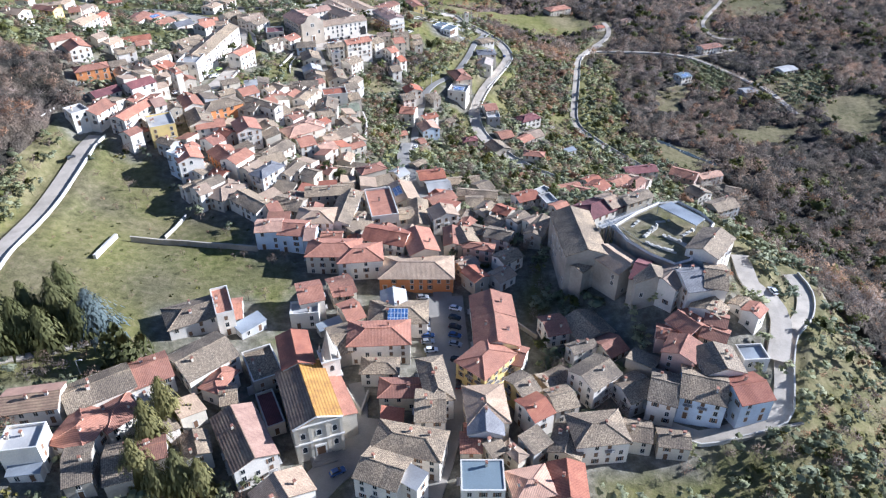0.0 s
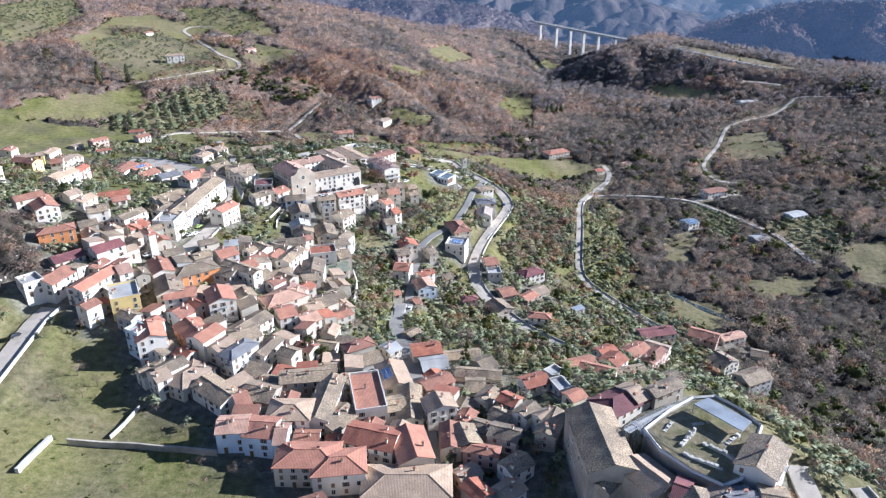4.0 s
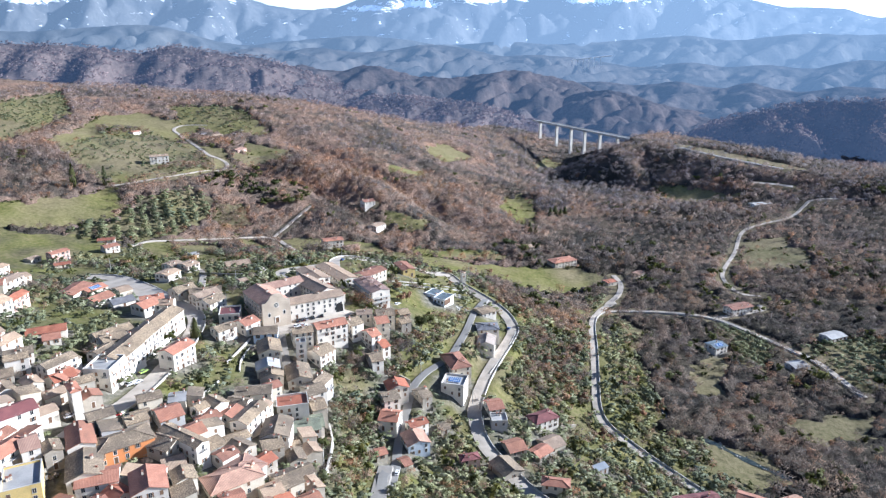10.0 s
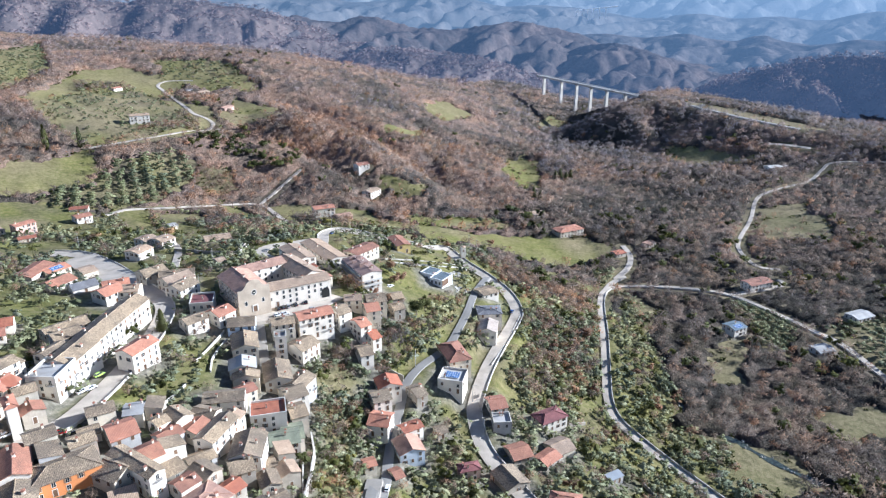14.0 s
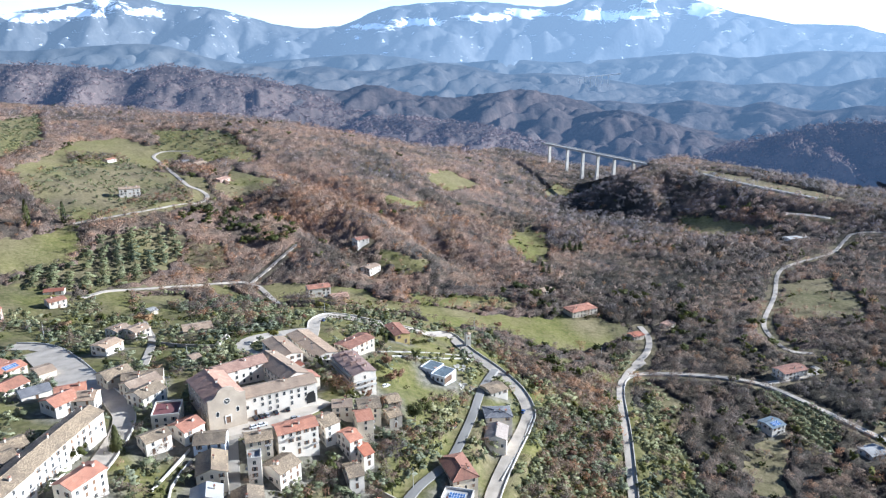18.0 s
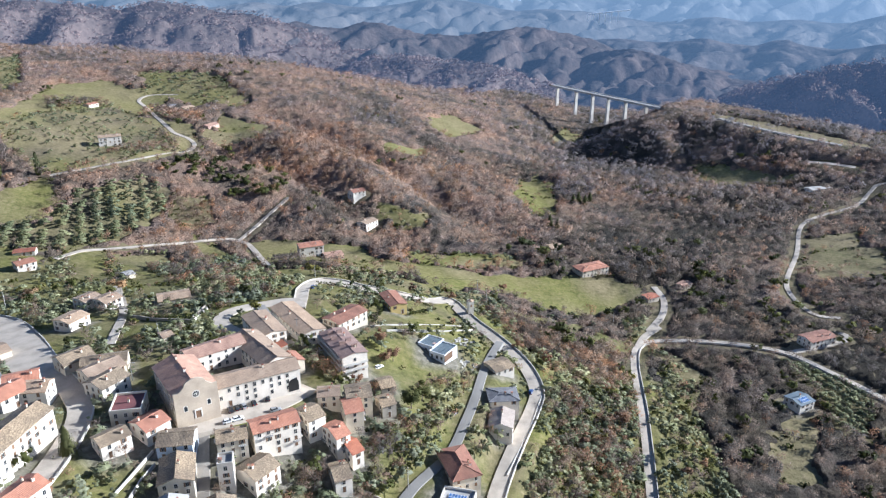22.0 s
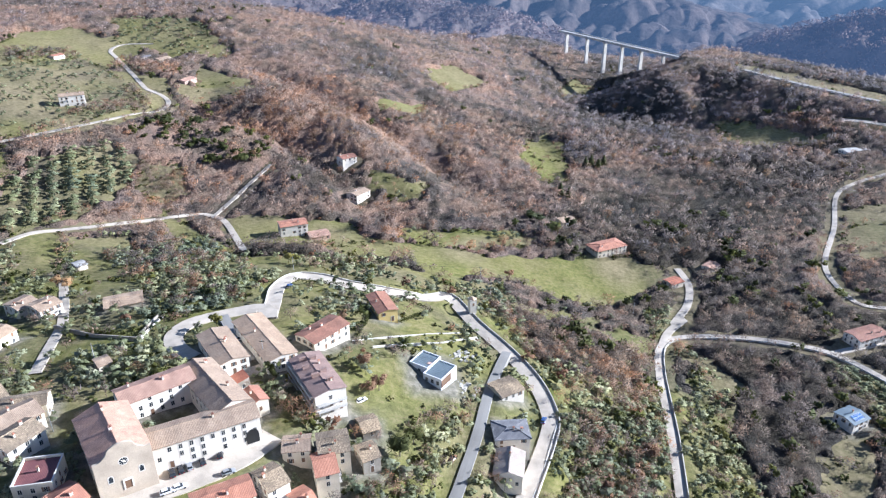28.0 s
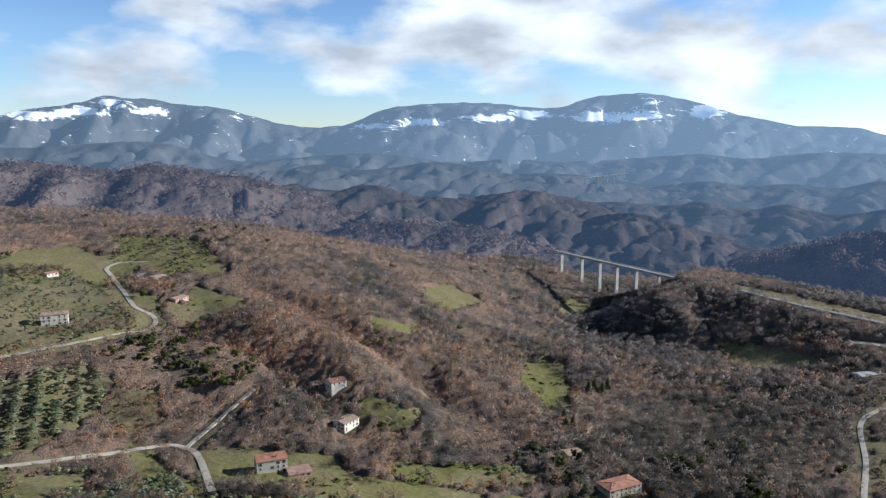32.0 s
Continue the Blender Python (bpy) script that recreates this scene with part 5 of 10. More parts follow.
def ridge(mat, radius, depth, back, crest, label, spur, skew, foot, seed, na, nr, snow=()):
    """A range of hills whose crest has the given bearings and slopes, in degrees, seen from the middle of the valley; rounded spurs with sharp gullies between them run down from it."""
    ang = np.linspace(crest[0][0], crest[-1][0], na)
    el = np.interp(ang, [c[0] for c in crest], [c[1] for c in crest])
    el = np.convolve(np.pad(el, 3, mode="edge"), np.ones(7) / 7, "valid")
    t = np.concatenate([[-back / depth, -0.4 * back / depth, -0.12 * back / depth], np.linspace(0, 1, nr) ** 1.15])
    tt, aa = np.meshgrid(t, ang, indexing="ij")
    arc = np.radians(aa) * radius
    line = radius * (1 + 0.025 * soft_noise(arc, 0 * arc, 1.3 * spur, seed))
    down = np.clip(tt, 0, 1)
    rr = line - tt * depth
    x, y = MID_X + rr * np.sin(np.radians(aa)), MID_Y + rr * np.cos(np.radians(aa))
    top = 150 + line * np.tan(np.radians(el))[None, :]
    along = arc + skew * tt * depth
    ribs = []
    for k in (1.0, 2.4, 5.3):
        w = spur / k
        ph = (along + 0.55 * w * soft_noise(x, y, 1.1 * w, seed + k) + 0.25 * w * soft_noise(x, y, 0.5 * w, seed + 3 * k)) * math.pi / w
        ribs.append(np.sqrt(np.cos(ph) ** 2 + 0.015))
    fall = 2.0 - 1.45 * ribs[0] - 0.25 * soft_noise(x, y, spur, seed + 9)
    z = foot + (top - foot) * np.maximum(1 - down, 0) ** np.clip(fall, 0.5, 2.2)
    env = np.clip(down * 5, 0, 1) * np.clip((1 - down) * 3, 0, 1)
    z = z + env * (spur * 0.11 * (ribs[1] - 0.8) + spur * 0.04 * (ribs[2] - 0.7))
    z = np.where(tt < 0, top + (top - foot) * tt * 0.6, np.minimum(z, top + 1))
    z = z + 0.006 * spur * soft_noise(x, y, 0.06 * spur, seed + 4)
    if mat in ("hill_near", "hill_mid"):
        z = z + 3.5 * canopy(x, y, 12.0, seed) + np.random.RandomState(int(seed)).normal(0, 0.25, z.shape)
    v = np.stack([x, y, z], -1).reshape(-1, 3)
    i = np.arange(v.shape[0]).reshape(aa.shape)
    f = np.stack([i[:-1, :-1], i[:-1, 1:], i[1:, 1:], i[1:, :-1]], -1).reshape(-1, 4)[:, ::-1]
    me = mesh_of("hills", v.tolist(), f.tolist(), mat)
    if mat == "hill_near":
        SLOPES.append((x, y, z))
    if snow:
        up = np.degrees(np.arctan2(z - 150, rr))
        s = sum(g * np.exp(-((aa - b0) / bw) ** 2 - ((up - e0) / ew) ** 2) for b0, e0, bw, ew, g in snow)
        at = me.attributes.new("snow", "FLOAT", "POINT")
        at.data.foreach_set("value", s.ravel().astype(np.float32))
    me.polygons.foreach_set("use_smooth", [True] * len(me.polygons))
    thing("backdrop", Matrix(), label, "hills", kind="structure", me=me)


SNOW = [(-30.5, 1.7, 2.2, 0.3, 1), (-27.3, 2.05, 2, 0.27, 1.1), (-25, 2.7, 1.2, 0.34, 0.75), (-22.6, 2.2, 1.1, 0.32, 1), (-16.5, 1.85, 0.9, 0.27, 0.5), (-6, 1.25, 2, 0.27, 0.75), (-2, 1.6, 2.4, 0.3, 0.95), (3, 1.9, 2.2, 0.27, 0.95), (6.3, 2.25, 1.6, 0.32, 1), (11.5, 2.05, 1.9, 0.41, 1.05), (15, 2.1, 2, 0.38, 0.95), (15.6, 3.15, 0.8, 0.27, 0.7), (19.6, 2.45, 1.2, 0.54, 1.05)]
# each range's material adds its own surface glow in place of haze
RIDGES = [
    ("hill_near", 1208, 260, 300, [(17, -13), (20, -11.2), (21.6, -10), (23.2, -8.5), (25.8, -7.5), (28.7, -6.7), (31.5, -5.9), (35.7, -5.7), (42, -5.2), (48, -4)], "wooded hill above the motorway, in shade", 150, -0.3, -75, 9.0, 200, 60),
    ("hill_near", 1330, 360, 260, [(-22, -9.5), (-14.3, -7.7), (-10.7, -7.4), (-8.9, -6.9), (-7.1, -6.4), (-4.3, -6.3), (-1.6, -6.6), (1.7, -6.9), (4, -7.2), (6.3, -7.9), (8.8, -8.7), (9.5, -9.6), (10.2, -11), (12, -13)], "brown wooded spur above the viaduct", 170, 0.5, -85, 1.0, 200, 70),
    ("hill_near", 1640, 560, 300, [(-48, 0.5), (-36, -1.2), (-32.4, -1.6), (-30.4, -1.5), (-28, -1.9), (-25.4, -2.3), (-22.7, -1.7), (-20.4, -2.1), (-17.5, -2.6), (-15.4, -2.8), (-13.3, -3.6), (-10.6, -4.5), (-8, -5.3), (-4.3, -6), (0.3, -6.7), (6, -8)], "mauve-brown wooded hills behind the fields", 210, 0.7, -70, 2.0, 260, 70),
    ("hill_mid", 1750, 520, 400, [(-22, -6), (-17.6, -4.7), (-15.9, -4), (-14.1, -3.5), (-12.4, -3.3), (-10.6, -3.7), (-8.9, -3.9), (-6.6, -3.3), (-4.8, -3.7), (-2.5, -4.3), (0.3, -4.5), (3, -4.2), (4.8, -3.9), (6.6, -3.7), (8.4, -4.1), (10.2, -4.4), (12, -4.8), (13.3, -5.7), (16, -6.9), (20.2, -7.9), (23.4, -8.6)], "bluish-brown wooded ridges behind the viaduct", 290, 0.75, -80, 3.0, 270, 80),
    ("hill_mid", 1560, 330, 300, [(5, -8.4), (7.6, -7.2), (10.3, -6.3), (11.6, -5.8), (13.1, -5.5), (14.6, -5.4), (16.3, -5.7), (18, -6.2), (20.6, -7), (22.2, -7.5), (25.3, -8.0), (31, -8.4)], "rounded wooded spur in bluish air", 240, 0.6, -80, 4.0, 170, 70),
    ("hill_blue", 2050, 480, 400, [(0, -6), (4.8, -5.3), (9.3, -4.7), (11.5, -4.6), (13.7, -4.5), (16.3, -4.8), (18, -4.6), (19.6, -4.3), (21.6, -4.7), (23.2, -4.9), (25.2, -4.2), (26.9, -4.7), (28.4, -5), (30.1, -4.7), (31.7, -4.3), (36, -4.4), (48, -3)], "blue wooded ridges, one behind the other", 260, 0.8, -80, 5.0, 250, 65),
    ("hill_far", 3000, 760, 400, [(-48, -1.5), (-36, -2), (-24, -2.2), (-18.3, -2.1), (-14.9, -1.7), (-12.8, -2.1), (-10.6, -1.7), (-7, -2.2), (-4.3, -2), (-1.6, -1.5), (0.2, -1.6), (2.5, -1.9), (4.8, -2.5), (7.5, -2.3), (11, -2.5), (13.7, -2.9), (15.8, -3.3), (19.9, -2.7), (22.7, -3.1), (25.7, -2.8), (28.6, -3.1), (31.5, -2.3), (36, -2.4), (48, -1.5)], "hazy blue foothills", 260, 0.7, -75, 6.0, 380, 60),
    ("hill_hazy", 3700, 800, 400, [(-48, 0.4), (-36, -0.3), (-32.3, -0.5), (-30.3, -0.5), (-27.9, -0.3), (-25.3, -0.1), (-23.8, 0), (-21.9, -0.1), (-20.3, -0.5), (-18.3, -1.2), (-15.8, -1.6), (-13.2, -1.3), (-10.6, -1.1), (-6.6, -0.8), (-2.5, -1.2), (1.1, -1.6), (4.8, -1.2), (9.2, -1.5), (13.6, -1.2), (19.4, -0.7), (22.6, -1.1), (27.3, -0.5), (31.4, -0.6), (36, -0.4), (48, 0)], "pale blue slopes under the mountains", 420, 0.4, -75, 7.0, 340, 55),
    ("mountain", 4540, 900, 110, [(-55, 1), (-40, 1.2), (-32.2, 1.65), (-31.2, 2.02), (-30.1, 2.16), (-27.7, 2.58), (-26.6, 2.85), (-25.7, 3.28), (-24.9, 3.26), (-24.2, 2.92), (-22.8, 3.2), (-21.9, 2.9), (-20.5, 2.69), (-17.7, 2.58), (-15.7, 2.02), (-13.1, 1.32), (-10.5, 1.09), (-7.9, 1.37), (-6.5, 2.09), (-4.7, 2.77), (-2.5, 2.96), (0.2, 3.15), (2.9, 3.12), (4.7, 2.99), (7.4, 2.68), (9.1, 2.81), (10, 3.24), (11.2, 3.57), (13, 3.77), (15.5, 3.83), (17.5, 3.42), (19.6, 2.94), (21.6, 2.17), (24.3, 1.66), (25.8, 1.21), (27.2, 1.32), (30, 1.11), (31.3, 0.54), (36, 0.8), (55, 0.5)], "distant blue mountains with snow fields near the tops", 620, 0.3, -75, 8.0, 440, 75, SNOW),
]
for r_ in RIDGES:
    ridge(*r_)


# ---- houses ----
def relief(name, mats, xs, zs, cells, back=-0.02):
    """One joined panel on a wall: a grid of cells, each (depth, material) or None for a gap."""
    key, v, f, ix = {}, [], [], []

    def vid(a, b, c):
        k = (round(a, 4), round(b, 4), round(c, 4))
        if k not in key:
            key[k] = len(v)
            v.append(k)
        return key[k]

    nr, nc = len(zs) - 1, len(xs) - 1
    for r in range(nr):
        for c in range(nc):
            if cells[r][c] is None:
                continue
            d, m = cells[r][c]
            x0, x1, z0, z1 = xs[c], xs[c + 1], zs[r], zs[r + 1]
            f.append((vid(x0, d, z0), vid(x0, d, z1), vid(x1, d, z1), vid(x1, d, z0)))
            ix.append(m)
            for (rr, cc), (a, b) in (((r - 1, c), ((x0, z0), (x1, z0))), ((r + 1, c), ((x1, z1), (x0, z1))), ((r, c - 1), ((x0, z1), (x0, z0))), ((r, c + 1), ((x1, z0), (x1, z1)))):
                o = cells[rr][cc] if 0 <= rr < nr and 0 <= cc < nc else None
                e = o[0] if o else back
                if e < d:
                    f.append((vid(a[0], d, a[1]), vid(b[0], d, b[1]), vid(b[0], e, b[1]), vid(a[0], e, a[1])))
                    ix.append(m)
    return mesh_of(name, v, f, mats, ix)


_f, _g, _s, _l = (0.06, 0), (0.015, 1), (0.05, 2), (0.10, 0)
WM = ["parapet", "glass", "shutter"]
WIN = {
    "plain": relief("window", WM, [-0.62, -0.48, -0.03, 0.03, 0.48, 0.62], [-0.85, -0.72, 0.8, 0.92], [[_l] * 5, [_f, _g, _f, _g, _f], [_f] * 5]),
    "shut": relief("window", WM, [-0.56, -0.5, -0.015, 0.015, 0.5, 0.56], [-0.85, -0.74, 0.8, 0.88], [[_l] * 5, [_f, _s, (0.03, 2), _s, _f], [_f] * 5]),
    "open": relief("window", WM, [-0.98, -0.5, -0.46, -0.03, 0.03, 0.46, 0.5, 0.98], [-0.85, -0.74, 0.8, 0.86], [[None] + [_l] * 5 + [None], [_s, _f, _g, _f, _g, _f, _s], [None] + [_f] * 5 + [None]]),
    "arch": relief("window", WM, [-0.75, -0.55, -0.3, 0.3, 0.55, 0.75], [-1.1, -0.95, 0.7, 1.0, 1.2], [[_l] * 5, [_f, _g, _g, _g, _f], [_f, _f, _g, _f, _f], [None, _f, _f, _f, None]]),
}
DOOR = relief("door", ["parapet", "timber"], [-0.75, -0.55, -0.02, 0.02, 0.55, 0.75], [0, 2.3, 2.5], [[_f, (0.03, 1), (0.015, 1), (0.03, 1), _f], [_f] * 5])
SLAB = boxes("balcony", ["concrete"], (-1.2, 1.2, 0, 0.95, -0.12, 0))
_i = (0.94, 0)
RAILING = relief("railing", ["iron"], sorted([-1.2 + k * 0.2 for k in range(13)] + [-1.17 + k * 0.2 for k in range(13)]), [0, 0.92, 0.97], [[_i if k % 2 == 0 else None for k in range(25)], [_i] * 25], 0.91)
CHIMNEY = [boxes("chimney", ["cream", "brown_tile"], (-0.3, 0.3, -0.25, 0.25, -1.2, 1.1), (-0.42, 0.42, -0.36, 0.36, 1.1, 1.2, 1), (-0.25, 0.25, -0.2, 0.2, 1.2, 1.45, 1), (-0.36, 0.36, -0.3, 0.3, 1.45, 1.53, 1)),
           boxes("chimney", ["white", "new_tile"], (-0.4, 0.4, -0.25, 0.25, -1.2, 0.9), (-0.5, 0.5, -0.36, 0.36, 0.9, 1.0, 1), (-0.45, -0.3, -0.2, 0.2, 1.0, 1.25), (0.3, 0.45, -0.2, 0.2, 1.0, 1.25), (-0.52, 0.52, -0.36, 0.36, 1.25, 1.33, 1))]
PANEL = boxes("solar_panel", ["panel", "white_paint"], (-0.42, 0.42, -0.74, -0.02, 0.0, 0.04), (-0.42, 0.42, 0.02, 0.74, 0.0, 0.04), (-0.51, 0.51, -0.84, 0.84, -0.03, 0.01, 1))

WALL_WORDS = {"tan": "tan stuccoed", "white": "whitewashed", "cream": "cream plastered", "yellow": "yellow plastered", "orange": "orange painted", "grey": "grey rendered", "stone": "bare stone", "pink": "faded pink plastered", "pale_blue": "blue-shaded white", "beige": "beige stucco"}
ROOF_WORDS = {"new_tile": "orange terracotta tile roof", "red_tile": "red tile roof", "pink_tile": "pinkish tile roof", "tan_tile": "tan sun-bleached tile roof", "old_tile": "old lichen-grey pantile roof", "brown_tile": "brown tile roof", "maroon_tile": "maroon tile roof", "mauve_tile": "faded mauve tile roof", "slate": "dark grey roof", "ash_tile": "ash-brown tile roof", "sheet": "corrugated metal roof", "concrete": "flat concrete roof", "gold": "golden-yellow ribbed roof", "ribbed": "brown ribbed roof", "blue_grey": "blue-grey roof", "moss": "mossy green-grey roof"}


# second tile on one slope: streaks, plus sun-and-shade contrast put into colour
ROOF_SIDE = {"gold": 0, "ribbed": 1}


def gable_roof(w, L, W, H, rise, roof, over=0.45, thick=0.2):
    s = rise / (W / 2)
    e, hl = W / 2 + over, L / 2 + 0.3
    ze = H - over * s
    prof = [(-e, ze), (0, H + rise), (e, ze), (e, ze - thick), (0, H + rise - thick), (-e, ze - thick)]
    nx = max(2, int(L / 2.2))
    v, f = [], []
    for i in range(nx + 1):
        x = -hl + 2 * hl * i / nx
        sag = 0.10 * math.sin(i * 2.1 + L) if 0 < i < nx else 0
        v += [(x, y, z + (sag if k in (1, 4) else sag * 0.4)) for k, (y, z) in enumerate(prof)]
    for i in range(nx):
        a = i * 6
        f += [(a + k, a + 6 + k, a + 6 + (k + 1) % 6, a + (k + 1) % 6) for k in range(6)]
    f += [tuple(range(6)), tuple(range(nx * 6 + 5, nx * 6 - 1, -1))]
    two = {"gold": "ribbed", "ribbed": "pink_tile"}.get(roof)
    me = mesh_of("roof", v, f, [roof, two] if two else roof)
    if two:
        me.polygons.foreach_set("material_index", [int(k < nx * 6 and k % 6 == ROOF_SIDE[roof]) for k in range(len(f))])
    ob = part("roof", me, w)
    cv, cf = [], []
    for i in range(nx + 1):
        xx, zz = -hl + 2 * hl * i / nx, H + rise + (0.10 * math.sin(i * 2.1 + L) if 0 < i < nx else 0)
        cv += [(xx, -0.2, zz - 0.12), (xx, -0.1, zz + 0.08), (xx, 0.1, zz + 0.08), (xx, 0.2, zz - 0.12)]
    for i in range(nx):
        cf += [(i * 4 + k, i * 4 + 4 + k, i * 4 + 5 + k, i * 4 + 1 + k) for k in range(3)]
    part("ridge_cap", mesh_of("ridge_cap", cv, cf, roof), ob)
    return ob


def house(x, y, rot, L, W, H, kind, wall, roof, extra="", name="house"):
    rnd = random.Random(int(x * 31 + y * 17 + L * 7))
    z = ground(x, y)
    slope = 0.2 if y > 468 and extra != "convent" else 0.36
    rise = {"gable": W / 2 * slope, "hip": W / 2 * slope * 0.94, "flat": 0.0, "shed": W * 0.2}[kind]
    label = f"{WALL_WORDS[wall]} {int((H + 0.2) // 2.5) or 1}-storey {name.replace('_', ' ')} with {ROOF_WORDS[roof]}"
    root = thing(name, pose(x, y, z, 0, 0, rot), label, "house" if "house" in name else "building", {"house": "town houses", "row_house": "row houses"}.get(name, ""))
    hl, hw, lo = L / 2, W / 2, -5.0
    if kind == "gable":
        v = [(-hl, -hw, lo), (hl, -hw, lo), (hl, hw, lo), (-hl, hw, lo), (-hl, -hw, H), (hl, -hw, H), (hl, hw, H), (-hl, hw, H), (-hl, 0, H + rise - 0.1), (hl, 0, H + rise - 0.1)]
        f = [(0, 1, 5, 4), (1, 2, 6, 9, 5), (2, 3, 7, 6), (3, 0, 4, 8, 7)]
        part("wall", mesh_of("wall", v, f, wall), root)
        rf = gable_roof(root, L, W, H, rise, roof)
    elif kind == "hip":
        part("wall", mesh_of("wall", box_v(-hl, hl, -hw, hw, lo, H), BOX_F, wall), root)
        o = 0.5
        r = max(0.2, hl - hw)
        v = [(-hl - o, -hw - o, H - 0.1), (hl + o, -hw - o, H - 0.1), (hl + o, hw + o, H - 0.1), (-hl - o, hw + o, H - 0.1), (-r, 0, H + rise), (r, 0, H + rise)]
        v += [(a, b, c - 0.2) for a, b, c in v[:4]]
        f = [(0, 1, 5, 4), (1, 2, 5), (2, 3, 4, 5), (3, 0, 4), (6, 7, 1, 0), (7, 8, 2, 1), (8, 9, 3, 2), (9, 6, 0, 3), (9, 8, 7, 6)]
        rf = part("roof", mesh_of("roof", v, f, roof), root)
        caps = [((-r, 0, H + rise), (r, 0, H + rise))] + [((sx * r, 0, H + rise), (sx * (hl + o), sy * (hw + o), H - 0.05)) for sx in (-1, 1) for sy in (-1, 1)]
        for a, b in caps:
            part("ridge_cap", rod("ridge_cap", roof, a, b, 0.15, 0.15, 5), rf)
    elif kind == "shed":
        v = [(-hl, -hw, lo), (hl, -hw, lo), (hl, hw, lo), (-hl, hw, lo), (-hl, -hw, H), (hl, -hw, H), (hl, hw, H + rise), (-hl, hw, H + rise)]
        part("wall", mesh_of("wall", v, BOX_F, wall), root)
        o = 0.4
        v = [(-hl - 0.2, -hw - o, H - 0.02), (hl + 0.2, -hw - o, H - 0.02), (hl + 0.2, hw + 0.1, H + rise + 0.06), (-hl - 0.2, hw + 0.1, H + rise + 0.06)]
        v = [(a, b, c) for a, b, c in v] + [(a, b, c + 0.16) for a, b, c in v]
        rf = part("roof", mesh_of("roof", v, BOX_F, roof), root)
    else:
        up = H + (0.2 if roof == "blue_grey" else 0.8)
        part("wall", boxes("wall", [wall], (-hl, hl, -hw, hw, lo, H), (-hl, hl, -hw, -hw + 0.25, H, up), (-hl, hl, hw - 0.25, hw, H, up), (-hl, -hl + 0.25, -hw + 0.25, hw - 0.25, H, up), (hl - 0.25, hl, -hw + 0.25, hw - 0.25, H, up)), root)
        rf = part("roof", boxes("roof", [roof], (-hl + 0.25, hl - 0.25, -hw + 0.25, hw - 0.25, H - 0.1, H + 0.06)), root)
        part("coping", boxes("coping", ["parapet"], (-hl - 0.06, hl + 0.06, -hw - 0.06, -hw + 0.31, up, up + 0.08), (-hl - 0.06, hl + 0.06, hw - 0.31, hw + 0.06, up, up + 0.08), (-hl - 0.06, -hl + 0.31, -hw + 0.31, hw - 0.31, up, up + 0.08), (hl - 0.31, hl + 0.06, -hw + 0.31, hw - 0.31, up, up + 0.08)), root)
    # chimneys
    if extra not in ("church", "castle") and H > 3.5 and kind != "shed":
        for k in range(rnd.choice((1, 1, 2, 2))):
            cx, cy = rnd.uniform(-0.38, 0.38) * L, rnd.uniform(-0.3, 0.3) * W
            zc = H + (rise * (1 - abs(cy) / hw) if kind == "gable" else rise * 0.5 if kind == "hip" else 0.3)
            part("chimney", CHIMNEY[k % 2], root, m=pose(cx, cy, zc, 0, 0, rnd.choice((0, 90))))
    if extra == "solar":
        cols, rows = min(6, max(2, int(L * 0.7 / 1.05))), 2 if kind == "gable" else max(2, int(W * 0.6 / 1.7))
        tilt = math.degrees(math.atan2(rise, hw)) if kind != "flat" else 0
        down = -1 if math.cos(radians(rot)) > 0 else 1
        for i in range(cols):
            for j in range(rows):
                if kind == "flat":
                    m = pose(-cols * 0.525 + i * 1.05 + 0.5, -rows * 0.85 + j * 1.7 + 0.8, H + 0.45, 0, 0, 0)
                else:
                    d = 0.9 + (j + 0.5) * 1.7
                    yy = down * d * math.cos(radians(tilt))
                    m = pose(-cols * 0.525 + i * 1.05 + 0.5, yy, H + rise - d * math.sin(radians(tilt)) + 0.2 + (0.25 if kind == "hip" else 0), -down * tilt, 0, 0)
                part("solar_panel", PANEL, rf, "blue solar panel" if i + j == 0 else "", m)
    # openings, on the sides that stand free
    c, s = math.cos(radians(rot)), math.sin(radians(rot))
    sides = [(0, -hw, L, 180), (hl, 0, W, -90), (0, hw, L, 0), (-hl, 0, W, 90)]
    step = 3.6 if extra == "castle" else 3.0
    door_done = False
    for sx, sy, span, turn in sides:
        nx_, ny_ = -math.sin(radians(turn)), math.cos(radians(turn))
        wx, wy = nx_ * c - ny_ * s, nx_ * s + ny_ * c
        if wy > 0.55 and y < 560:
            continue
        n = int((span - 0.6) / step)
        if n < 1 or (extra == "church"):
            continue
        for fl in range(max(1, int((H + 0.2) / 2.5))):
            zc = 1.45 + fl * 2.5
            if zc + 1.0 > H:
                continue
            for i in range(n):
                u = (i - (n - 1) / 2) * (span - 0.6) / n
                lx, ly = sx + (u if sy else 0), sy + (u if sx else 0)
                gx, gy = x + (lx + nx_ * 0.8) * c - (ly + ny_ * 0.8) * s, y + (lx + nx_ * 0.8) * s + (ly + ny_ * 0.8) * c
                hit = False
                for ax, ay, ar, al, aw in HOUSES:
                    if abs(ax - gx) + abs(ay - gy) < 30 and (abs(ax - x) + abs(ay - y)) > 0.5:
                        ca, sa = math.cos(radians(ar)), math.sin(radians(ar))
                        if abs((gx - ax) * ca + (gy - ay) * sa) < al / 2 + 0.3 and abs(-(gx - ax) * sa + (gy - ay) * ca) < aw / 2 + 0.3:
                            hit = True
                            break
                if hit or rnd.random() < (0.5 if extra == "castle" else 0.16):
                    continue
                if z + zc - 0.9 < ground(gx, gy):
                    continue
                if fl == 0 and not door_done and extra != "castle" and rnd.random() < 0.5:
                    door_done = True
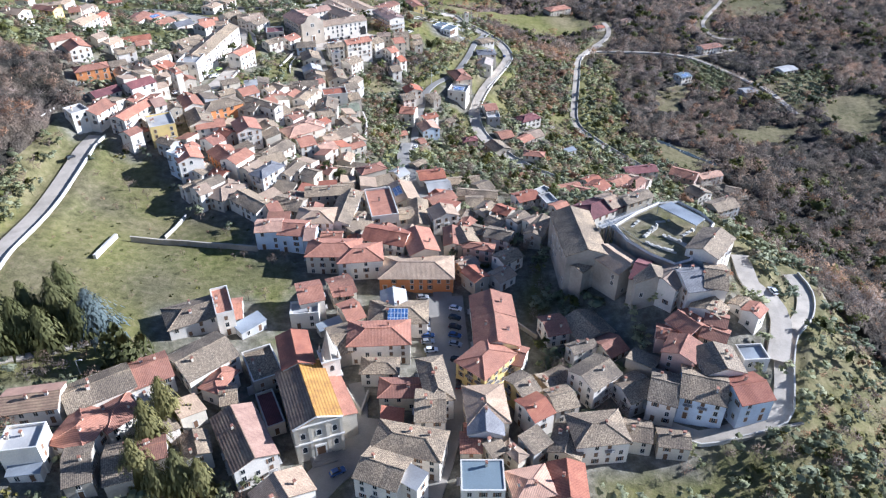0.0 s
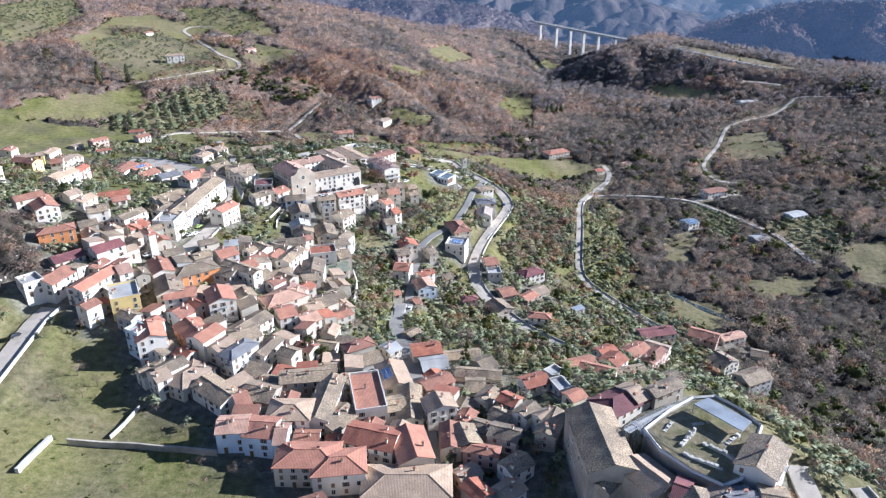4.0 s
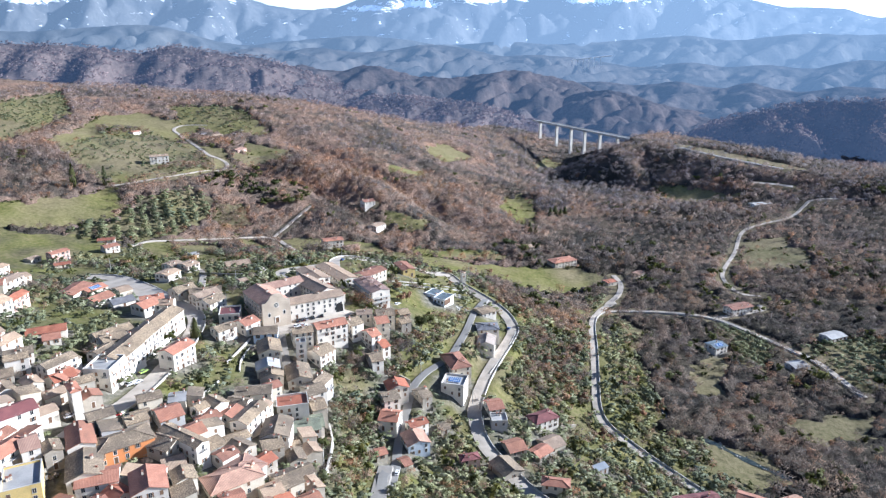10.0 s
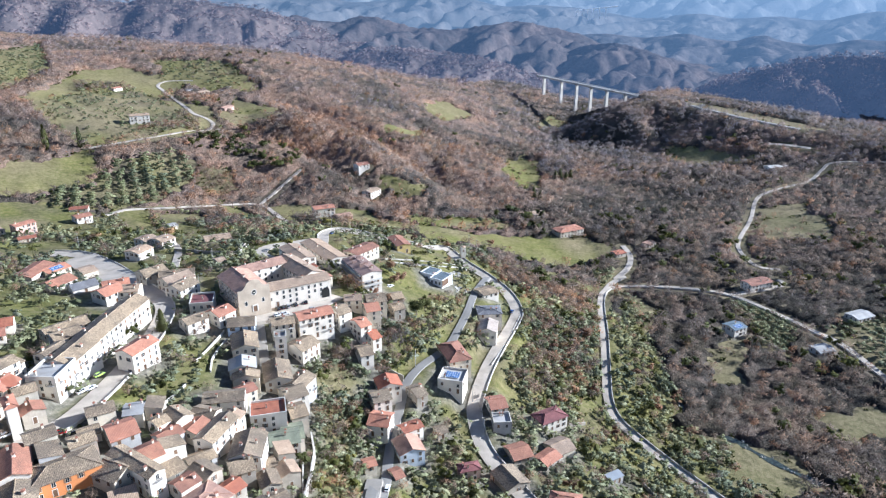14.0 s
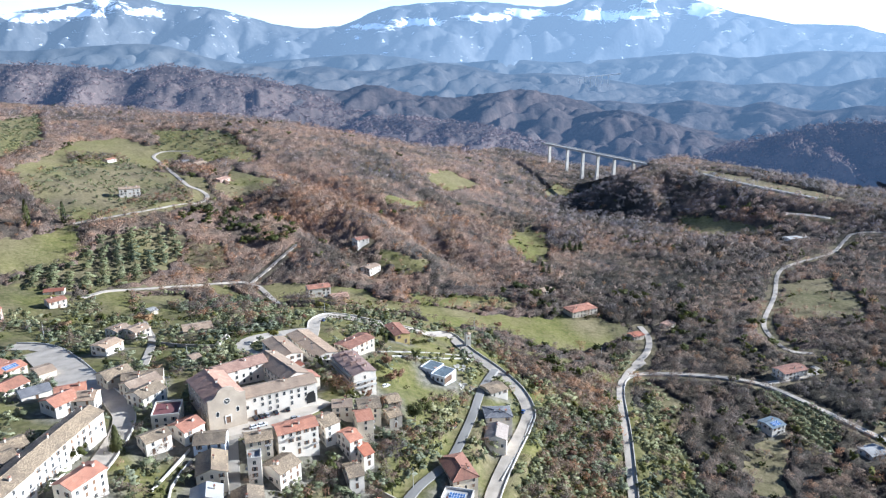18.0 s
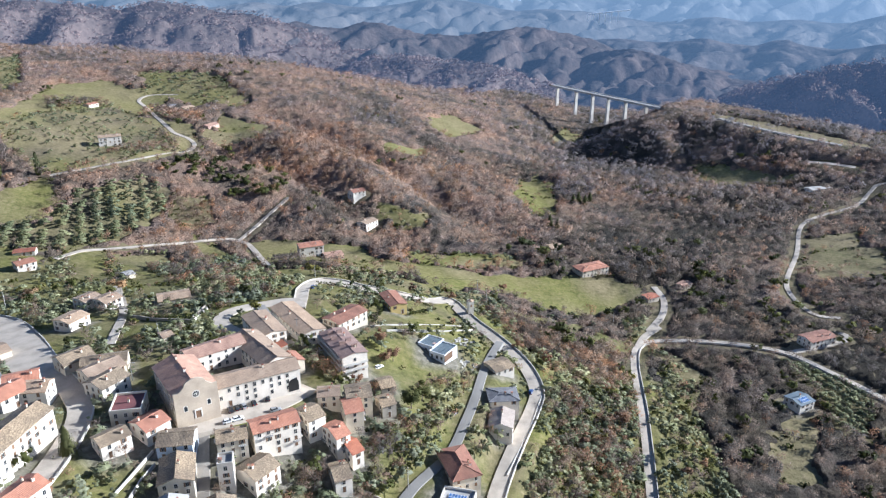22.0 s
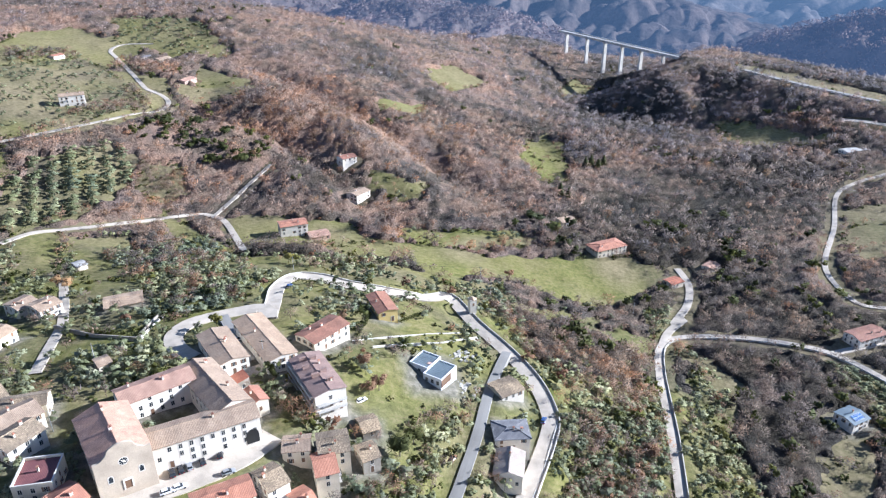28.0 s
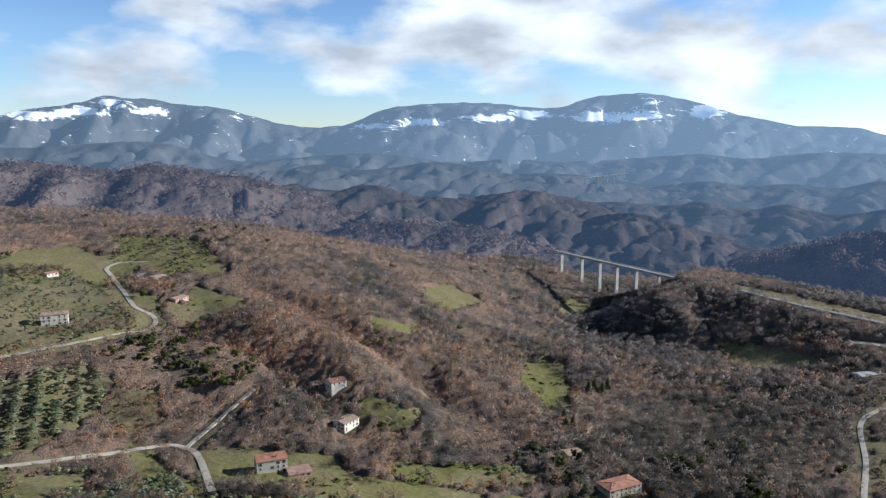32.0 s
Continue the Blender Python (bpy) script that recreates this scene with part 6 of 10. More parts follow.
                    part("door", DOOR, root, "brown wooden door", pose(lx, ly, 0.0, 0, 0, turn))
                    continue
                part("window", WIN["plain" if extra in ("convent", "castle") else rnd.choice(("plain", "plain", "shut", "open"))], root, "", pose(lx, ly, zc, 0, 0, turn))
                if fl > 0 and extra == "" and H > 6 and rnd.random() < 0.14:
                    bal = part("balcony", SLAB, root, "small concrete balcony", pose(lx, ly, zc - 1.1, 0, 0, turn))
                    part("railing", RAILING, bal, "black iron railing")
    return root

house(-218.0, 363.9, -18, 12.6, 8.5, 5.3, "gable", "white", "tan_tile")
house(-239.8, 434.0, -17, 15.9, 7.8, 5.3, "gable", "yellow", "brown_tile")
house(-234.1, 455.3, 22, 6.6, 9.6, 5.3, "gable", "cream", "brown_tile")
house(-238.9, 483.2, 61, 7.6, 9.9, 5.3, "gable", "cream", "tan_tile")
house(-201.8, 397.8, 80, 17.1, 10.4, 5.3, "gable", "white", "tan_tile")
house(-201.4, 416.2, 86, 13.3, 6.3, 7.8, "gable", "pink", "red_tile")
house(-186.8, 341.6, 45, 12.1, 7.1, 5.3, "gable", "cream", "brown_tile")
house(-179.8, 339.4, -50, 19.5, 9.6, 5.3, "gable", "white", "brown_tile")
house(-177.9, 361.0, 63, 7.1, 7.7, 5.3, "gable", "cream", "tan_tile")
house(-170.2, 357.2, 72, 9.3, 7.6, 5.3, "gable", "white", "tan_tile")
house(-167.8, 382.0, 26, 15.4, 7.9, 2.9, "gable", "white", "red_tile")
house(-156.6, 341.7, 31, 8.0, 5.9, 7.8, "gable", "white", "old_tile")
house(-163.9, 318.1, 31, 14.4, 7.3, 5.3, "hip", "orange", "brown_tile")
house(-143.6, 345.1, 63, 12.8, 6.7, 7.8, "gable", "white", "old_tile")
house(-139.3, 339.1, 51, 8.2, 8.1, 5.3, "gable", "white", "red_tile")
house(-127.3, 324.6, -50, 7.7, 3.0, 10.2, "hip", "white", "new_tile")
house(-139.3, 309.2, 49, 12.0, 8.5, 7.8, "gable", "white", "maroon_tile")
house(-153.3, 303.1, 47, 11.8, 8.1, 2.9, "gable", "cream", "maroon_tile")
house(-149.6, 285.1, 74, 12.6, 10.1, 5.3, "gable", "white", "brown_tile")
house(-155.8, 279.8, 47, 7.3, 8.4, 5.3, "flat", "white", "concrete")
house(-134.2, 285.7, 71, 21.0, 7.7, 7.8, "gable", "white", "new_tile")
house(-127.1, 294.8, 37, 5.2, 9.8, 7.8, "gable", "white", "pink_tile")
house(-121.4, 280.4, 27, 10.4, 13.4, 7.8, "flat", "yellow", "concrete")
house(-130.3, 270.3, 60, 6.3, 6.2, 7.8, "gable", "white", "brown_tile")
house(-102.4, 286.6, 20, 12.0, 8.6, 5.3, "gable", "white", "new_tile")
house(-86.1, 284.4, -64, 12.4, 10.1, 7.8, "gable", "white", "new_tile")
house(-98.7, 275.4, 54, 6.9, 9.1, 5.3, "gable", "white", "new_tile")
house(-91.9, 266.9, -50, 11.7, 10.1, 5.3, "gable", "orange", "brown_tile")
house(-85.2, 261.5, 62, 11.0, 8.5, 7.8, "gable", "white", "brown_tile")
house(-107.9, 258.2, 60, 5.9, 6.7, 10.2, "flat", "pale_blue", "concrete")
house(-103.7, 257.6, -62, 11.5, 9.6, 10.2, "gable", "white", "new_tile")
house(-98.8, 255.4, 63, 7.2, 7.4, 5.3, "gable", "white", "old_tile")
house(-92.2, 243.5, 50, 10.3, 6.5, 7.8, "gable", "white", "old_tile")
house(-94.3, 239.0, 44, 5.2, 8.7, 7.8, "gable", "white", "tan_tile")
house(-85.7, 241.8, 61, 14.4, 10.3, 5.3, "hip", "cream", "tan_tile")
house(-71.3, 253.4, 59, 12.7, 6.8, 7.8, "hip", "grey", "slate")
house(-73.0, 265.8, 40, 10.5, 10.0, 5.3, "gable", "cream", "old_tile")
house(-64.6, 296.4, 37, 17.1, 10.5, 5.3, "hip", "cream", "pink_tile")
house(-61.4, 285.4, 29, 7.1, 9.9, 5.3, "gable", "white", "new_tile")
house(-73.3, 232.9, -40, 16.6, 9.1, 5.3, "gable", "white", "old_tile")
house(-64.7, 229.0, 33, 4.5, 9.7, 5.3, "gable", "white", "new_tile")
house(-58.9, 233.2, -16, 11.1, 10.1, 5.3, "gable", "stone", "old_tile")
house(-37.1, 229.0, 84, 23.6, 8.1, 7.8, "gable", "white", "old_tile")
house(-46.9, 221.4, 0, 13.5, 10.5, 7.8, "hip", "white", "tan_tile")
house(-45.6, 241.1, 8, 16.7, 7.8, 7.8, "gable", "stone", "old_tile")
house(-62.3, 212.8, 5, 9.2, 8.4, 7.8, "gable", "pale_blue", "pink_tile")
house(-53.5, 212.2, -7, 8.9, 9.9, 7.8, "gable", "pale_blue", "new_tile")
house(-47.0, 209.5, 0, 3.6, 9.7, 7.8, "gable", "pale_blue", "pink_tile")
house(-37.7, 200.7, 0, 18.0, 10.5, 7.8, "hip", "cream", "new_tile")
house(-28.5, 198.1, 7, 15.0, 10.5, 7.8, "hip", "white", "new_tile")
house(-23.9, 234.4, 13, 10.2, 20.8, 7.8, "flat", "white", "new_tile")
house(-15.0, 231.8, 18, 6.8, 7.9, 5.3, "gable", "white", "old_tile")
house(-20.0, 210.4, -17, 15.9, 10.3, 7.8, "gable", "white", "red_tile")
house(-32.8, 222.1, 57, 11.7, 10.1, 5.3, "gable", "stone", "old_tile")
house(-8.1, 206.7, -75, 14.8, 10.2, 7.8, "gable", "cream", "new_tile")
house(-9.6, 232.6, -86, 18.7, 7.7, 5.3, "gable", "cream", "old_tile")
house(-16.3, 250.7, -73, 15.4, 10.3, 5.3, "gable", "cream", "tan_tile", "solar")
house(-30.6, 266.7, 30, 11.1, 6.2, 7.8, "hip", "stone", "brown_tile")
house(-5.4, 277.2, 13, 11.5, 8.8, 5.3, "gable", "white", "red_tile")
house(-2.2, 268.1, 14, 10.1, 9.5, 2.9, "gable", "stone", "concrete")
house(-1.1, 247.9, 33, 11.5, 6.9, 5.3, "gable", "pink", "brown_tile")
house(-0.0, 229.1, -71, 7.8, 9.9, 7.8, "gable", "white", "tan_tile")
house(3.5, 214.6, -89, 11.9, 6.3, 5.3, "gable", "cream", "brown_tile")
house(7.7, 214.3, -75, 9.6, 8.9, 5.3, "gable", "stone", "old_tile")
house(14.6, 259.7, -8, 16.8, 6.4, 2.9, "gable", "cream", "old_tile")
house(12.9, 249.1, 0, 6.9, 8.8, 2.9, "gable", "white", "old_tile", "", "outbuilding")
house(33.0, 244.4, 23, 9.2, 7.2, 5.3, "gable", "white", "red_tile")
house(41.7, 241.7, 21, 5.1, 7.2, 2.9, "flat", "grey", "concrete", "", "outbuilding")
house(12.8, 208.1, -14, 10.6, 4.2, 5.3, "hip", "pink", "brown_tile")
house(20.5, 215.4, -21, 9.3, 7.4, 5.3, "gable", "white", "old_tile")
house(22.6, 201.7, 37, 8.6, 6.7, 5.3, "gable", "white", "old_tile")
house(-8.9, 193.7, 0, 24.7, 12.6, 5.3, "hip", "orange", "tan_tile", "palazzo")
house(-15.7, 176.0, -83, 9.3, 7.7, 5.3, "gable", "cream", "concrete")
house(-13.9, 170.1, -0, 18.0, 10.5, 5.3, "hip", "white", "old_tile", "solar")
house(-18.9, 157.3, 3, 18.0, 10.4, 7.8, "hip", "white", "new_tile")
house(-2.3, 138.5, -78, 16.6, 7.0, 7.8, "hip", "white", "old_tile")
house(-10.3, 137.4, 0, 14.1, 6.9, 5.3, "hip", "cream", "new_tile")
house(-17.9, 146.0, 0, 10.4, 6.0, 5.3, "hip", "white", "old_tile")
house(-3.3, 128.8, 0, 7.8, 11.0, 7.8, "gable", "white", "old_tile")
house(-8.3, 117.0, -13, 17.5, 9.2, 7.8, "hip", "white", "old_tile")
house(-14.3, 108.5, -21, 11.0, 9.5, 7.8, "gable", "white", "old_tile")
house(-6.8, 105.6, -32, 4.8, 4.7, 7.8, "shed", "white", "concrete")
house(15.4, 172.2, -87, 10.7, 13.0, 7.8, "gable", "cream", "brown_tile")
house(15.8, 159.5, -89, 12.5, 13.1, 7.8, "gable", "cream", "brown_tile")
house(19.3, 153.1, -21, 10.0, 8.0, 5.3, "gable", "white", "new_tile")
house(12.2, 147.9, 48, 13.7, 10.5, 7.8, "hip", "yellow", "new_tile")
house(11.3, 129.7, -85, 13.1, 10.5, 7.8, "hip", "cream", "tan_tile")
house(10.9, 123.1, 89, 7.5, 8.7, 7.8, "gable", "grey", "slate")
house(7.6, 123.0, 0, 4.1, 4.0, 5.3, "gable", "white", "new_tile")
house(7.1, 118.9, -0, 5.3, 6.3, 5.3, "gable", "cream", "brown_tile")
house(9.4, 106.9, 0, 10.3, 8.8, 7.8, "flat", "white", "blue_grey")
house(17.8, 116.6, -49, 6.1, 3.0, 5.3, "hip", "cream", "tan_tile")
house(21.0, 107.1, 13, 9.7, 8.5, 5.3, "hip", "white", "pink_tile")
house(11.9, 118.8, 36, 4.6, 7.9, 5.3, "gable", "cream", "old_tile")
house(21.7, 137.5, 33, 5.9, 8.8, 7.8, "gable", "yellow", "old_tile")
house(24.3, 129.5, 31, 6.5, 8.5, 7.8, "gable", "white", "red_tile")
house(31.8, 132.8, 18, 6.6, 8.0, 7.8, "gable", "white", "old_tile")
house(34.3, 166.1, 15, 7.1, 9.0, 5.3, "gable", "white", "brown_tile")
house(41.1, 155.6, 27, 8.2, 4.4, 5.3, "gable", "white", "old_tile")
house(42.4, 142.2, 37, 10.9, 9.8, 7.8, "gable", "white", "old_tile")
house(44.6, 165.9, -62, 11.8, 12.4, 2.9, "gable", "stone", "old_tile")
house(49.7, 156.9, 33, 6.9, 8.7, 2.9, "gable", "cream", "brown_tile", "", "outbuilding")
house(52.6, 138.5, 25, 8.6, 9.5, 5.3, "gable", "white", "old_tile")
house(39.7, 122.5, 7, 13.7, 10.5, 7.8, "hip", "white", "old_tile")
house(48.9, 124.5, -10, 10.8, 7.1, 5.3, "gable", "cream", "old_tile")
house(31.9, 120.1, 71, 9.6, 7.9, 5.3, "gable", "cream", "old_tile")
house(30.2, 108.0, 87, 10.7, 8.6, 5.3, "gable", "cream", "red_tile")
house(60.1, 135.7, -20, 7.4, 12.2, 7.8, "gable", "white", "old_tile")
house(70.4, 135.7, -17, 11.6, 13.1, 7.8, "gable", "pale_blue", "old_tile")
house(81.2, 133.3, 13, 9.5, 10.0, 7.8, "gable", "pale_blue", "red_tile")
house(65.6, 155.9, -15, 5.9, 6.0, 5.3, "gable", "pink", "brown_tile")
house(67.7, 147.7, 59, 8.9, 9.3, 7.8, "gable", "pink", "brown_tile")
house(76.1, 142.6, -86, 10.5, 11.2, 7.8, "gable", "white", "old_tile")
house(78.6, 153.6, -31, 7.2, 6.7, 5.3, "gable", "stone", "brown_tile")
house(72.1, 158.4, -56, 8.3, 9.5, 5.3, "gable", "pink", "brown_tile")
house(80.3, 158.5, -24, 6.3, 6.1, 5.3, "gable", "white", "brown_tile")
house(75.7, 171.9, 10, 7.9, 12.9, 7.8, "gable", "white", "slate")
house(83.0, 172.1, -15, 6.5, 12.8, 7.8, "gable", "white", "old_tile")
house(79.4, 163.0, 52, 6.7, 9.3, 5.3, "gable", "white", "old_tile")
house(91.0, 166.4, 40, 5.4, 6.3, 2.9, "gable", "white", "old_tile", "", "outbuilding")
house(92.7, 162.2, 45, 5.6, 5.2, 5.3, "gable", "white", "new_tile")
house(85.3, 185.8, 52, 14.8, 10.2, 7.8, "gable", "white", "old_tile")
house(88.0, 148.1, 4, 7.5, 6.3, 2.9, "flat", "grey", "sheet", "", "outbuilding")
house(45.4, 198.2, -86, 26.4, 13.5, 12.5, "gable", "stone", "old_tile", "castle", "castle")
house(47.3, 188.6, 46, 13.8, 6.1, 9.0, "gable", "stone", "old_tile", "castle", "castle")
house(55.8, 184.8, -57, 13.1, 10.5, 9.0, "gable", "stone", "tan_tile", "castle", "castle")
house(61.9, 177.5, -28, 4.0, 11.8, 9.0, "gable", "stone", "maroon_tile", "castle", "castle")
house(64.6, 174.0, -86, 6.3, 12.0, 9.0, "gable", "stone", "old_tile", "castle", "castle")
house(70.2, 173.6, 45, 10.2, 9.0, 7.8, "gable", "white", "tan_tile")
house(55.8, 219.1, 34, 16.5, 10.5, 5.3, "hip", "white", "maroon_tile")
house(60.6, 221.9, 30, 4.8, 9.7, 5.3, "gable", "white", "tan_tile")
house(60.9, 267.3, -23, 13.7, 6.0, 2.9, "gable", "cream", "new_tile")
house(71.6, 285.2, 45, 8.2, 8.9, 5.3, "gable", "white", "red_tile")
house(110.2, 350.6, 12, 18.7, 8.5, 5.3, "gable", "white", "maroon_tile")
house(101.3, 321.0, -32, 11.4, 10.1, 5.3, "gable", "white", "tan_tile")
house(139.0, 359.2, -31, 14.6, 10.2, 5.3, "gable", "pink", "brown_tile")
house(155.5, 363.0, 19, 14.5, 6.2, 5.3, "gable", "white", "pink_tile")
house(132.4, 317.7, -59, 9.5, 10.0, 7.8, "gable", "white", "old_tile")
house(139.0, 301.6, 24, 13.6, 10.2, 7.8, "gable", "grey", "old_tile")
house(165.0, 349.0, -23, 8.2, 7.5, 2.9, "gable", "cream", "old_tile", "", "outbuilding")
house(-103.7, 124.7, 11, 13.9, 8.8, 5.3, "gable", "white", "ribbed")
house(-90.0, 130.6, 35, 16.7, 10.4, 5.3, "gable", "white", "old_tile")
house(-79.0, 138.0, 31, 9.7, 10.7, 5.3, "gable", "white", "new_tile")
house(-67.0, 144.6, 44, 15.0, 13.3, 5.3, "gable", "white", "old_tile")
house(-73.8, 163.1, 28, 18.0, 10.5, 5.3, "hip", "white", "old_tile")
house(-66.6, 165.6, 23, 5.1, 13.1, 7.8, "flat", "white", "new_tile")
house(-63.9, 169.4, 13, 3.0, 10.0, 2.9, "gable", "white", "new_tile", "", "outbuilding")
house(-60.6, 136.9, 69, 8.9, 5.7, 5.3, "hip", "white", "new_tile")
house(-49.3, 116.8, -59, 18.9, 10.7, 7.8, "gable", "white", "ribbed")
house(-56.9, 131.7, 16, 4.3, 6.5, 5.3, "gable", "white", "old_tile")
house(-98.6, 110.6, 9, 8.9, 7.7, 7.8, "flat", "white", "concrete")
house(-97.6, 106.5, 9, 7.3, 4.2, 2.9, "shed", "white", "sheet", "", "outbuilding")
house(-88.9, 117.6, 78, 12.4, 10.0, 5.3, "hip", "white", "new_tile")
house(-82.4, 123.3, 49, 10.1, 8.9, 5.3, "hip", "white", "new_tile")
house(-85.5, 107.5, 19, 6.1, 12.8, 5.3, "gable", "stone", "old_tile")
house(-76.8, 108.5, 18, 6.2, 12.1, 5.3, "gable", "stone", "old_tile")
house(-76.9, 126.9, 38, 3.2, 7.5, 5.3, "flat", "white", "concrete")
house(-42.1, 175.3, 18, 7.6, 10.4, 7.8, "gable", "white", "new_tile")
house(-42.9, 169.3, 7, 8.8, 6.1, 5.3, "flat", "white", "concrete")
house(-33.4, 182.6, 23, 7.6, 9.9, 5.3, "gable", "cream", "brown_tile")
house(-28.8, 170.2, 29, 5.7, 9.8, 5.3, "gable", "cream", "new_tile")
house(-31.4, 180.3, 14, 3.7, 5.9, 5.3, "gable", "cream", "new_tile")
house(-35.0, 165.7, 32, 7.6, 3.0, 2.9, "shed", "grey", "sheet", "", "outbuilding")
house(-29.8, 157.3, 25, 7.0, 12.8, 5.3, "gable", "stone", "old_tile")
house(-58.5, 162.7, 47, 8.7, 4.2, 2.9, "shed", "grey", "sheet", "", "outbuilding")
house(-46.0, 129.9, 26, 4.7, 13.0, 2.9, "flat", "cream", "maroon_tile", "", "outbuilding")
house(-50.5, 143.7, 27, 8.2, 12.9, 5.3, "flat", "stone", "old_tile")
house(-37.5, 103.2, -55, 7.9, 12.9, 5.3, "gable", "white", "tan_tile")
CHURCH = house(-34.8, 128.0, -68, 21.2, 12.2, 12.0, "gable", "beige", "gold", "church", "church")
house(-40.5, 142.9, -72, 13.6, 8.3, 13.0, "gable", "beige", "red_tile", "church", "church")
house(-27.8, 132.8, 114, 18.3, 4.0, 8.0, "shed", "beige", "new_tile", "church", "church")
house(-162.0, 375.0, 31, 6.6, 7.0, 2.9, "gable", "white", "new_tile", "", "outbuilding")
house(-138.4, 379.2, 49, 10.4, 8.9, 5.3, "gable", "grey", "old_tile")
house(-136.1, 365.6, 70, 9.9, 7.7, 5.3, "gable", "white", "old_tile")
house(-144.3, 348.0, 86, 11.6, 9.9, 5.3, "gable", "white", "old_tile")
house(-139.3, 339.8, 78, 7.6, 8.7, 5.3, "gable", "white", "new_tile")
house(-125.5, 401.7, 82, 20.0, 10.5, 8.2, "gable", "white", "old_tile")
house(-126.7, 381.5, 84, 17.0, 10.3, 8.2, "gable", "white", "old_tile")
house(-127.4, 362.1, 83, 17.7, 10.4, 8.2, "gable", "white", "old_tile")
house(-128.1, 349.6, 87, 12.7, 10.4, 7.8, "flat", "white", "concrete")
house(-108.8, 372.9, 68, 13.0, 8.1, 8.7, "gable", "white", "new_tile")
house(-200.8, 468.4, 86, 19.5, 10.5, 2.9, "gable", "white", "brown_tile")
house(-192.9, 472.9, 60, 12.0, 10.1, 2.9, "gable", "cream", "new_tile", "solar")
house(-177.2, 447.8, 65, 12.6, 9.7, 2.9, "gable", "white", "brown_tile")
house(-161.9, 440.6, 43, 11.1, 8.3, 2.9, "gable", "white", "slate")
house(-174.6, 469.4, 49, 7.3, 9.9, 2.9, "gable", "cream", "tan_tile", "", "outbuilding")
house(-143.2, 426.3, 61, 10.4, 10.0, 5.3, "gable", "white", "new_tile")
house(-135.6, 429.9, 9, 9.2, 8.5, 5.3, "gable", "white", "tan_tile")
house(-171.6, 536.1, 62, 9.3, 10.0, 5.3, "gable", "white", "tan_tile")
house(-160.5, 533.7, 59, 9.6, 10.0, 5.3, "gable", "white", "tan_tile")
house(-161.7, 502.6, 68, 10.8, 10.0, 5.3, "gable", "white", "tan_tile")
house(-130.7, 540.9, 25, 15.2, 10.3, 2.9, "gable", "cream", "tan_tile")
house(-135.3, 454.8, 51, 11.6, 10.1, 5.3, "gable", "cream", "old_tile")
house(-120.1, 445.1, 53, 13.4, 10.2, 5.3, "gable", "cream", "tan_tile")
house(-114.5, 436.9, 63, 11.4, 9.7, 5.3, "gable", "white", "old_tile")
house(-116.0, 304.5, -61, 14.9, 8.3, 5.3, "gable", "white", "brown_tile")
house(-108.3, 290.8, -64, 15.0, 10.3, 5.3, "gable", "cream", "old_tile")
house(-102.8, 305.2, 37, 18.0, 10.5, 5.3, "hip", "orange", "old_tile")
house(-89.1, 307.5, -23, 8.9, 9.9, 5.3, "gable", "cream", "old_tile")
house(-83.9, 308.8, -33, 19.6, 5.2, 7.8, "gable", "white", "old_tile")
house(-95.3, 325.6, 38, 8.4, 9.9, 5.3, "gable", "grey", "new_tile")
house(-96.3, 338.0, 14, 6.0, 7.1, 5.3, "gable", "cream", "concrete")
house(-87.0, 334.1, 53, 4.7, 5.7, 5.3, "gable", "white", "old_tile")
house(-73.7, 358.8, 10, 14.2, 7.8, 5.3, "gable", "white", "old_tile")
house(-68.7, 367.9, 40, 6.6, 6.1, 5.3, "gable", "cream", "new_tile")
house(-68.7, 334.0, 73, 15.0, 7.1, 7.8, "gable", "white", "old_tile")
house(-57.8, 330.0, -86, 12.8, 10.1, 7.8, "gable", "white", "old_tile")
house(-57.9, 357.1, 15, 12.6, 9.6, 7.8, "flat", "white", "red_tile")
house(-58.2, 322.0, 27, 7.3, 8.5, 5.3, "gable", "stone", "old_tile")
house(-52.4, 373.8, 34, 8.4, 9.9, 7.8, "gable", "white", "old_tile")
house(-49.3, 363.9, 27, 6.2, 9.5, 7.8, "gable", "stone", "old_tile")
house(-49.0, 353.3, 17, 7.6, 9.9, 5.3, "gable", "white", "moss")
house(-52.2, 331.7, 29, 3.9, 5.0, 2.9, "gable", "white", "old_tile", "", "outbuilding")
house(-63.3, 302.1, 56, 12.3, 10.5, 5.3, "hip", "white", "pink_tile")
house(-49.0, 303.5, 38, 8.2, 9.9, 5.3, "gable", "cream", "old_tile")
house(-86.8, 290.1, 5, 6.1, 7.2, 5.3, "gable", "white", "new_tile")
house(-21.3, 392.7, 25, 7.7, 9.5, 5.3, "gable", "white", "old_tile")
house(-19.9, 380.9, -11, 8.5, 9.9, 5.3, "gable", "white", "new_tile")
house(-8.4, 371.8, -69, 10.7, 10.0, 5.3, "gable", "pale_blue", "pink_tile")
house(-8.0, 381.7, 31, 8.9, 5.8, 5.3, "gable", "white", "red_tile")
house(-6.1, 401.0, 33, 5.2, 9.8, 5.3, "gable", "stone", "old_tile")
house(4.1, 386.0, 24, 4.2, 5.6, 2.9, "gable", "cream", "old_tile", "", "outbuilding")
house(-22.6, 358.9, 23, 4.6, 5.1, 2.9, "gable", "cream", "new_tile", "", "outbuilding")
house(-12.4, 358.1, 33, 3.8, 6.4, 2.9, "gable", "cream", "brown_tile", "", "outbuilding")
house(15.2, 364.3, 15, 8.0, 4.7, 5.3, "hip", "pink", "maroon_tile")
house(28.7, 406.7, 15, 7.6, 9.9, 5.3, "gable", "white", "new_tile")
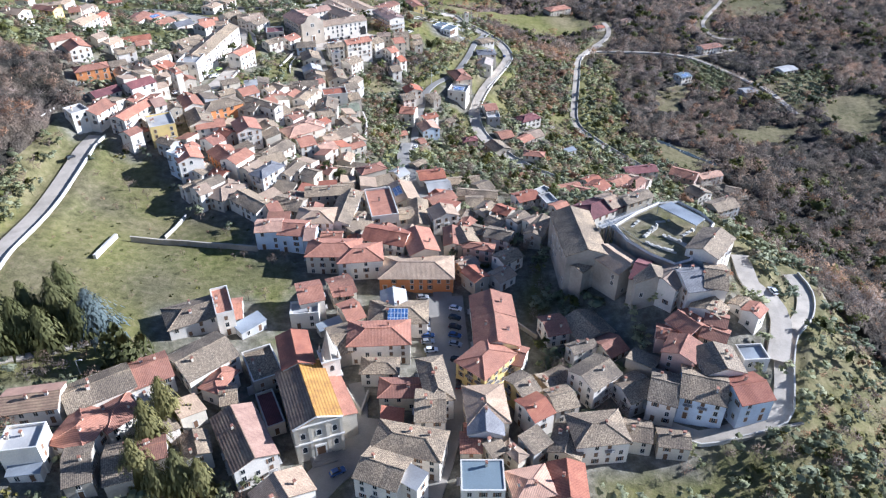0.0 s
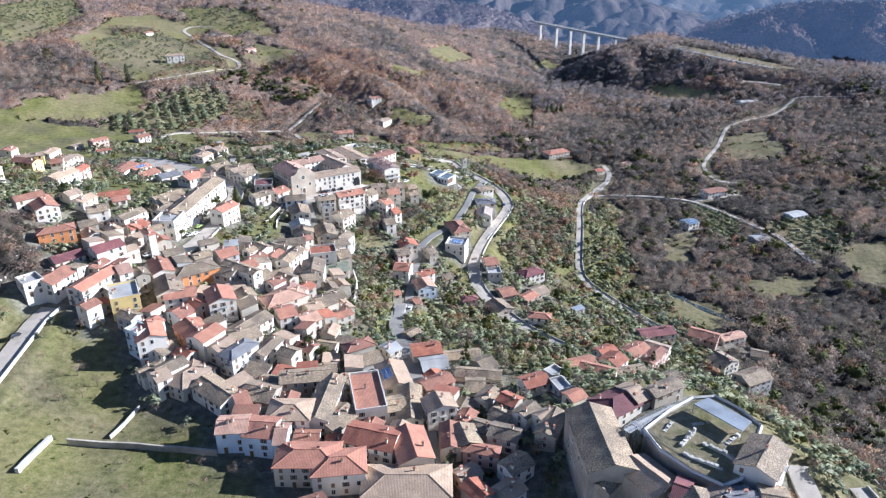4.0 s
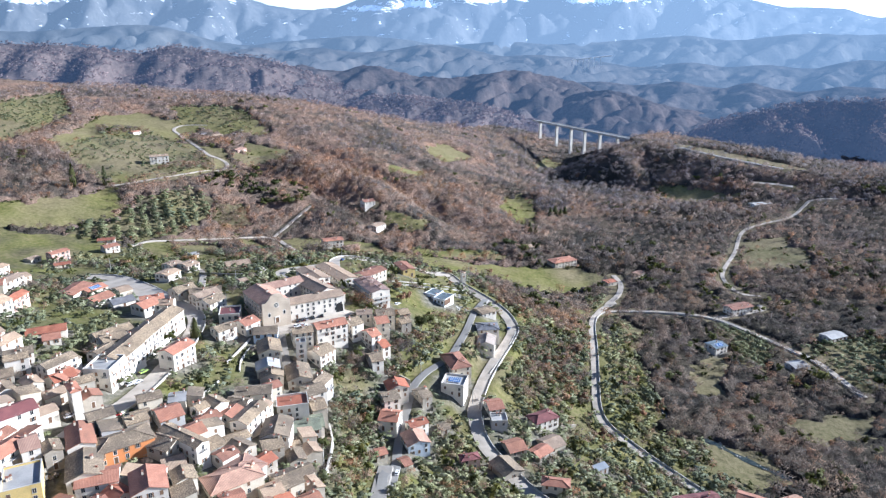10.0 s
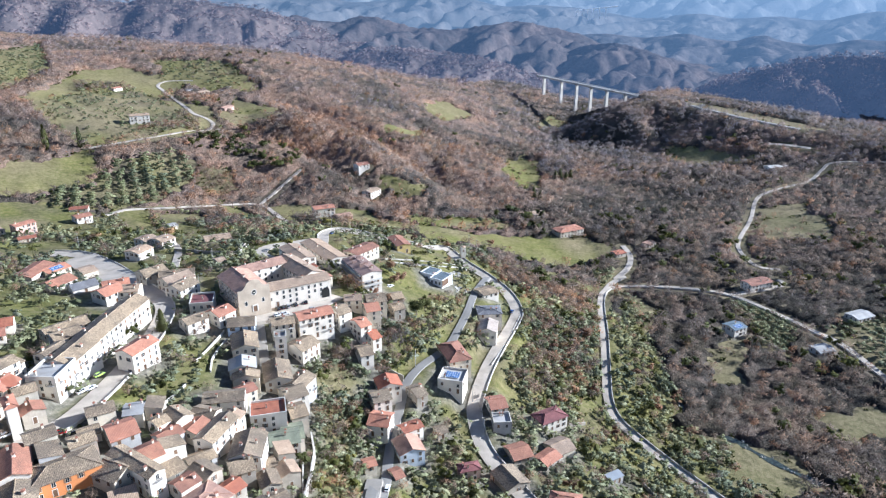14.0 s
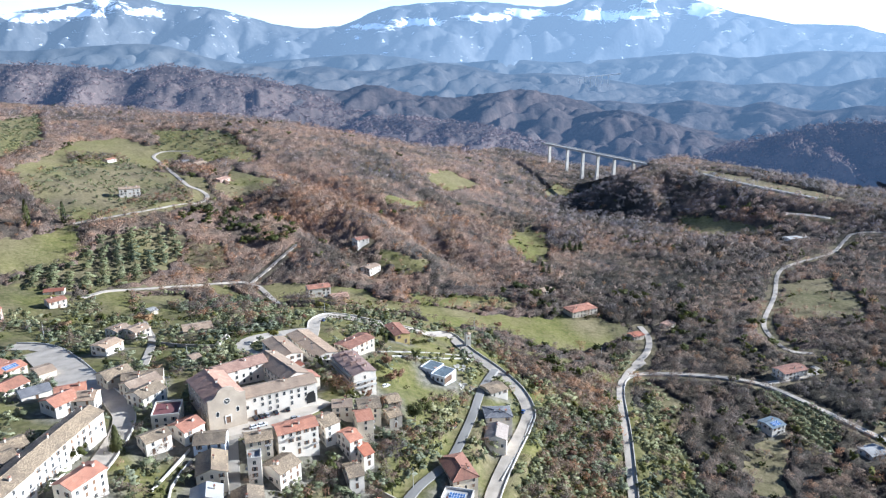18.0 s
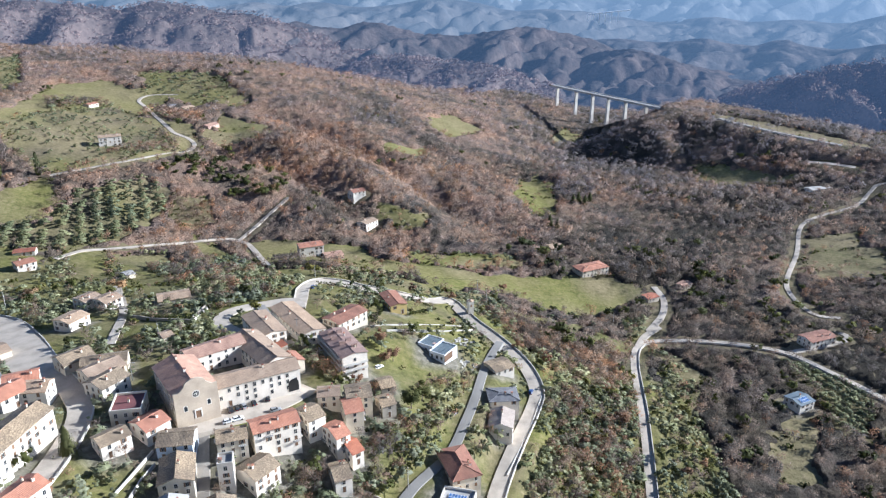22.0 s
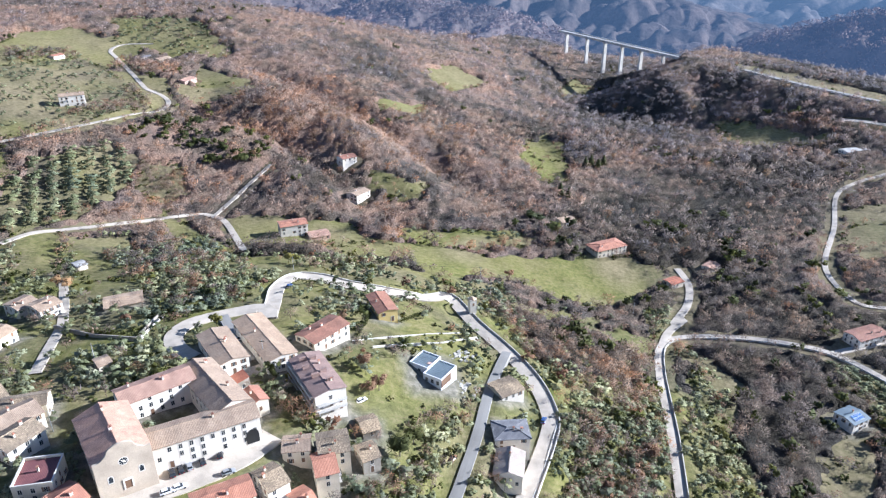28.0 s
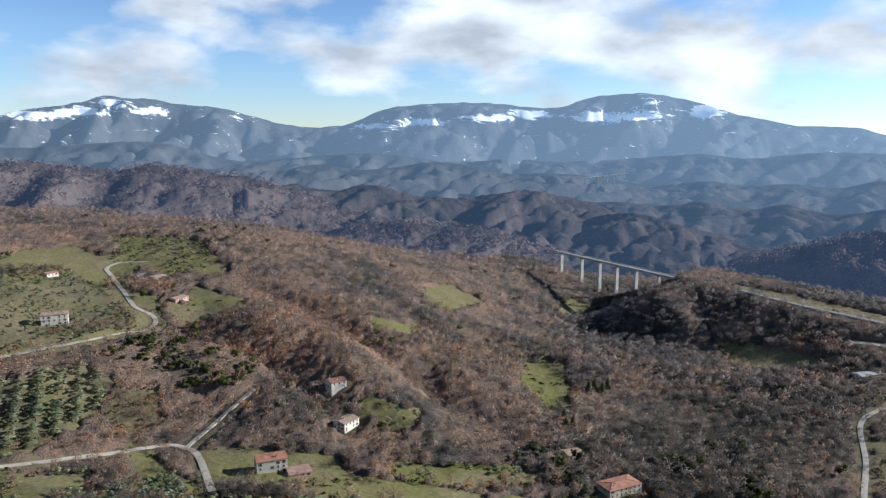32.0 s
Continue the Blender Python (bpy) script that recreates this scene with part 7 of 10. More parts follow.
house(30.3, 396.2, 4, 7.6, 7.4, 5.3, "flat", "grey", "concrete")
house(36.1, 380.3, 22, 8.6, 9.9, 2.9, "gable", "stone", "brown_tile", "", "outbuilding")
house(31.1, 362.7, -61, 12.0, 10.1, 2.9, "gable", "stone", "old_tile")
house(52.9, 407.8, 30, 13.5, 8.7, 5.3, "hip", "white", "maroon_tile")
house(54.5, 389.0, 31, 9.5, 10.0, 2.9, "gable", "cream", "tan_tile")
house(49.9, 347.3, -11, 10.9, 5.7, 5.3, "hip", "white", "new_tile")
house(74.3, 373.0, 29, 7.0, 3.3, 2.9, "shed", "grey", "sheet", "", "outbuilding")
house(114.1, 715.7, 26, 24.0, 13.0, 5.3, "hip", "cream", "new_tile", "farm")
house(233.9, 609.5, 22, 20.4, 10.5, 5.3, "gable", "white", "brown_tile")
house(190.3, 539.0, 27, 10.7, 10.0, 5.3, "gable", "white", "blue_grey", "solar")
CONVENT = house(-85.8, 434.6, -53, 23.4, 14.4, 11.0, "gable", "tan", "pink_tile", "convent", "convent")
WING = house(-64.0, 444.7, 29, 30.6, 9.8, 8.5, "gable", "white", "tan_tile", "convent", "convent")
house(-84.2, 460.9, 39, 22.5, 9.7, 7.5, "gable", "white", "pink_tile", "convent", "convent")
house(-66.6, 462.6, -49, 28.8, 11.3, 8.0, "gable", "white", "tan_tile", "convent", "convent")
house(-72.1, 489.8, -55, 23.3, 10.7, 5.3, "gable", "white", "tan_tile")
house(-59.8, 499.0, -54, 33.0, 11.1, 5.3, "gable", "white", "tan_tile")
house(-40.6, 510.9, 53, 18.3, 10.4, 5.3, "gable", "cream", "brown_tile")
FLATS = house(-36.5, 476.3, -59, 24.0, 10.7, 8.7, "gable", "white", "mauve_tile", "flats")
house(-21.5, 546.1, -66, 17.0, 8.4, 5.3, "gable", "yellow", "brown_tile")
house(30.1, 507.6, 32, 10.4, 10.0, 2.9, "gable", "white", "old_tile")
house(30.0, 481.7, 5, 12.5, 10.1, 5.3, "hip", "white", "slate")
house(28.6, 466.9, 82, 12.4, 9.6, 4.8, "gable", "white", "ash_tile")
house(10.4, 433.1, -70, 18.0, 10.5, 5.3, "hip", "cream", "brown_tile")
house(9.7, 415.9, -14, 11.4, 11.0, 5.6, "flat", "white", "concrete", "solar")
house(-18.3, 401.1, -72, 8.8, 9.9, 5.3, "gable", "white", "red_tile")
house(-64.2, 413.9, 20, 9.6, 7.3, 7.8, "gable", "cream", "old_tile")
house(-52.1, 421.3, 29, 15.6, 8.6, 10.2, "gable", "white", "new_tile")
house(-42.0, 431.4, 41, 6.6, 9.8, 7.8, "gable", "white", "old_tile")
house(-37.8, 446.7, 8, 8.1, 7.0, 5.3, "gable", "cream", "tan_tile")
house(-27.2, 448.2, 15, 9.3, 10.0, 7.8, "gable", "cream", "old_tile")
house(-28.5, 440.1, 20, 6.5, 9.8, 7.8, "gable", "cream", "new_tile")
house(-17.3, 450.8, 28, 5.7, 7.8, 5.3, "gable", "stone", "old_tile")
house(-18.6, 464.9, 25, 5.9, 7.8, 2.9, "gable", "stone", "old_tile", "", "outbuilding")
house(-32.4, 427.1, 40, 5.5, 9.8, 7.8, "gable", "white", "new_tile")
house(-27.1, 424.9, 39, 4.5, 9.4, 5.3, "gable", "white", "red_tile")
house(-29.5, 414.0, 24, 5.7, 9.8, 5.3, "gable", "white", "old_tile")
house(-80.7, 410.5, 10, 11.0, 9.2, 5.3, "gable", "pale_blue", "old_tile")
house(-76.3, 397.4, -73, 13.3, 10.2, 5.3, "gable", "cream", "old_tile")
house(-73.5, 382.5, -74, 8.4, 9.9, 5.3, "gable", "cream", "concrete")
house(-70.5, 376.0, -76, 5.2, 9.8, 5.3, "gable", "cream", "old_tile")
house(-60.8, 385.0, -73, 15.0, 10.3, 5.3, "gable", "cream", "old_tile")
house(-54.5, 406.4, 55, 10.0, 10.0, 5.3, "gable", "white", "old_tile")
house(-62.3, 400.9, 14, 4.7, 5.5, 10.2, "flat", "white", "concrete")
house(-99.3, 405.9, 48, 9.5, 7.4, 5.3, "gable", "white", "old_tile")
house(-100.9, 423.2, 12, 10.0, 11.0, 5.3, "flat", "cream", "maroon_tile")
house(-91.1, 415.6, 56, 8.9, 9.3, 5.3, "gable", "white", "new_tile")
house(-245.7, 607.9, 48, 10.6, 9.1, 5.3, "gable", "white", "brown_tile")
house(-261.1, 634.9, 19, 12.4, 7.5, 2.9, "gable", "white", "red_tile")
house(-91.6, 688.9, 23, 17.0, 10.3, 8.5, "gable", "white", "new_tile")
house(-75.1, 685.5, 25, 12.7, 10.1, 2.9, "gable", "pink", "pink_tile")
house(-71.6, 798.4, 36, 12.1, 10.1, 5.3, "gable", "white", "new_tile")
house(-59.3, 763.2, 55, 14.2, 10.2, 5.3, "gable", "white", "tan_tile")
house(-291.0, 831.8, 26, 18.2, 10.4, 8.6, "gable", "white", "tan_tile")
house(-238.0, 938.7, 67, 16.3, 10.3, 2.9, "gable", "pink", "pink_tile")
house(92.9, 757.7, 22, 11.8, 9.5, 2.9, "gable", "cream", "tan_tile")
house(-303.6, 1013.3, 57, 10.1, 6.0, 2.9, "gable", "cream", "slate")
house(-286.9, 1011.8, 66, 15.9, 9.9, 2.9, "gable", "cream", "tan_tile")
house(-374.3, 973.8, 68, 12.4, 8.4, 2.9, "gable", "white", "new_tile")
house(382.9, 919.4, 22, 24.6, 10.2, 2.9, "gable", "white", "concrete")
house(149.2, 676.5, 28, 9.9, 7.8, 2.9, "gable", "cream", "red_tile")
house(180.2, 698.8, 42, 10.0, 7.4, 2.9, "gable", "cream", "pink_tile")
house(-110.9, 481.3, 43, 4.5, 5.8, 2.9, "gable", "cream", "tan_tile", "", "outbuilding")
house(-181.0, 600.2, 49, 5.1, 7.0, 2.9, "gable", "cream", "concrete", "", "outbuilding")
house(280.7, 558.7, 23, 15.4, 10.3, 2.9, "gable", "white", "concrete")
house(234.3, 515.2, 17, 11.5, 9.3, 2.9, "gable", "grey", "concrete")
house(-281.0, 484.6, -88, 9.0, 8.5, 5.3, "gable", "white", "brown_tile")
house(-254.6, 462.7, 27, 15.4, 6.0, 5.3, "gable", "yellow", "tan_tile")
house(-264.1, 501.3, 86, 13.2, 8.5, 5.3, "gable", "white", "tan_tile")
house(-237.1, 469.4, 82, 14.4, 8.5, 5.3, "gable", "white", "tan_tile")
house(-276.7, 560.2, 69, 8.1, 7.1, 2.9, "gable", "cream", "tan_tile", "", "outbuilding")
house(-261.7, 565.7, 58, 12.9, 7.1, 7.8, "gable", "pink", "new_tile")
house(-249.8, 547.7, 36, 9.8, 5.5, 2.9, "gable", "cream", "red_tile")
house(-207.0, 424.3, 67, 11.0, 7.8, 5.3, "gable", "white", "maroon_tile")
house(-160.7, 349.9, 32, 9.7, 7.0, 5.3, "gable", "white", "old_tile")
house(-141.5, 385.2, 50, 16.0, 8.5, 5.3, "gable", "white", "old_tile")
house(-144.4, 436.4, 28, 11.2, 8.5, 5.3, "gable", "white", "new_tile")
house(-83.7, 317.4, 44, 6.0, 8.5, 5.3, "gable", "cream", "brown_tile")
house(-122.4, 452.6, 18, 16.0, 7.1, 5.3, "gable", "cream", "old_tile")
house(-51.3, 381.7, 70, 10.3, 8.5, 7.8, "gable", "grey", "old_tile")
house(-50.5, 347.4, 18, 10.2, 8.5, 5.3, "gable", "white", "moss")
house(-106.2, 265.2, 65, 6.8, 6.6, 7.8, "gable", "pale_blue", "new_tile")
house(-72.1, 273.5, 59, 16.0, 8.3, 5.3, "gable", "white", "old_tile")
house(-62.8, 260.3, 68, 12.4, 5.5, 5.3, "gable", "white", "old_tile")
house(-52.3, 284.9, 37, 7.5, 8.5, 5.3, "gable", "white", "pink_tile")
house(-43.3, 270.7, -14, 8.1, 5.5, 2.9, "gable", "cream", "old_tile", "", "outbuilding")
house(-11.7, 301.4, 45, 6.6, 6.0, 2.9, "gable", "grey", "old_tile", "", "outbuilding")
house(-19.2, 273.4, 44, 6.0, 6.9, 5.3, "gable", "cream", "concrete")
house(9.0, 280.6, 8, 14.9, 6.6, 2.9, "gable", "cream", "old_tile")
house(17.5, 271.5, 34, 6.9, 8.5, 2.9, "gable", "stone", "old_tile", "", "outbuilding")
house(42.2, 257.5, 38, 6.0, 5.5, 2.9, "flat", "grey", "concrete", "", "outbuilding")
house(48.0, 379.1, 43, 9.4, 7.4, 2.9, "gable", "stone", "new_tile")
house(57.0, 280.9, 20, 11.7, 6.0, 2.9, "gable", "cream", "new_tile")
house(71.9, 299.7, 32, 8.3, 7.5, 5.3, "gable", "white", "red_tile")
house(74.8, 274.4, 16, 13.8, 5.5, 2.9, "gable", "stone", "old_tile")
house(88.2, 310.8, 37, 11.7, 8.5, 5.3, "gable", "cream", "brown_tile")
house(92.2, 297.6, 49, 13.4, 5.7, 7.8, "gable", "pink", "brown_tile")
house(44.7, 231.7, 31, 6.0, 5.5, 2.9, "gable", "cream", "new_tile", "", "outbuilding")
house(70.6, 223.7, 29, 12.1, 5.6, 5.3, "gable", "stone", "old_tile")
house(92.1, 276.3, 26, 8.8, 5.5, 2.9, "gable", "cream", "old_tile", "", "outbuilding")
house(28.2, 225.1, 48, 7.8, 5.5, 5.3, "gable", "white", "old_tile")
house(33.4, 220.6, 36, 6.0, 5.6, 5.3, "gable", "cream", "tan_tile")
house(34.7, 216.7, 67, 13.4, 6.5, 5.3, "gable", "stone", "old_tile")


house(-54.5, 464.5, -52, 8.5, 5.6, 4.2, "gable", "cream", "new_tile", "", "outbuilding")
house(-61.5, 473.5, -52, 5.0, 4.2, 3.4, "shed", "stone", "red_tile", "", "outbuilding")
for row in INFILL:
    house(*row, "", "row_house")

# ---- trees and scrub ----
def twig_tree(seed, blades, width=0.26, length=1.7, tall=1.0):
    """A bare winter crown: trunk and limbs, with many thin twig blades round a loose, uneven outline. About 1 high."""
    g = np.random.RandomState(seed)
    tri = []

    def bar(p, q, r):
        p, q = np.array(p), np.array(q)
        d = q - p
        s = np.cross(d, [0.3, 0.9, 0.2])
        s = s / (np.linalg.norm(s) + 1e-9) * r
        u = np.cross(d, s)
        u = u / (np.linalg.norm(u) + 1e-9) * r
        tri.append([p - s, p + s, q])
        tri.append([p - u, p + u, q])

    bar((0, 0, -0.05), (0.02, 0, 0.62), 0.017)
    lobes = []
    for k in range(6):
        a = k * 1.05 + g.uniform(-0.4, 0.4)
        r, h = g.uniform(0.14, 0.26), g.uniform(0.5, 0.78)
        lobes.append((r * math.cos(a), r * math.sin(a), h * tall))
        bar((0, 0, 0.25 + 0.05 * k % 0.2), lobes[-1], 0.008)
    for k in range(blades):
        d = g.normal(0, 1, 3) + np.array([0, 0, 0.35])
        d = d / np.linalg.norm(d)
        t = np.array(lobes[k % 6]) + d * g.uniform(0.05, 0.17)
        d = (d + g.normal(0, 0.35, 3) + np.array([0, 0, 0.3])) * g.uniform(0.6, 1.0) * 0.13 * length / 1.7
        s = np.cross(d, g.normal(0, 1, 3))
        s = s / (np.linalg.norm(s) + 1e-9) * 0.5 * width / 8
        tri.append([t - s, t + s, t + d])
    return np.array(tri)


def leaf_tree(seed, leaves, size=0.16, flat=0.8, base=0.2, spread=0.42):
    """A leafy crown: lobes of small leaf sprays with gaps between them. About 1 high."""
    g = np.random.RandomState(seed)
    lobes = [(g.uniform(-0.24, 0.24), g.uniform(-0.24, 0.24), base + 0.25 + g.uniform(0, 0.38), g.uniform(0.14, 0.26)) for _ in range(8)]
    tri = [np.array([[-0.035, 0, -0.05], [0.035, 0, -0.05], [0.01, 0, base + 0.3]]), np.array([[0, -0.035, -0.05], [0, 0.035, -0.05], [0, 0.01, base + 0.3]])]
    # the dense inside of each lobe
    for x, y, z, r in lobes:
        q = np.linalg.qr(g.normal(0, 1, (3, 3)))[0] * r * 0.75 * np.array([1, 1, flat])
        c = np.array([x, y, z]) * [spread / 0.3, spread / 0.3, 1]
        for i in (-1, 1):
            for j in (-1, 1):
                for k in (-1, 1):
                    tri.append(np.array([c + q[0] * i, c + q[1] * j, c + q[2] * k]))
    for k in range(leaves):
        x, y, z, r = lobes[k % 8]
        d = g.normal(0, 1, 3)
        d = d / np.linalg.norm(d)
        c = np.array([x, y, z]) * [spread / 0.3, spread / 0.3, 1] + d * r * np.array([1, 1, flat]) * g.uniform(0.7, 1.1)
        n = d + g.normal(0, 0.32, 3)
        u = np.cross(n, [0.2, 0.3, 0.9])
        u = u / (np.linalg.norm(u) + 1e-9)
        w = np.cross(n, u)
        w = w / (np.linalg.norm(w) + 1e-9)
        a = g.uniform(0, 6.28)
        s = size * g.uniform(0.6, 1.2)
        tri.append(np.array([c + s * (u * math.cos(a + t) + w * math.sin(a + t)) * q for t, q in ((0, 1.0), (2.0, 0.7), (4.2, 0.7))]))
    return np.array(tri)


def fir_tree(seed, rings=11, per=11, droop=0.25, lean=0.36, spray=0.3):
    """A conifer: whorls of drooping boughs, each of short sprays, that shorten towards the tip. 1 high."""
    g = np.random.RandomState(seed)
    tri = [np.array([[-0.02, 0, -0.05], [0.02, 0, -0.05], [0, 0, 0.95]]), np.array([[0, -0.02, -0.05], [0, 0.02, -0.05], [0, 0, 0.95]])]
    for k in range(rings):
        h = 0.06 + 0.93 * (k / rings) ** 0.9
        r = lean * (1 - h) ** 0.75 * g.uniform(0.6, 1.2) + 0.02
        side_bias = g.uniform(0, 6.28)
        for j in range(per):
            a = 6.28 * j / per + k * 0.8 + g.uniform(-0.25, 0.25)
            rr, hh = r * g.uniform(0.3, 1.1) * (1 + 0.3 * math.cos(2 * (a - side_bias))), h + g.uniform(-0.035, 0.035)
            c, s = math.cos(a), math.sin(a)
            tip = np.array([rr * c, rr * s, hh - droop * rr])
            mid = np.array([rr * (1 - min(0.8, spray * 2.2)) * c, rr * (1 - min(0.8, spray * 2.2)) * s, hh + 0.012])
            side = np.array([-s, c, g.uniform(-0.5, 0.5)]) * (spray * 0.55 * rr + 0.008)
            tri.append(np.array([mid - side, mid + side, tip]))
            t = g.uniform(0.3, 0.9)
            tri.append(np.array([mid * [t, t, 1] - side, mid * [t, t, 1] + side, tip * [t, t, 1] + side * 0.8]))
    return np.array(tri)


def cypress_tree(seed):
    g = np.random.RandomState(seed)
    tri = []
    for k in range(150):
        h = g.uniform(0.03, 0.98)
        r = 0.11 * math.sin(math.pi * min(1, (h * 0.9 + 0.1)) ** 0.8) + 0.02
        a = g.uniform(0, 6.28)
        c = np.array([r * math.cos(a), r * math.sin(a), h])
        s = np.array([-math.sin(a), math.cos(a), 0]) * 0.035
        tri.append(np.array([c - s, c + s, c + [0.01 * math.cos(a), 0.01 * math.sin(a), 0.13]]))
    return np.array(tri)


def mesh_of_tris(name, tri, mat, tint, out=None):
    """One mesh from an array of triangles, with a tint for each; out: the way outwards from the crown, by which each is shaded."""
    n = len(tri)
    if out is not None:
        face = np.cross(tri[:, 1] - tri[:, 0], tri[:, 2] - tri[:, 0])
        turn = (face * out).sum(1) < 0
        tri = tri.copy()
        tri[turn] = tri[turn][:, ::-1]
        face = face / (np.linalg.norm(face, axis=1, keepdims=True) + 1e-9) * np.where(turn, -1, 1)[:, None]
        out = out + 0.45 * face
        out = out / (np.linalg.norm(out, axis=1, keepdims=True) + 1e-9)
    me = bpy.data.meshes.new(name)
    me.vertices.add(n * 3)
    me.vertices.foreach_set("co", tri.reshape(-1).astype(np.float32))
    me.loops.add(n * 3)
    me.loops.foreach_set("vertex_index", np.arange(n * 3, dtype=np.int32))
    me.polygons.add(n)
    me.polygons.foreach_set("loop_start", np.arange(0, n * 3, 3, dtype=np.int32))
    at = me.attributes.new("tint", "FLOAT", "POINT")
    at.data.foreach_set("value", np.repeat(np.asarray(tint, np.float32), 3))
    me.materials.append(MATS[mat])
    me.update(calc_edges=True)
    if out is not None:
        me.polygons.foreach_set("use_smooth", [True] * n)
        nm = me.attributes.new("custom_normal", "FLOAT_VECTOR", "POINT")
        nm.data.foreach_set("vector", np.repeat(out, 3, axis=0).astype(np.float32).ravel())
        me.update()
    return me


def outward(tri, low=0.42):
    """For each triangle of a crown about 1 high, the way out from its middle."""
    d = tri.mean(1) - np.array([0, 0, low])
    d[:, 2] += 0.05
    return d / (np.linalg.norm(d, axis=1, keepdims=True) + 1e-9)


def scatter(name, mat, templates, xyz, size, label, category, tint, wide=1.0):
    """Many trees of one kind as one object."""
    g = np.random.RandomState(len(xyz))
    out, tn, way = [], [], []
    which = g.randint(0, len(templates), len(xyz))
    for k, t in enumerate(templates):
        i = np.where(which == k)[0]
        if not len(i):
            continue
        a, s = g.uniform(0, 6.28, len(i)), size[i]
        c, sn = np.cos(a)[:, None, None], np.sin(a)[:, None, None]
        w = (wide * g.uniform(0.8, 1.25, len(i)))[:, None, None]
        x, y, z = t[None, :, :, 0] * w, t[None, :, :, 1] * w, t[None, :, :, 2]
        p = np.stack([x * c - y * sn, x * sn + y * c, np.broadcast_to(z, (len(i),) + t.shape[:2])], -1) * s[:, None, None, None] + xyz[i][:, None, None, :]
        out.append(p.reshape(-1, 3, 3))
        tn.append(np.repeat(tint[i], len(t)))
        o = outward(t)
        c, sn = np.cos(a)[:, None], np.sin(a)[:, None]
        way.append(np.stack([o[None, :, 0] * c - o[None, :, 1] * sn, o[None, :, 0] * sn + o[None, :, 1] * c, np.broadcast_to(o[None, :, 2], (len(i), len(o)))], -1).reshape(-1, 3))
    me = mesh_of_tris(name, np.concatenate(out), mat, np.concatenate(tn), np.concatenate(way))
    return thing(name, Matrix(), label, category, kind="stuff", me=me)


TWIG = [twig_tree(k, 130, 0.24, 1.6) for k in range(5)]
TWIG_FAR = [twig_tree(20 + k, 50, 0.46, 2.0) for k in range(4)]
TUFT = [twig_tree(40 + k, 18, 1.1, 3.0)[14:] for k in range(4)]
LEAF = [leaf_tree(k, 110, 0.08) for k in range(4)]
LEAF_FAR = [leaf_tree(10 + k, 30, 0.16) for k in range(3)]
OLIVE = [leaf_tree(30 + k, 78, 0.075, 0.75, 0.12, 0.45) for k in range(4)]
BUSH = [leaf_tree(50 + k, 48, 0.10, 0.8, -0.2, 0.55) for k in range(3)]
CYPRESS = [cypress_tree(k) for k in range(2)]


def jitter_grid(x0, x1, y0, y1, step, seed):
    g = np.random.RandomState(seed)
    x, y = np.meshgrid(np.arange(x0, x1, step), np.arange(y0, y1, step))
    x = x.ravel() + g.uniform(-0.48, 0.48, x.size) * step
    y = y.ravel() + g.uniform(-0.48, 0.48, y.size) * step
    keep = np.abs(x) < 60 + 0.72 * (y + 30)
    return x[keep], y[keep], g


def clear_of_roads(x, y, pad):
    ok = np.ones(len(x), bool)
    for a in ROADS:
        ok &= near_line(x, y, a[0]) > a[1] / 2 + pad
    return ok


def set_down(x, y):
    return np.stack([x, y, land(x, y) - 0.15], 1)


def oaks(x, y):
    """Where the oaks stand that keep their russet leaves."""
    return np.exp(-((x + 110) / 75) ** 2 - ((y - 852 + 0.15 * (x + 130)) / 42) ** 2) + 0.6 * np.exp(-((x + 30) / 60) ** 2 - ((y - 860) / 60) ** 2)


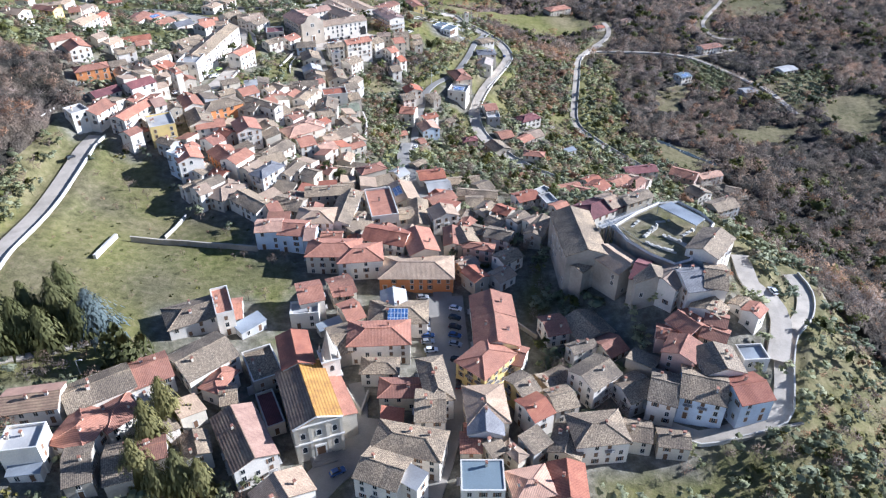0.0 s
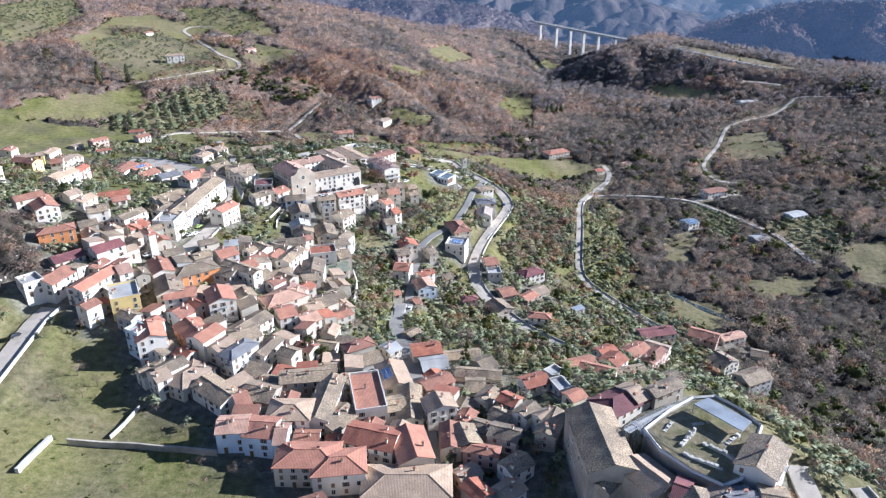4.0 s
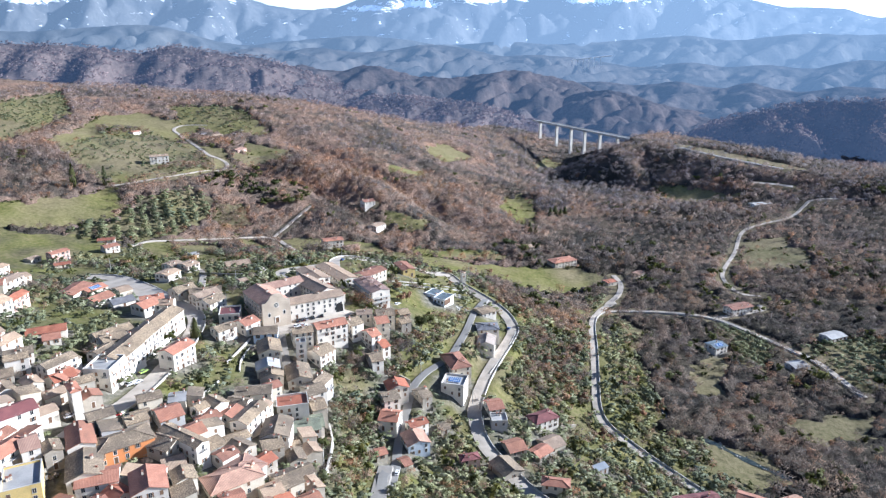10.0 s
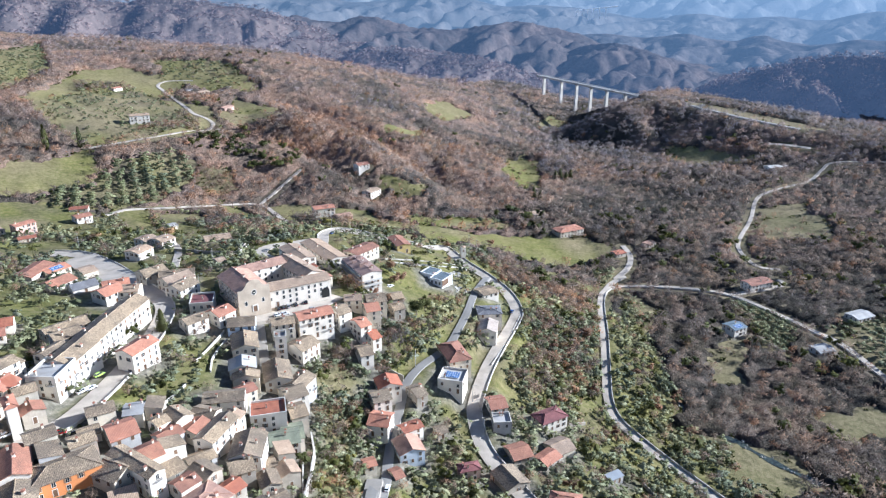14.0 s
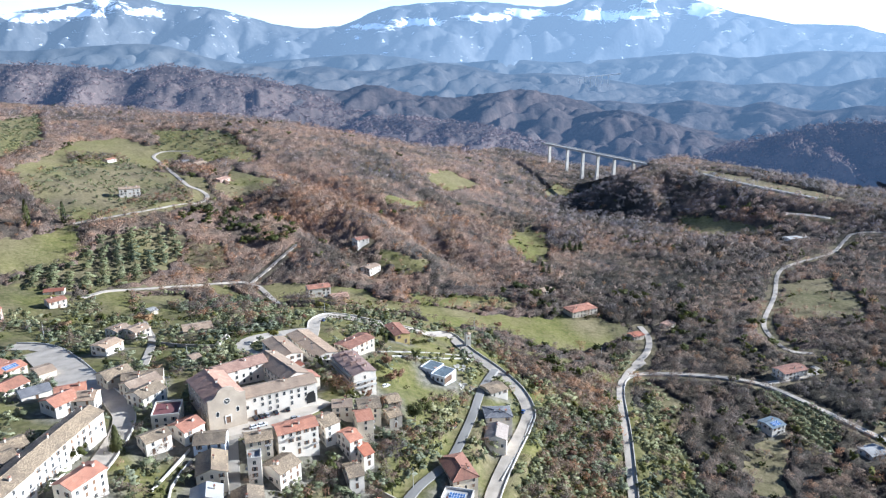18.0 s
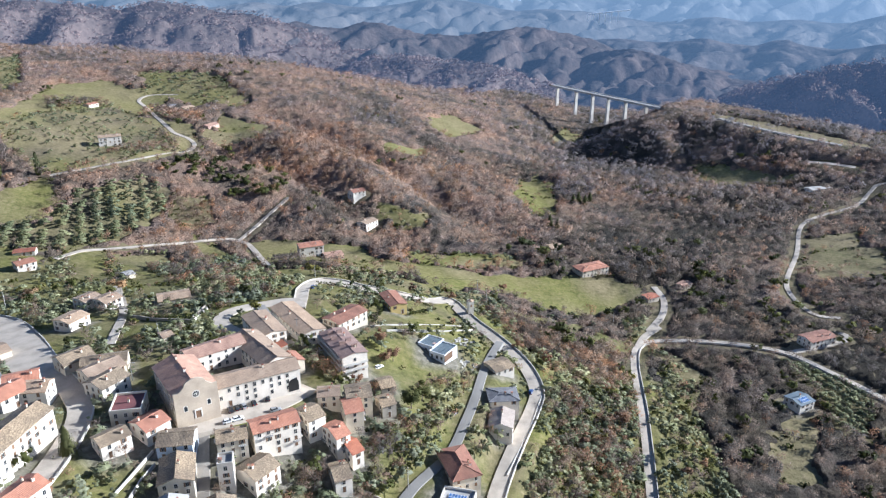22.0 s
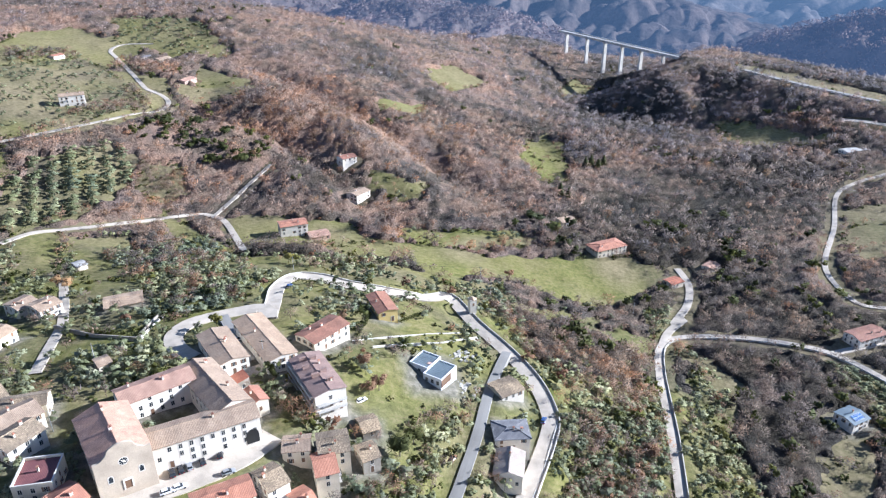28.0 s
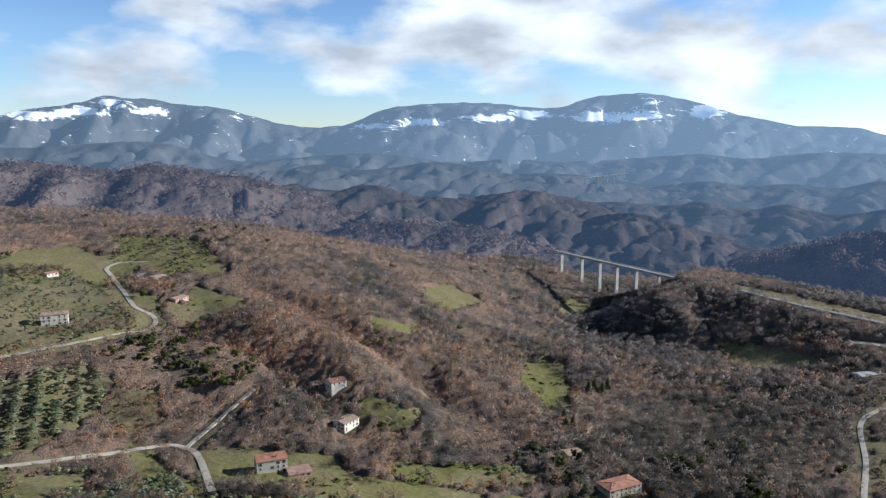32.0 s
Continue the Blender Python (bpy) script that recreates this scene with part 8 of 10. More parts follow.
def wood_mass():
    """The closed canopy of the bare woods: rounded crowns side by side, cut away at roads, houses and fields."""
    nr, na = 400, 450
    r = 240 * (1560 / 240) ** (np.arange(nr) / (nr - 1))
    a = np.radians(np.linspace(-41, 41, na))
    rr, aa = np.meshgrid(r, a, indexing="ij")
    x, y = (rr * np.sin(aa)).ravel(), (rr * np.cos(aa) - 60).ravel()
    w, low = wooded(x, y), np.ones(nr * na)
    for ra in ROADS:
        gap = near_line(x, y, ra[0]) - ra[1] / 2
        w = np.where(gap < 4.5, 0, w)
        low = np.minimum(low, np.clip(gap / 16, 0.25, 1))
    k = np.where((w > 0.3) & (y < 860) & (np.abs(x) < 330))[0]
    w[k] = np.where(house_gap(x[k], y[k]) < 5, 0, w[k])
    ok = w > 0.42
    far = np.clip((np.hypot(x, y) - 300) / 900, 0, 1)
    dome = canopy(x + 1.5 * soft_noise(x, y, 5, 3), y, 7.5, 3.0)
    dome = np.maximum(dome, 0.75 * canopy(x, y, 4.6, 8.0))
    size = 1 + 0.35 * soft_noise(x, y, 60, 11)
    z = land(x, y) + np.where(ok, (0.4 + (2.4 + 1.6 * far) * dome) * size * low, -1.2) + 0.45 * np.random.RandomState(8).normal(0, 1, len(x)) * ok
    i = np.arange(nr * na).reshape(nr, na)
    f = np.stack([i[:-1, :-1], i[:-1, 1:], i[1:, 1:], i[1:, :-1]], -1).reshape(-1, 4)
    f = f[ok[f].any(1)]
    used = np.unique(f)
    new_id = np.full(nr * na, -1)
    new_id[used] = np.arange(len(used))
    me = bpy.data.meshes.new("woodland")
    me.from_pydata(np.stack([x, y, z], 1)[used].tolist(), [], new_id[f].tolist())
    cell = np.sin(np.floor(x / 7.5) * 12.9 + np.floor(y / 7.5) * 78.2) * 437.5
    # tone by crown; far woods and the shaded hill painted lighter, as haze
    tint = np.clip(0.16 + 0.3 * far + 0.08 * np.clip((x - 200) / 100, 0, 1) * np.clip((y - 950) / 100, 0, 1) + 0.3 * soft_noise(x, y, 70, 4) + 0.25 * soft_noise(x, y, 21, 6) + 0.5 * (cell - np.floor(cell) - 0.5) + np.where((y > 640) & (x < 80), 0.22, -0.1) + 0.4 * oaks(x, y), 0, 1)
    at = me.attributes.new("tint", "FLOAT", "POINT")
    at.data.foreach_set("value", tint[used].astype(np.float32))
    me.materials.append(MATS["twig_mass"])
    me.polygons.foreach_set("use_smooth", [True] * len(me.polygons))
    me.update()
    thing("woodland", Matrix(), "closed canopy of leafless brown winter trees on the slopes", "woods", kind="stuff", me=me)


wood_mass()


def plant_woods():
    for name, step, ylo, yhi, tm, seed in (("bare_woods", 6.6, 90, 720, TWIG, 3), ("far_bare_woods", 7.4, 720, 1000, TWIG_FAR, 4), ("distant_bare_woods", 12.0, 1000, 1480, TWIG_FAR, 5), ("hill_bare_woods", 8.0, 900, 1130, TWIG_FAR, 6)):
        x, y, g = jitter_grid(120 if seed == 6 else -640, 660 if seed == 6 else 760, ylo, yhi, step, seed)
        w = wooded(x, y)
        ok = (g.rand(len(x)) < w) & clear_of_roads(x, y, 2.0)
        x, y = x[ok], y[ok]
        ok = house_gap(x, y) > 4.0
        x, y = x[ok], y[ok]
        n = len(x)
        kind = g.rand(n) + 0.25 * soft_noise(x, y, 40, 8)
        ever = kind > np.where(inside(x, y, EVERGREENS), 0.45, np.where((x > 60) & (y < 760), 0.86, 1.08))
        rust = ~ever & (g.rand(n) < np.clip(0.75 * oaks(x, y) + np.where(y < 760, 0.05, 0.03), 0, 0.6))
        size = g.uniform(5.5, 10.5, n) * (1 + 0.3 * soft_noise(x, y, 60, 11))
        tint = np.clip(0.42 + 0.33 * soft_noise(x, y, 70, 4) + 0.2 * soft_noise(x, y, 21, 6) + g.normal(0, 0.2, n) + np.where((y > 640) & (x < 80), 0.12, -0.12) + 0.3 * oaks(x, y), 0, 1)
        b = ~ever & ~rust
        scatter(name, "twigs" if ylo < 500 else "thin_haze_twigs" if ylo < 800 else "hazy_twigs", tm, set_down(x[b], y[b]), size[b], "dense leafless brown winter woodland", "woods", tint[b], 1.1)
        scatter("evergreen_scrub", "shrub_leaf", LEAF_FAR, set_down(x[ever], y[ever]), size[ever] * 0.95, "dark green evergreen trees among bare woods", "trees", g.rand(ever.sum()) * 0.6, 1.0)
        scatter("russet_oaks", "rust_leaf", tm, set_down(x[rust], y[rust]), size[rust], "oaks with russet winter leaves among bare woods", "trees", g.rand(rust.sum()), 1.0)


plant_woods()


def plant_slopes():
    """Bare trees on the nearer ranges."""
    for q, (x, y, z) in enumerate(SLOPES):
        g = np.random.RandomState(90 + q)
        run = np.hypot(x[3, 1:] - x[3, :-1], y[3, 1:] - y[3, :-1]).sum()
        n = int(run * 260 / 62)
        i, j = g.randint(1, int(x.shape[0] * 0.72), n), g.randint(0, x.shape[1] - 1, n)
        a, b = g.rand(n), g.rand(n)
        at = lambda v: (1 - a) * ((1 - b) * v[i, j] + b * v[i, j + 1]) + a * ((1 - b) * v[i + 1, j] + b * v[i + 1, j + 1])
        p = np.stack([at(x), at(y), at(z) - 0.5], 1)
        scatter("slope_woods", "slope_twigs", TUFT, p, g.uniform(6, 11, n), "leafless woods on the nearer hills", "woods", g.rand(n), 1.25)


plant_slopes()


def plant_gardens():
    """Olives, shrubs and bare fruit trees between the houses and down to the valley road."""
    x, y, g = jitter_grid(-260, 140, 95, 660, 3.5, 7)
    ok = wooded(x, y) < 0.25
    ok &= clear_of_roads(x, y, 1.6)
    ok &= ~((x < -42) & (x > -140) & (y > 150) & (y < 262))
    ok &= ~((x > 50) & (x < 100) & (y > 180) & (y < 235))
    ok &= ~((x > -45) & (x < 28) & (y < 200))
    for poly in CLEARINGS:
        ok &= ~inside(x, y, poly)
    x, y = x[ok], y[ok]
    ok = house_gap(x, y) > 1.6
    x, y = x[ok], y[ok]
    dens = 0.62 + 0.4 * soft_noise(x, y, 22, 6)
    dens = np.where((x > -20) & (y > 265) & (y < 420), 0.85, dens)
    dens = np.where((x > 60) & (x < 130) & (y > 330) & (y < 560), 0.85, dens)
    dens = np.where((y < 200) & (x < 80), dens * 0.7, dens)
    dens = np.where((y > 400) & (x < 40), dens * np.clip(0.6 + 0.9 * soft_noise(x, y, 22, 12), 0, 1.4), dens)
    ok = g.rand(len(x)) < dens
    x, y = x[ok], y[ok]
    n = len(x)
    k = g.rand(n)
    for name, mat, tm, lo, hi, s0, s1, label, cat, wide in (
            ("olive_trees", "olive_leaf", OLIVE, 0.0, 0.56, 3.4, 5.6, "grey-green olive trees in terraced gardens", "olive trees", 1.15),
            ("garden_shrubs", "shrub_leaf", BUSH, 0.56, 0.76, 1.6, 3.4, "green garden shrubs and ivy", "shrubs", 1.4),
            ("bare_fruit_trees", "twigs", TWIG, 0.76, 0.95, 3.5, 6.5, "leafless fruit trees in gardens", "trees", 1.1),
            ("autumn_trees", "rust_leaf", LEAF, 0.99, 1.0, 4.0, 7.0, "trees with rust-brown leaves", "trees", 1.0),
            ("dark_evergreens", "shrub_leaf", LEAF, 0.95, 0.99, 4.5, 8.0, "dark evergreen trees", "trees", 0.9)):
        i = (k >= lo) & (k < hi)
        scatter(name, mat, tm, set_down(x[i], y[i]), g.uniform(s0, s1, i.sum()), label, cat, np.clip(g.normal(0.45, 0.22, i.sum()), 0, 1), wide)


plant_gardens()


def plant_orchards():
    for q, poly in enumerate(ORCHARDS):
        xs, ys = [p[0] for p in poly], [p[1] for p in poly]
        a = radians((25, 12, 21, 21, 15, 40, 15, -30)[q % 8])
        cx, cy = sum(xs) / len(xs), sum(ys) / len(ys)
        r = max(max(xs) - min(xs), max(ys) - min(ys))
        strict = q in (0, 2, 3)
        step = 5.5 if q == 2 else 9.0 if q == 3 else 11.0
        u, v = np.meshgrid(np.arange(-r, r, step), np.arange(-r, r, step * (0.44 if q in (0, 2) else 0.58)))
        g = np.random.RandomState(q)
        x = cx + u.ravel() * math.cos(a) - v.ravel() * math.sin(a) + g.normal(0, 0.5 if strict else 3.5, u.size)
        y = cy + u.ravel() * math.sin(a) + v.ravel() * math.cos(a) + g.normal(0, 0.5 if strict else 2.5, u.size)
        ok = inside(x, y, poly) & clear_of_roads(x, y, 2) & (house_gap(x, y) > 4) & (g.rand(len(x)) < 0.9)
        x, y = x[ok], y[ok]
        ok = g.rand(len(x)) < (1.0 if strict else np.clip(0.8 + 0.5 * soft_noise(x, y, 40, q), 0, 1))
        x, y = x[ok], y[ok]
        scatter("olive_orchard", "olive_leaf", OLIVE if q < 3 else LEAF_FAR, set_down(x, y), g.uniform(3.4, 4.6, len(x)) * (1.5 if q == 0 else 1.0), "olive orchard planted in rows on grass", "orchard", np.clip(g.normal(0.25, 0.15, len(x)), 0, 1), 1.45 if q == 0 else 1.25)


plant_orchards()


def plant_scrub():
    """Dense low scrub on the steep bank outside the old walls, and hedges along the meadows."""
    x, y, g = jitter_grid(60, 210, 60, 330, 2.5, 17)
    edge = np.interp(y, [60, 110, 130, 165, 190, 230, 280, 330], [62, 78, 100, 118, 122, 112, 120, 150])
    ok = (x > edge) & clear_of_roads(x, y, 1.0)
    x, y = x[ok], y[ok]
    ok = (house_gap(x, y) > 2) & (g.rand(len(x)) < 0.42 + 0.55 * soft_noise(x, y, 12, 2))
    x, y = x[ok], y[ok]
    k = g.rand(len(x)) + 0.25 * soft_noise(x, y, 15, 5)
    for name, mat, tm, lo, hi, s0, s1, label in (("bank_scrub", "shrub_leaf", BUSH, -1, 0.5, 0.6, 1.8, "dense yellow-green scrub on the steep bank"), ("bare_scrub", "twigs", TWIG_FAR, 0.5, 0.9, 1.4, 3.2, "leafless brown scrub on the steep bank"), ("olive_scrub", "olive_leaf", BUSH, 0.9, 2, 1.2, 3.0, "grey-green bushes on the steep bank")):
        i = (k >= lo) & (k < hi)
        scatter(name, mat, tm, set_down(x[i], y[i]), g.uniform(s0, s1, i.sum()), label, "shrubs", np.clip(g.normal(0.95, 0.2, i.sum()), 0, 1), 1.6)
    # hedges and bramble along the edges of the open fields
    hx, hy = [], []
    for poly in CLEARINGS + ORCHARDS[1:]:
        for (x0, y0), (x1, y1) in zip(poly, poly[1:] + poly[:1]):
            n = int(math.hypot(x1 - x0, y1 - y0) / 2.6)
            t = (np.arange(n) + g.uniform(0, 1, n)) / max(n, 1)
            hx.append(x0 + (x1 - x0) * t + g.normal(0, 1.6, n))
            hy.append(y0 + (y1 - y0) * t + g.normal(0, 1.6, n))
    x, y = np.concatenate(hx), np.concatenate(hy)
    ok = clear_of_roads(x, y, 1.5) & (house_gap(x, y) > 2) & (g.rand(len(x)) < 0.6)
    x, y = x[ok], y[ok]
    k = g.rand(len(x))
    i = k < 0.5
    scatter("hedge_shrubs", "shrub_leaf", BUSH, set_down(x[i], y[i]), g.uniform(1.6, 4.0, i.sum()), "dark green hedges along field edges", "hedge", g.rand(i.sum()) * 0.6, 1.3)
    scatter("bare_hedges", "twigs", TWIG_FAR, set_down(x[~i], y[~i]), g.uniform(2.5, 6.0, (~i).sum()), "leafless brown hedges along field edges", "hedge", g.rand((~i).sum()), 1.2)


plant_scrub()


def plant_thickets():
    """Tangles of bare trees, ivy-green bushes and olives on slopes that nobody tends."""
    for q, poly in enumerate(THICKETS):
        xs, ys = [p[0] for p in poly], [p[1] for p in poly]
        x, y, g = jitter_grid(min(xs), max(xs), min(ys), max(ys), 3.3, 60 + q)
        ok = inside(x, y, poly) & clear_of_roads(x, y, 1.6) & (house_gap(x, y) > 1.8)
        ok &= g.rand(len(x)) < 0.75 + 0.4 * soft_noise(x, y, 10, q)
        x, y = x[ok], y[ok]
        k = g.rand(len(x)) + 0.12 * soft_noise(x, y, 14, q + 3)
        bare = (0.5, 0.2, 0.05, 0.25, 0.35, 0.35, 0.65, 0.2, 0.65, 0.5, 0.5, 0.7, 0.02)[q]
        for name, mat, tm, lo, hi, s0, s1, label in (("thicket_trees", "twigs", TWIG, -1, bare, 3.5, 7.5, "tangled leafless brown trees on an overgrown slope"), ("thicket_bushes", "shrub_leaf", BUSH, bare, bare + 0.25, 1.6, 4.2, "green bushes and ivy on an overgrown slope"), ("thicket_olives", "olive_leaf", OLIVE, bare + 0.25, 0.98, 3.2, 5.4, "grey-green olives on an overgrown slope"), ("thicket_oaks", "rust_leaf", TWIG, 0.98, 2, 4.0, 7.0, "russet trees on an overgrown slope")):
            i = (k >= lo) & (k < hi)
            if i.any():
                scatter(name, mat, tm, set_down(x[i], y[i]), g.uniform(s0, s1, i.sum()), label, "trees", np.clip(g.normal(0.45, 0.25, i.sum()), 0, 1), 1.2)


plant_thickets()


def plant_meadow():
    """Low tufts and saplings in loose rows over the meadow below the town."""
    g = np.random.RandomState(31)
    u, v = np.meshgrid(np.arange(-150, -45, 6.5), np.arange(155, 285, 5.0))
    x, y = u.ravel() + 0.25 * (v.ravel() - 200) + g.normal(0, 1.2, u.size), v.ravel() + g.normal(0, 1.2, u.size)
    ok = clear_of_roads(x, y, 3) & (house_gap(x, y) > 4) & (g.rand(len(x)) < 0.6) & (x > -138) & (y > 160 - 0.2 * x - 30)
    x, y = x[ok], y[ok]
    i = g.rand(len(x)) < 0.6
    scatter("meadow_tufts", "shrub_leaf", BUSH, set_down(x[i], y[i]), g.uniform(0.5, 1.3, i.sum()), "low dark tufts in rows on the meadow", "shrubs", g.rand(i.sum()) * 0.7, 1.5)
    scatter("saplings", "twigs", TWIG, set_down(x[~i], y[~i]), g.uniform(1.2, 2.6, (~i).sum()), "leafless saplings in rows on the meadow", "trees", g.rand((~i).sum()), 1.0)


plant_meadow()


# ---- single trees ----
def tree(name, x, y, height, tmpl, mat, label, category="tree", wide=1.0, group="", tint=0.5, seed=0):
    root = thing(name, pose(x, y, ground(x, y) - 0.1, 0, 0, seed * 77 % 360), label, category, group)
    t = tmpl * np.array([wide, wide, 1.0]) * height
    n = len(t)
    part("crown", mesh_of_tris("crown", t[2:], mat, np.full(n - 2, tint), outward(tmpl)[2:]), root)
    part("trunk", rod("trunk", "bark", (0, 0, -0.8), (0.05 * height * 0.2, 0, height * 0.55), height * 0.028, height * 0.008, 7), root)


BIG_FIR = [fir_tree(60 + k, 46, 46, 0.35, 0.36, 0.075) for k in range(3)]
BIG_CEDAR = fir_tree(70, 50, 60, 0.15, 0.56, 0.06)
BIG_TWIG = [twig_tree(80 + k, 420, 0.07, 1.0) for k in range(3)]
BIG_LEAF = [leaf_tree(90 + k, 700, 0.045) for k in range(2)]
for k, (x, y, h) in enumerate([(-120.9, 144.6, 15), (-117.1, 147.9, 16), (-110.3, 147.1, 15), (-111.4, 157.8, 16), (-103.1, 152.2, 13), (-111.4, 164.0, 17), (-119.4, 157.1, 14), (-126.1, 154.7, 14)]):
    tree("pine", x, y, h, BIG_FIR[k % 3], "needles", "tall dark green pine in the garden below the meadow", "pine", 1.05, "pines beside the meadow", 0.35 + 0.1 * (k % 4), k)
for k, (x, y, h) in enumerate([(-91.4, 142.9, 11), (-86.8, 142.5, 12), (-83.2, 145.4, 10), (-90.5, 146.8, 11)]):
    tree("cypress", x, y, h, CYPRESS[k % 2], "needles", "dense dark cypress by the terrace", "cypress", 1.9, "cypresses", 0.3, k)
tree("blue_cedar", -101.1, 156.0, 15, BIG_CEDAR, "blue_needles", "spreading blue-grey cedar beside dark pines", "cedar", 1.0, "", 0.5, 3)
for k, (x, y, h) in enumerate([(-72.5, 117.7, 17), (-71.5, 125.9, 16), (-72.5, 107.7, 15), (-62.0, 105.7, 15), (-66.8, 104.2, 13), (-57.0, 105.4, 13)]):
    tree("fir", x, y, h, BIG_FIR[k % 3], "needles", "tall olive-green fir between the houses", "fir", 0.95, "firs between the houses", 0.75 + 0.05 * (k % 3), k)
for k, (x, y, h) in enumerate([(-333.1, 735.2, 22), (-311.6, 750.5, 18), (90.7, 293.2, 10), (-261.6, 1085.6, 8)]):
    tree("cypress", x, y, h, CYPRESS[k % 2], "needles", "slender dark cypress on the slope", "cypress", 0.95, "", 0.05, k)
tree("fir", -110.9, 401.3, 10, BIG_FIR[1], "needles", "young fir beside the white street wall", "fir", 0.9, "", 0.4, 5)
for k, (x, y) in enumerate([(-224, 810), (-214, 822), (-202, 831), (-197, 805), (-209, 798), (-185, 798), (-181, 816), (-165, 796), (-153, 783), (-140, 784), (-133, 815), (-229, 794), (-167, 782), (-271, 937), (-266, 931), (-261, 1205), (-249, 1193), (-253, 1138), (-285, 1194), (-294, 1167), (-394, 953), (-437, 1010), (-283, 1110), (-268, 1122)]):
    tree("evergreen_tree", x, y, (8, 9.5, 7, 8.5)[k % 4], LEAF[k % 4], "shrub_leaf", "dark evergreen tree on the hillside", "tree", 1.2, "evergreens on the slope", 0.1 + 0.12 * (k % 3), k)
for k, (x, y) in enumerate([(128, 882), (134, 887), (140, 884), (146, 891), (96, 812), (102, 808)]):
    tree("fir", x, y, (11, 12, 10)[k % 3], BIG_FIR[k % 3], "needles", "dark fir among bare valley trees", "fir", 1.0, "firs in the valley", 0.25, k)
tree("autumn_tree", 356, 881, 9, BIG_LEAF[0], "rust_leaf", "golden-leaved tree beside the valley road", "tree", 1.2, "", 1.0, 4)
tree("fir", 89.8, 214.3, 7, BIG_FIR[0], "needles", "small dark fir behind the castle garden", "fir", 1.0, "", 0.3, 6)
tree("fir", 53.1, 287.4, 7, BIG_FIR[2], "needles", "small dark fir beside the road", "fir", 1.0, "", 0.3, 7)
for k, (x, y, h) in enumerate([(-7.9, 458.1, 9), (-3.9, 465.7, 8), (112.1, 406.8, 6), (-49.3, 265.6, 8), (-44.5, 264.9, 7)]):
    tree("evergreen_tree", x, y, h, BIG_LEAF[k % 2], "shrub_leaf", "round dark evergreen tree in a garden", "tree", 1.0, "", 0.15, k)
for k, (x, y, h) in enumerate([(-37.5, 458.4, 10), (58.1, 518.9, 8), (72.0, 470.3, 9), (73.0, 457.0, 8), (-42.3, 462.1, 10)]):
    tree("bare_tree", x, y, h, BIG_TWIG[k % 3], "twigs", "large leafless reddish-brown tree", "tree", 1.25, "", 0.8, k)
for k, (x, y, h) in enumerate([(-17.2, 487.1, 7), (-23.8, 497.2, 8), (-20.1, 482.2, 6), (8.9, 593.3, 7), (6.1, 610.7, 6), (-33.8, 728.4, 7), (85.7, 493.2, 8), (42.6, 651.4, 7)]):
    tree("autumn_tree", x, y, h, BIG_LEAF[k % 2], "rust_leaf", "tree with faded rust-brown leaves on grass", "tree", 0.9, "", 0.6, k)
for k, (x, y, h) in enumerate([(-211.1, 554.7, 6), (-209.5, 544.8, 5), (-168.8, 563.9, 7), (-176.4, 570.4, 6), (5.2, 342.2, 5), (16.2, 357.5, 4)]):
    tree("reed_clump", x, y, h, BIG_LEAF[k % 2], "rust_leaf", "tan clump of dry reeds and shrubs", "reeds", 1.1, "", 1.0, k)
for k, (x, y, h) in enumerate([(-70.0, 202.7, 4), (-59.4, 198.9, 5), (-55.5, 201.7, 5), (-124.1, 243.0, 7), (-116.3, 239.9, 6), (-118.3, 233.0, 5), (-62.6, 177.6, 5), (-57.5, 178.6, 5), (-79.7, 216.8, 4), (-92.7, 228.6, 5), (-124.1, 229.2, 4), (-78.8, 205.4, 3), (-83.1, 193.4, 3), (-91.4, 202.4, 3), (-110.4, 137.0, 6), (-106.6, 138.5, 6), (-137.1, 247.2, 4), (-65.9, 116.6, 8), (29.3, 143.2, 6), (33.5, 150.0, 6), (-92.0, 107.4, 3)]):
    tree("bare_tree", x, y, h, BIG_TWIG[k % 3], "twigs", "small leafless tree standing on grass", "tree", 1.1, "bare trees on the meadow", 0.5, k)
for k, (x, y, h) in enumerate([(-94.8, 230.9, 6), (-106.9, 248.7, 4), (-79.5, 220.0, 3.5), (66.5, 171.9, 6), (58.3, 168.8, 5), (59.7, 162.8, 5), (97.1, 144.4, 4), (87.1, 146.1, 4), (107.8, 167.6, 3)]):
    tree("olive_tree", x, y, h, OLIVE[k % 4], "olive_leaf", "silvery olive tree beside a wall", "olive tree", 1.2, "", 0.6, k)


